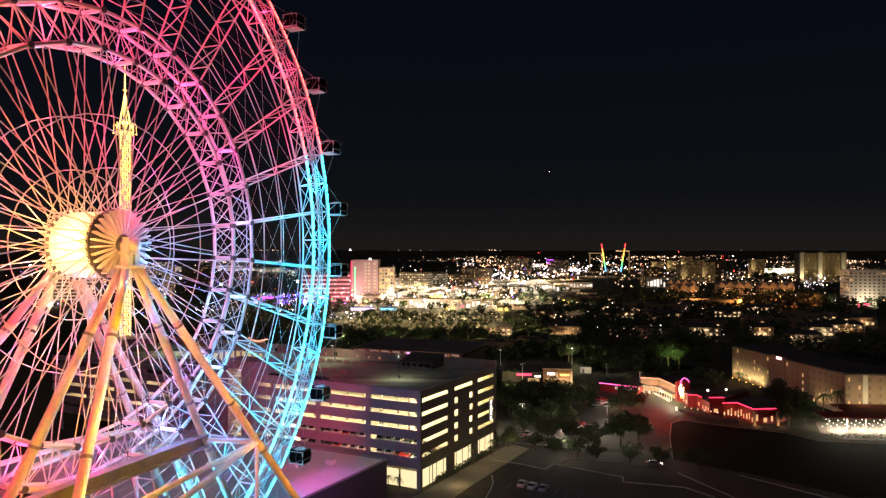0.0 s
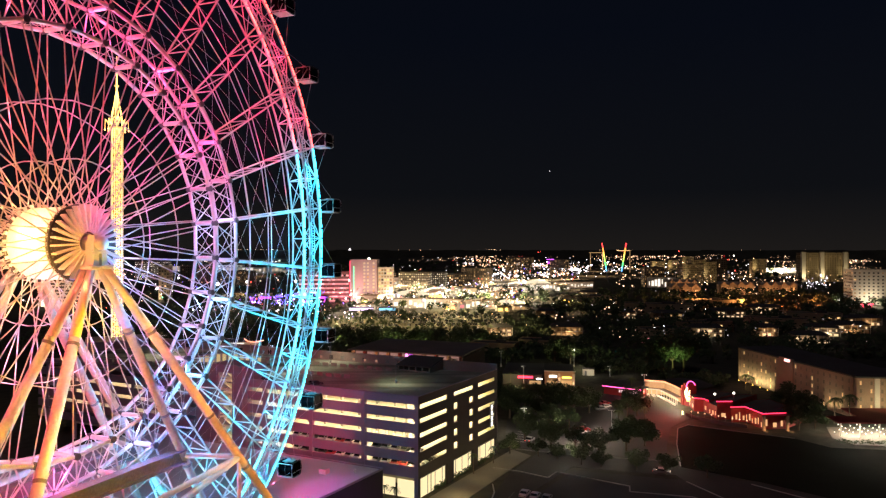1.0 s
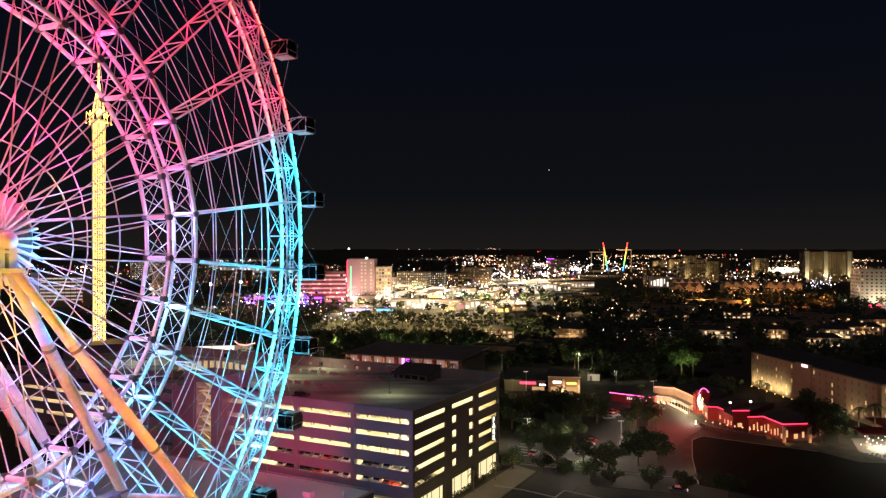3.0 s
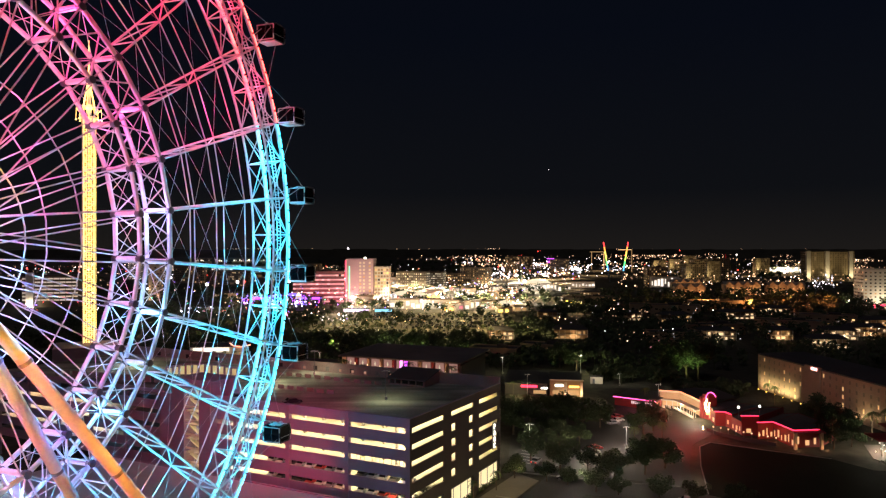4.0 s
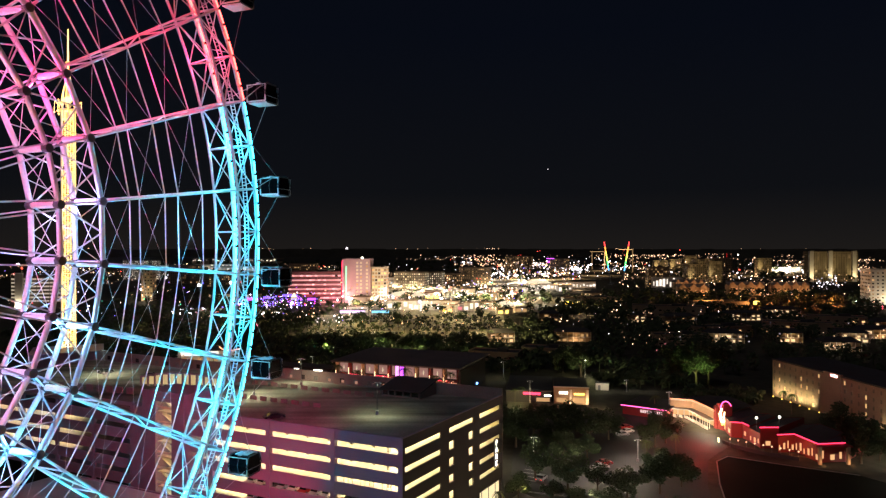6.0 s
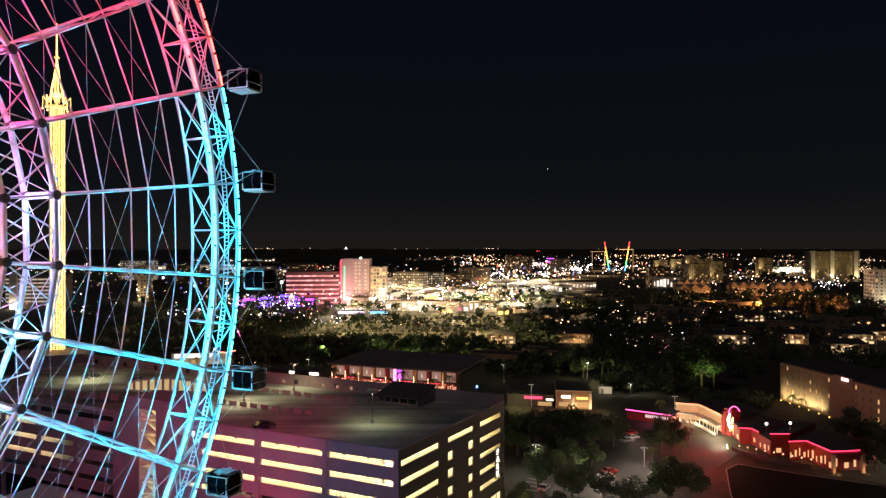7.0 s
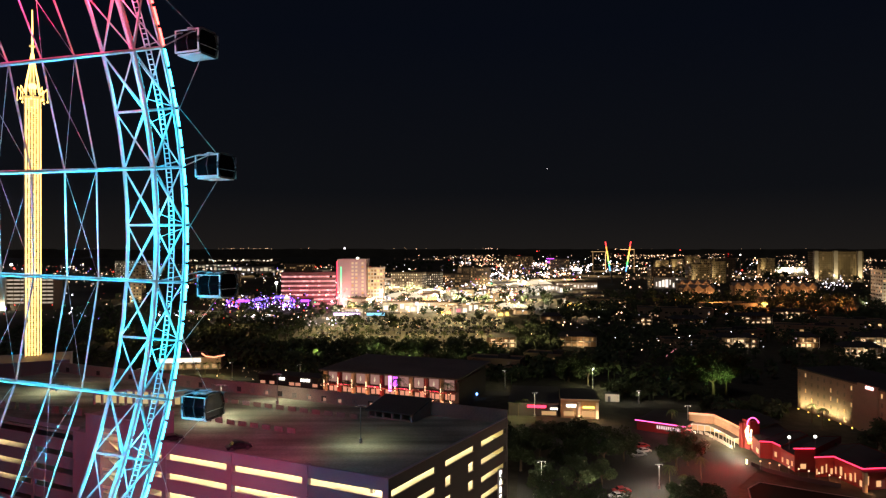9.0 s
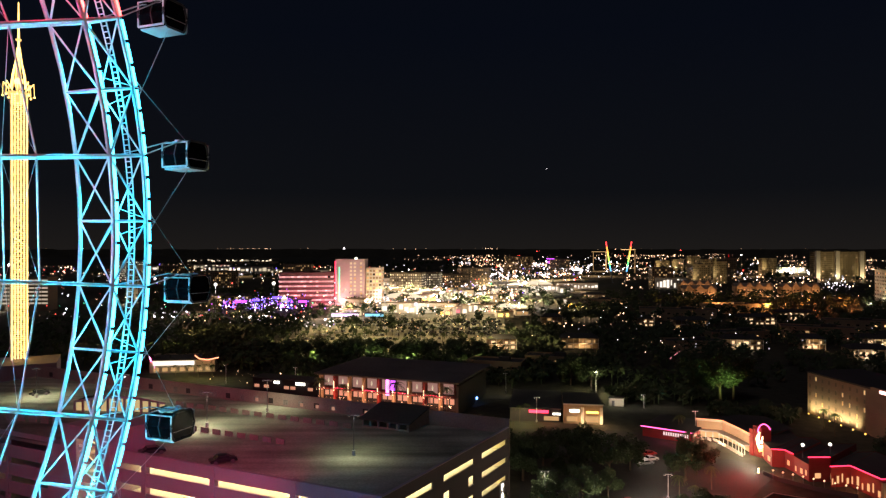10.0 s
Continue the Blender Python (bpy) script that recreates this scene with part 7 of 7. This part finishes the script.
def light_garden():
    """A fun park front crowded with blue and violet lights."""
    g = thing("light_garden", Matrix(), "fun park front crowded with blue, violet and white lights", "amusement park")
    random.seed(303)
    for x, y, w, h in ((-176, 726, 26, 9), (-150, 722, 22, 13), (-128, 718, 16, 10), (-198, 730, 18, 7)):
        part("hall", Shape().box(x, y + 7, 0, w, 12, h), PAINTED_DARK, g)
        part("hall_roof", Shape().box(x, y + 7, h, w + 1, 13, 0.5), ROOFING, g)
    for mat, n, r0 in ((BULB_BLUE, 150, 0.55), (NEON_PURPLE, 70, 0.6), (BULB_WHITE, 60, 0.5), (BULB_RED, 24, 0.45)):
        s = Shape()
        for _ in range(n):
            c = random.choice(((-178, 13), (-152, 12), (-140, 8), (-130, 12), (-196, 9), (-160, 16)))
            s.blob((random.gauss(c[0], c[1] * 0.55), 718 + random.uniform(-14, 4), 3 + abs(random.gauss(0, 5.5))), r0 * random.uniform(0.5, 1.6))
        tagged(part("light_string", s, mat, g), kind="stuff")
    for x, w, z in ((-184, 12, 10.5), (-170, 7, 12.0), (-150, 9, 14.2), (-126, 8, 10.6)):
        part("sign_panel", Shape().box(x, 717.6, z - 2.4, w, 0.4, 2.2), random.choice((NEON_BLUE, NEON_PURPLE)), g, "blue-violet lit sign panel")
    part("dome", Shape().tube((-143, 716, 9), (-143, 716, 12), 3.4, 12, 2.6).tube((-143, 716, 12), (-143, 716, 15.5), 2.6, 12, 0.2), WIN_PALE, g, "small white lit dome")


light_garden()


def banded_office(x, y):
    b = thing("banded_office", pose(x, y, 0, 0, 0, 6), "office block with white-lit floor bands", "office building")
    part("wall", Shape().box(0, 10, 0, 54, 20, 32), DIM_CONCRETE, b)
    part("core", Shape().box(-19, -0.8, 0, 7, 3, 35), STUCCO_WHITE, b, "pale uplit stair core")
    part("roof", Shape().box(0, 10, 32, 54.6, 20.6, 0.6), ROOFING, b)
    for k in range(7):
        for e in range(9):
            part("window_band", Shape().box(-24 + 6 * e, -0.1, 6.5 + 3.6 * k, 5.4, 0.2, 1.5), OFFICE_BAND, b)


OFFICE_BAND = glow("cream_office_band", (1.0, 0.80, 0.58), 0.62, vary=0.35)
banded_office(-396, 722)
point_lamp("office_light", (-414, 716, 3), (1.0, 0.85, 0.6), 9000, 0.5)
building("slab_block", -330, 820, 12, 18, 40, 10, TOWER_STONE, WIN_WARM, "slim pale block in warm lamplight", 11, 4, 0.3, (0.5, 0.4), 4)
point_lamp("office_light", (-332, 800, 4), (1.0, 0.8, 0.5), 12000, 0.5)
motel(-240, 838, 60, -4, 16, WIN_BRIGHT)
point_lamp("house_light", (-240, 828, 6), (1.0, 0.55, 0.22), 6000, 0.3)
# ball radius takes in the lamp's glare, not only its housing
for x, y, z, r in ((-173, 611, 31, 1.25), (-199, 611, 29, 1.4), (-150, 704, 27, 1.5)):
    t = thing("flood_mast", pose(x, y, 0), "glaring white floodlight on a tall mast", "lamp", "flood masts")
    part("mast", Shape().tube((0, 0, 0), (0, 0, z), 0.14, 6), STEEL_DARK, t)
    part("lamp", Shape().ball((0, 0, z), r), NEON_WHITE, t)
    point_lamp("flood_light", (x, y - 3, z - 3), (1.0, 0.92, 0.85), 9000, 0.4)
for x, y in ((-186, 640), (-160, 655), (-132, 634), (-205, 690), (-118, 662), (-148, 612), (-176, 596)):
    point_lamp("bare_lamp", (x, y, 8), (1.0, 0.52, 0.24), 3200, 0.3)
for x, y in ((-74, 574), (-62, 570), (-86, 568)):
    point_lamp("bare_lamp", (x, y, 7), (1.0, 0.76, 0.30), 3200, 0.3)
# big sheds towards the horizon, with panels that glow like floodlit fronts
random.seed(304)
for x, y, w, h in ((-520, 1720, 90, 14), (-420, 1650, 70, 16), (-345, 1600, 60, 12), (-610, 1900, 110, 15), (-260, 1540, 50, 12), (-700, 1800, 80, 14)):
    b = thing("lit_shed", pose(x, y, 0), "wide store shed with self-glowing white front panels", "building", "lit sheds")
    part("wall", Shape().box(0, 10, 0, w, 20, h), STUCCO_WHITE, b)
    part("roof", Shape().box(0, 10, h, w + 1, 21, 0.6), ROOFING, b)
    for k in range(int(w / 10)):
        part("glow_panel", Shape().box(-w / 2 + 10 * k + 5, -0.2, h * 0.35, random.uniform(3, 9.5), 0.3, h * random.uniform(0.25, 0.55)), random.choice((WIN_PALE, SOFT_WHITE_GLOW)), b)


def lit_canopy(x, w, mat, label):
    c = thing("lit_canopy", pose(x, 640, 0), label, "canopy")
    part("fascia", Shape().box(0, -4, 3.4, w, 0.4, 2.2), mat, c)
    part("canopy_roof", Shape().box(0, 0, 5.6, w + 1, 8.6, 0.4), ROOFING, c)
    for e in (-0.45, -0.15, 0.15, 0.45):
        part("canopy_post", Shape().box(w * e, -3, 0, 0.5, 0.5, 5.6), STUCCO_WHITE, c)


LAVENDER = glow("lavender_white_fascia", (0.85, 0.62, 1.0), 2.2)
TEAL_FASCIA = glow("teal_blue_fascia", (0.25, 0.62, 0.85), 1.6)
lit_canopy(-75, 22, LAVENDER, "low canopy with a lavender-white lit fascia")
lit_canopy(-51, 15, TEAL_FASCIA, "low canopy with a teal-blue lit fascia")


def lit_kiosk():
    k = thing("lit_kiosk", pose(69.5, 332, 0, 0, 0, -12), "small white service shed under a lamp", "shed")
    part("wall", Shape().box(0, 1.6, 0, 5.4, 3.2, 3.0), STUCCO_WHITE, k)
    part("roof", Shape().box(0, 1.6, 3.0, 6.0, 3.8, 0.3), ROOFING, k)
    part("door", Shape().box(-1.2, -0.04, 0, 1.0, 0.1, 2.1), STEEL_DARK, k)


lit_kiosk()
point_lamp("shed_light", (69.3, 328.6, 2.8), (1.0, 0.88, 0.66), 420, 0.2)
lamp_pole(79.0, 329, 0, 5.0, 700, (1.0, 0.9, 0.75), 1)
# halls added so that their glowing panels give the broad floodlit patches
for x, y, w in ((815, 1684, 44), (856, 1690, 34), (350, 1090, 46)):
    b = thing("exhibition_hall", pose(x, y, 0), "wide hall with self-glowing panels for a floodlit glare", "building")
    part("wall", Shape().box(0, 10, 0, w, 20, 13), STUCCO_WHITE, b)
    part("roof", Shape().box(0, 10, 13, w + 1, 21, 0.6), ROOFING, b)
    for k in range(int(w / 5)):
        part("glow_panel", Shape().box(-w / 2 + 5 * k + 2.5, -0.2, random.uniform(1, 4), random.uniform(2, 4.8), 0.3, random.uniform(4, 9)), random.choice((SOFT_WHITE_GLOW, SOFT_WHITE_GLOW, NEON_WHITE)), b)
single("sloping_light_rail", Shape().tube((126.5, 440, 0.4), (132, 440, 4.6), 0.22, 6), NEON_ROSE, "slanting rose-lit handrail of a footbridge", "rail")


# ---- thousands of small lights ----


def city_lights(name, n, mat, zones, size, seed, label, round_ones=False):
    random.seed(seed)
    s = Shape()
    for _ in range(n):
        x0, x1, d0, d1, h = random.choice(zones)
        # even spread in angle of dip rather than in metres
        d = 1 / random.uniform(1 / d1, 1 / d0)
        x = random.uniform(x0, x1) * d
        z = random.uniform(3, h)
        (s.ball if round_ones else s.blob)((x, d, z), size * d / 1000 * random.uniform(0.55, 1.5) * (1.6 if random.random() < 0.06 else 1))
    return single(name, s, mat, label, "lights", kind="stuff")


def light_clusters(name, n, mat, zones, size, seed, label, per=(5, 18), spread=0.012):
    """Lights gathered in rows and knots, as along streets and round lots."""
    random.seed(seed)
    s = Shape()
    for _ in range(n):
        a0, a1, d0, d1, h = random.choice(zones)
        d, a = 1 / random.uniform(1 / d1, 1 / d0), random.uniform(a0, a1)
        q, deep, z = size * random.uniform(0.6, 1.5), random.uniform(0.0, 0.05), random.uniform(3, h)
        for _ in range(random.randint(*per)):
            e = d * (1 + random.gauss(0, deep))
            s.blob(((a + random.gauss(0, spread)) * e, e, max(2.0, z + random.gauss(0, 2))), q * e / 1000 * random.uniform(0.7, 1.25))
    return single(name, s, mat, label, "lights", kind="stuff")


BAND = [(-0.04, 0.62, 1200, 4300, 14), (-0.62, -0.04, 1200, 2200, 14)]
CORE = [(-0.15, 0.12, 700, 1500, 14), (-0.15, 0.12, 640, 1200, 10), (0.06, 0.20, 1150, 2200, 20)]
LEFT = [(-0.62, -0.12, 950, 2000, 14), (-0.62, -0.12, 1300, 2300, 14), (-0.62, -0.13, 560, 1000, 10), (-0.30, -0.14, 570, 740, 8)]
RIGHT_SIDE = [(0.26, 0.62, 900, 2400, 14)]
SUBURB = [(0.12, 0.62, 420, 760, 9), (0.12, 0.62, 420, 760, 9), (0.30, 0.62, 760, 1600, 12)]
city_lights("street_lights", 210, BULB_WARM, BAND, 0.6, 51, "countless warm street lights across the far city")
city_lights("street_lights", 140, BULB_WHITE, BAND, 0.5, 52, "countless white street lights across the far city")
city_lights("street_lights", 150, BULB_WHITE, CORE, 0.9, 53, "dense white lights of the amusement district")
city_lights("street_lights", 260, BULB_WARM, CORE, 0.9, 54, "dense warm lights of the amusement district")
city_lights("street_lights", 80, BULB_WARM, LEFT, 0.7, 55, "warm street lights beyond the garage")
city_lights("street_lights", 50, BULB_WHITE, LEFT, 0.7, 56, "white street lights beyond the garage")
city_lights("street_lights", 120, BULB_WARM, SUBURB, 0.50, 57, "scattered warm house lights in the wooded suburb")
city_lights("street_lights", 80, BULB_WHITE, SUBURB, 0.50, 58, "scattered white house lights in the wooded suburb")
light_clusters("street_lights", 30, BULB_WHITE, CORE, 1.0, 71, "knots of white lights round the attractions")
light_clusters("street_lights", 44, BULB_WARM, CORE, 0.9, 72, "knots of warm lights round the attractions")
light_clusters("street_lights", 26, BULB_WARM, LEFT, 0.75, 73, "rows of warm lights along far streets", spread=0.018)
light_clusters("street_lights", 14, BULB_WHITE, LEFT, 0.9, 74, "rows of white lights round far lots")
light_clusters("street_lights", 36, BULB_WARM, RIGHT_SIDE, 0.8, 75, "rows of warm lights among the towers", spread=0.016)
light_clusters("street_lights", 19, BULB_WHITE, RIGHT_SIDE, 0.9, 76, "rows of white lights among the towers")
light_clusters("street_lights", 30, BULB_WARM, SUBURB, 0.7, 77, "rows of warm house lights among trees", (3, 9), 0.008)
light_clusters("street_lights", 26, BULB_WARM, [(-0.04, 0.62, 1900, 4300, 18)], 0.65, 78, "rows of far warm lights near the horizon", (6, 24), 0.025)
light_clusters("floodlights", 5, BULB_WHITE, [(0.48, 0.54, 1300, 1700, 14), (0.1, 0.2, 1000, 1500, 16)], 1.4, 79, "white floodlights over a sports ground", (5, 9))
light_clusters("street_lights", 30, BULB_WARM, [(0.02, 0.27, 1250, 2600, 40)], 0.6, 80, "rows of warm lights over the far hotels", (4, 12), 0.01)
light_clusters("street_lights", 16, BULB_WHITE, [(0.02, 0.27, 1250, 2400, 34)], 0.7, 81, "knots of white lights over the far hotels", (3, 9), 0.008)
light_clusters("street_lights", 14, BULB_WARM, [(0.27, 0.6, 1500, 3200, 40)], 0.6, 82, "rows of warm lights between the towers", (4, 14), 0.012)
light_clusters("red_lights", 8, BULB_RED, [(0.05, 0.5, 1600, 3000, 55)], 0.6, 83, "red beacons over the far roofs", (1, 3), 0.006)
city_lights("floodlights", 40, BULB_WHITE, CORE, 1.25, 63, "large white floodlights of the amusement district", True)
city_lights("floodlights", 20, BULB_WHITE, LEFT, 1.2, 64, "large white floodlights beyond the garage", True)
city_lights("red_lights", 110, BULB_RED, BAND + LEFT + CORE, 0.7, 59, "scattered red signs and beacons")
city_lights("blue_lights", 50, BULB_BLUE, LEFT + CORE, 0.8, 60, "scattered blue and violet signs")
city_lights("green_lights", 20, BULB_GREEN, LEFT + CORE, 0.6, 61, "scattered green signals")
random.seed(62)
s = Shape()
for k in range(60):
    x = random.choice((random.uniform(0.01, 0.09), random.uniform(-0.33, -0.24), random.uniform(-0.6, 0.6)))
    s.blob((x * 4300, 4300, 50 + random.uniform(0, 5)), random.uniform(1.2, 2.4))
single("horizon_lights", s, BULB_WARM, "a thin row of far lights along the horizon", "lights", kind="stuff")
single("star", Shape().blob((670, 4300, 548), 2.4), BULB_WHITE, "one bright point of light in the night sky", "star", kind="stuff")
single("lit_monument", Shape().tube((-585, 4300, 50), (-585, 4300, 64), 9, 6, 0.5), BULB_WHITE, "tiny white-lit spire on the horizon", "monument")
single("beacon_light", Shape().ball((17, 339, 1.6), 0.55), BULB_BLUE_BRIGHT, "bright blue flashing beacon on the street", "beacon")
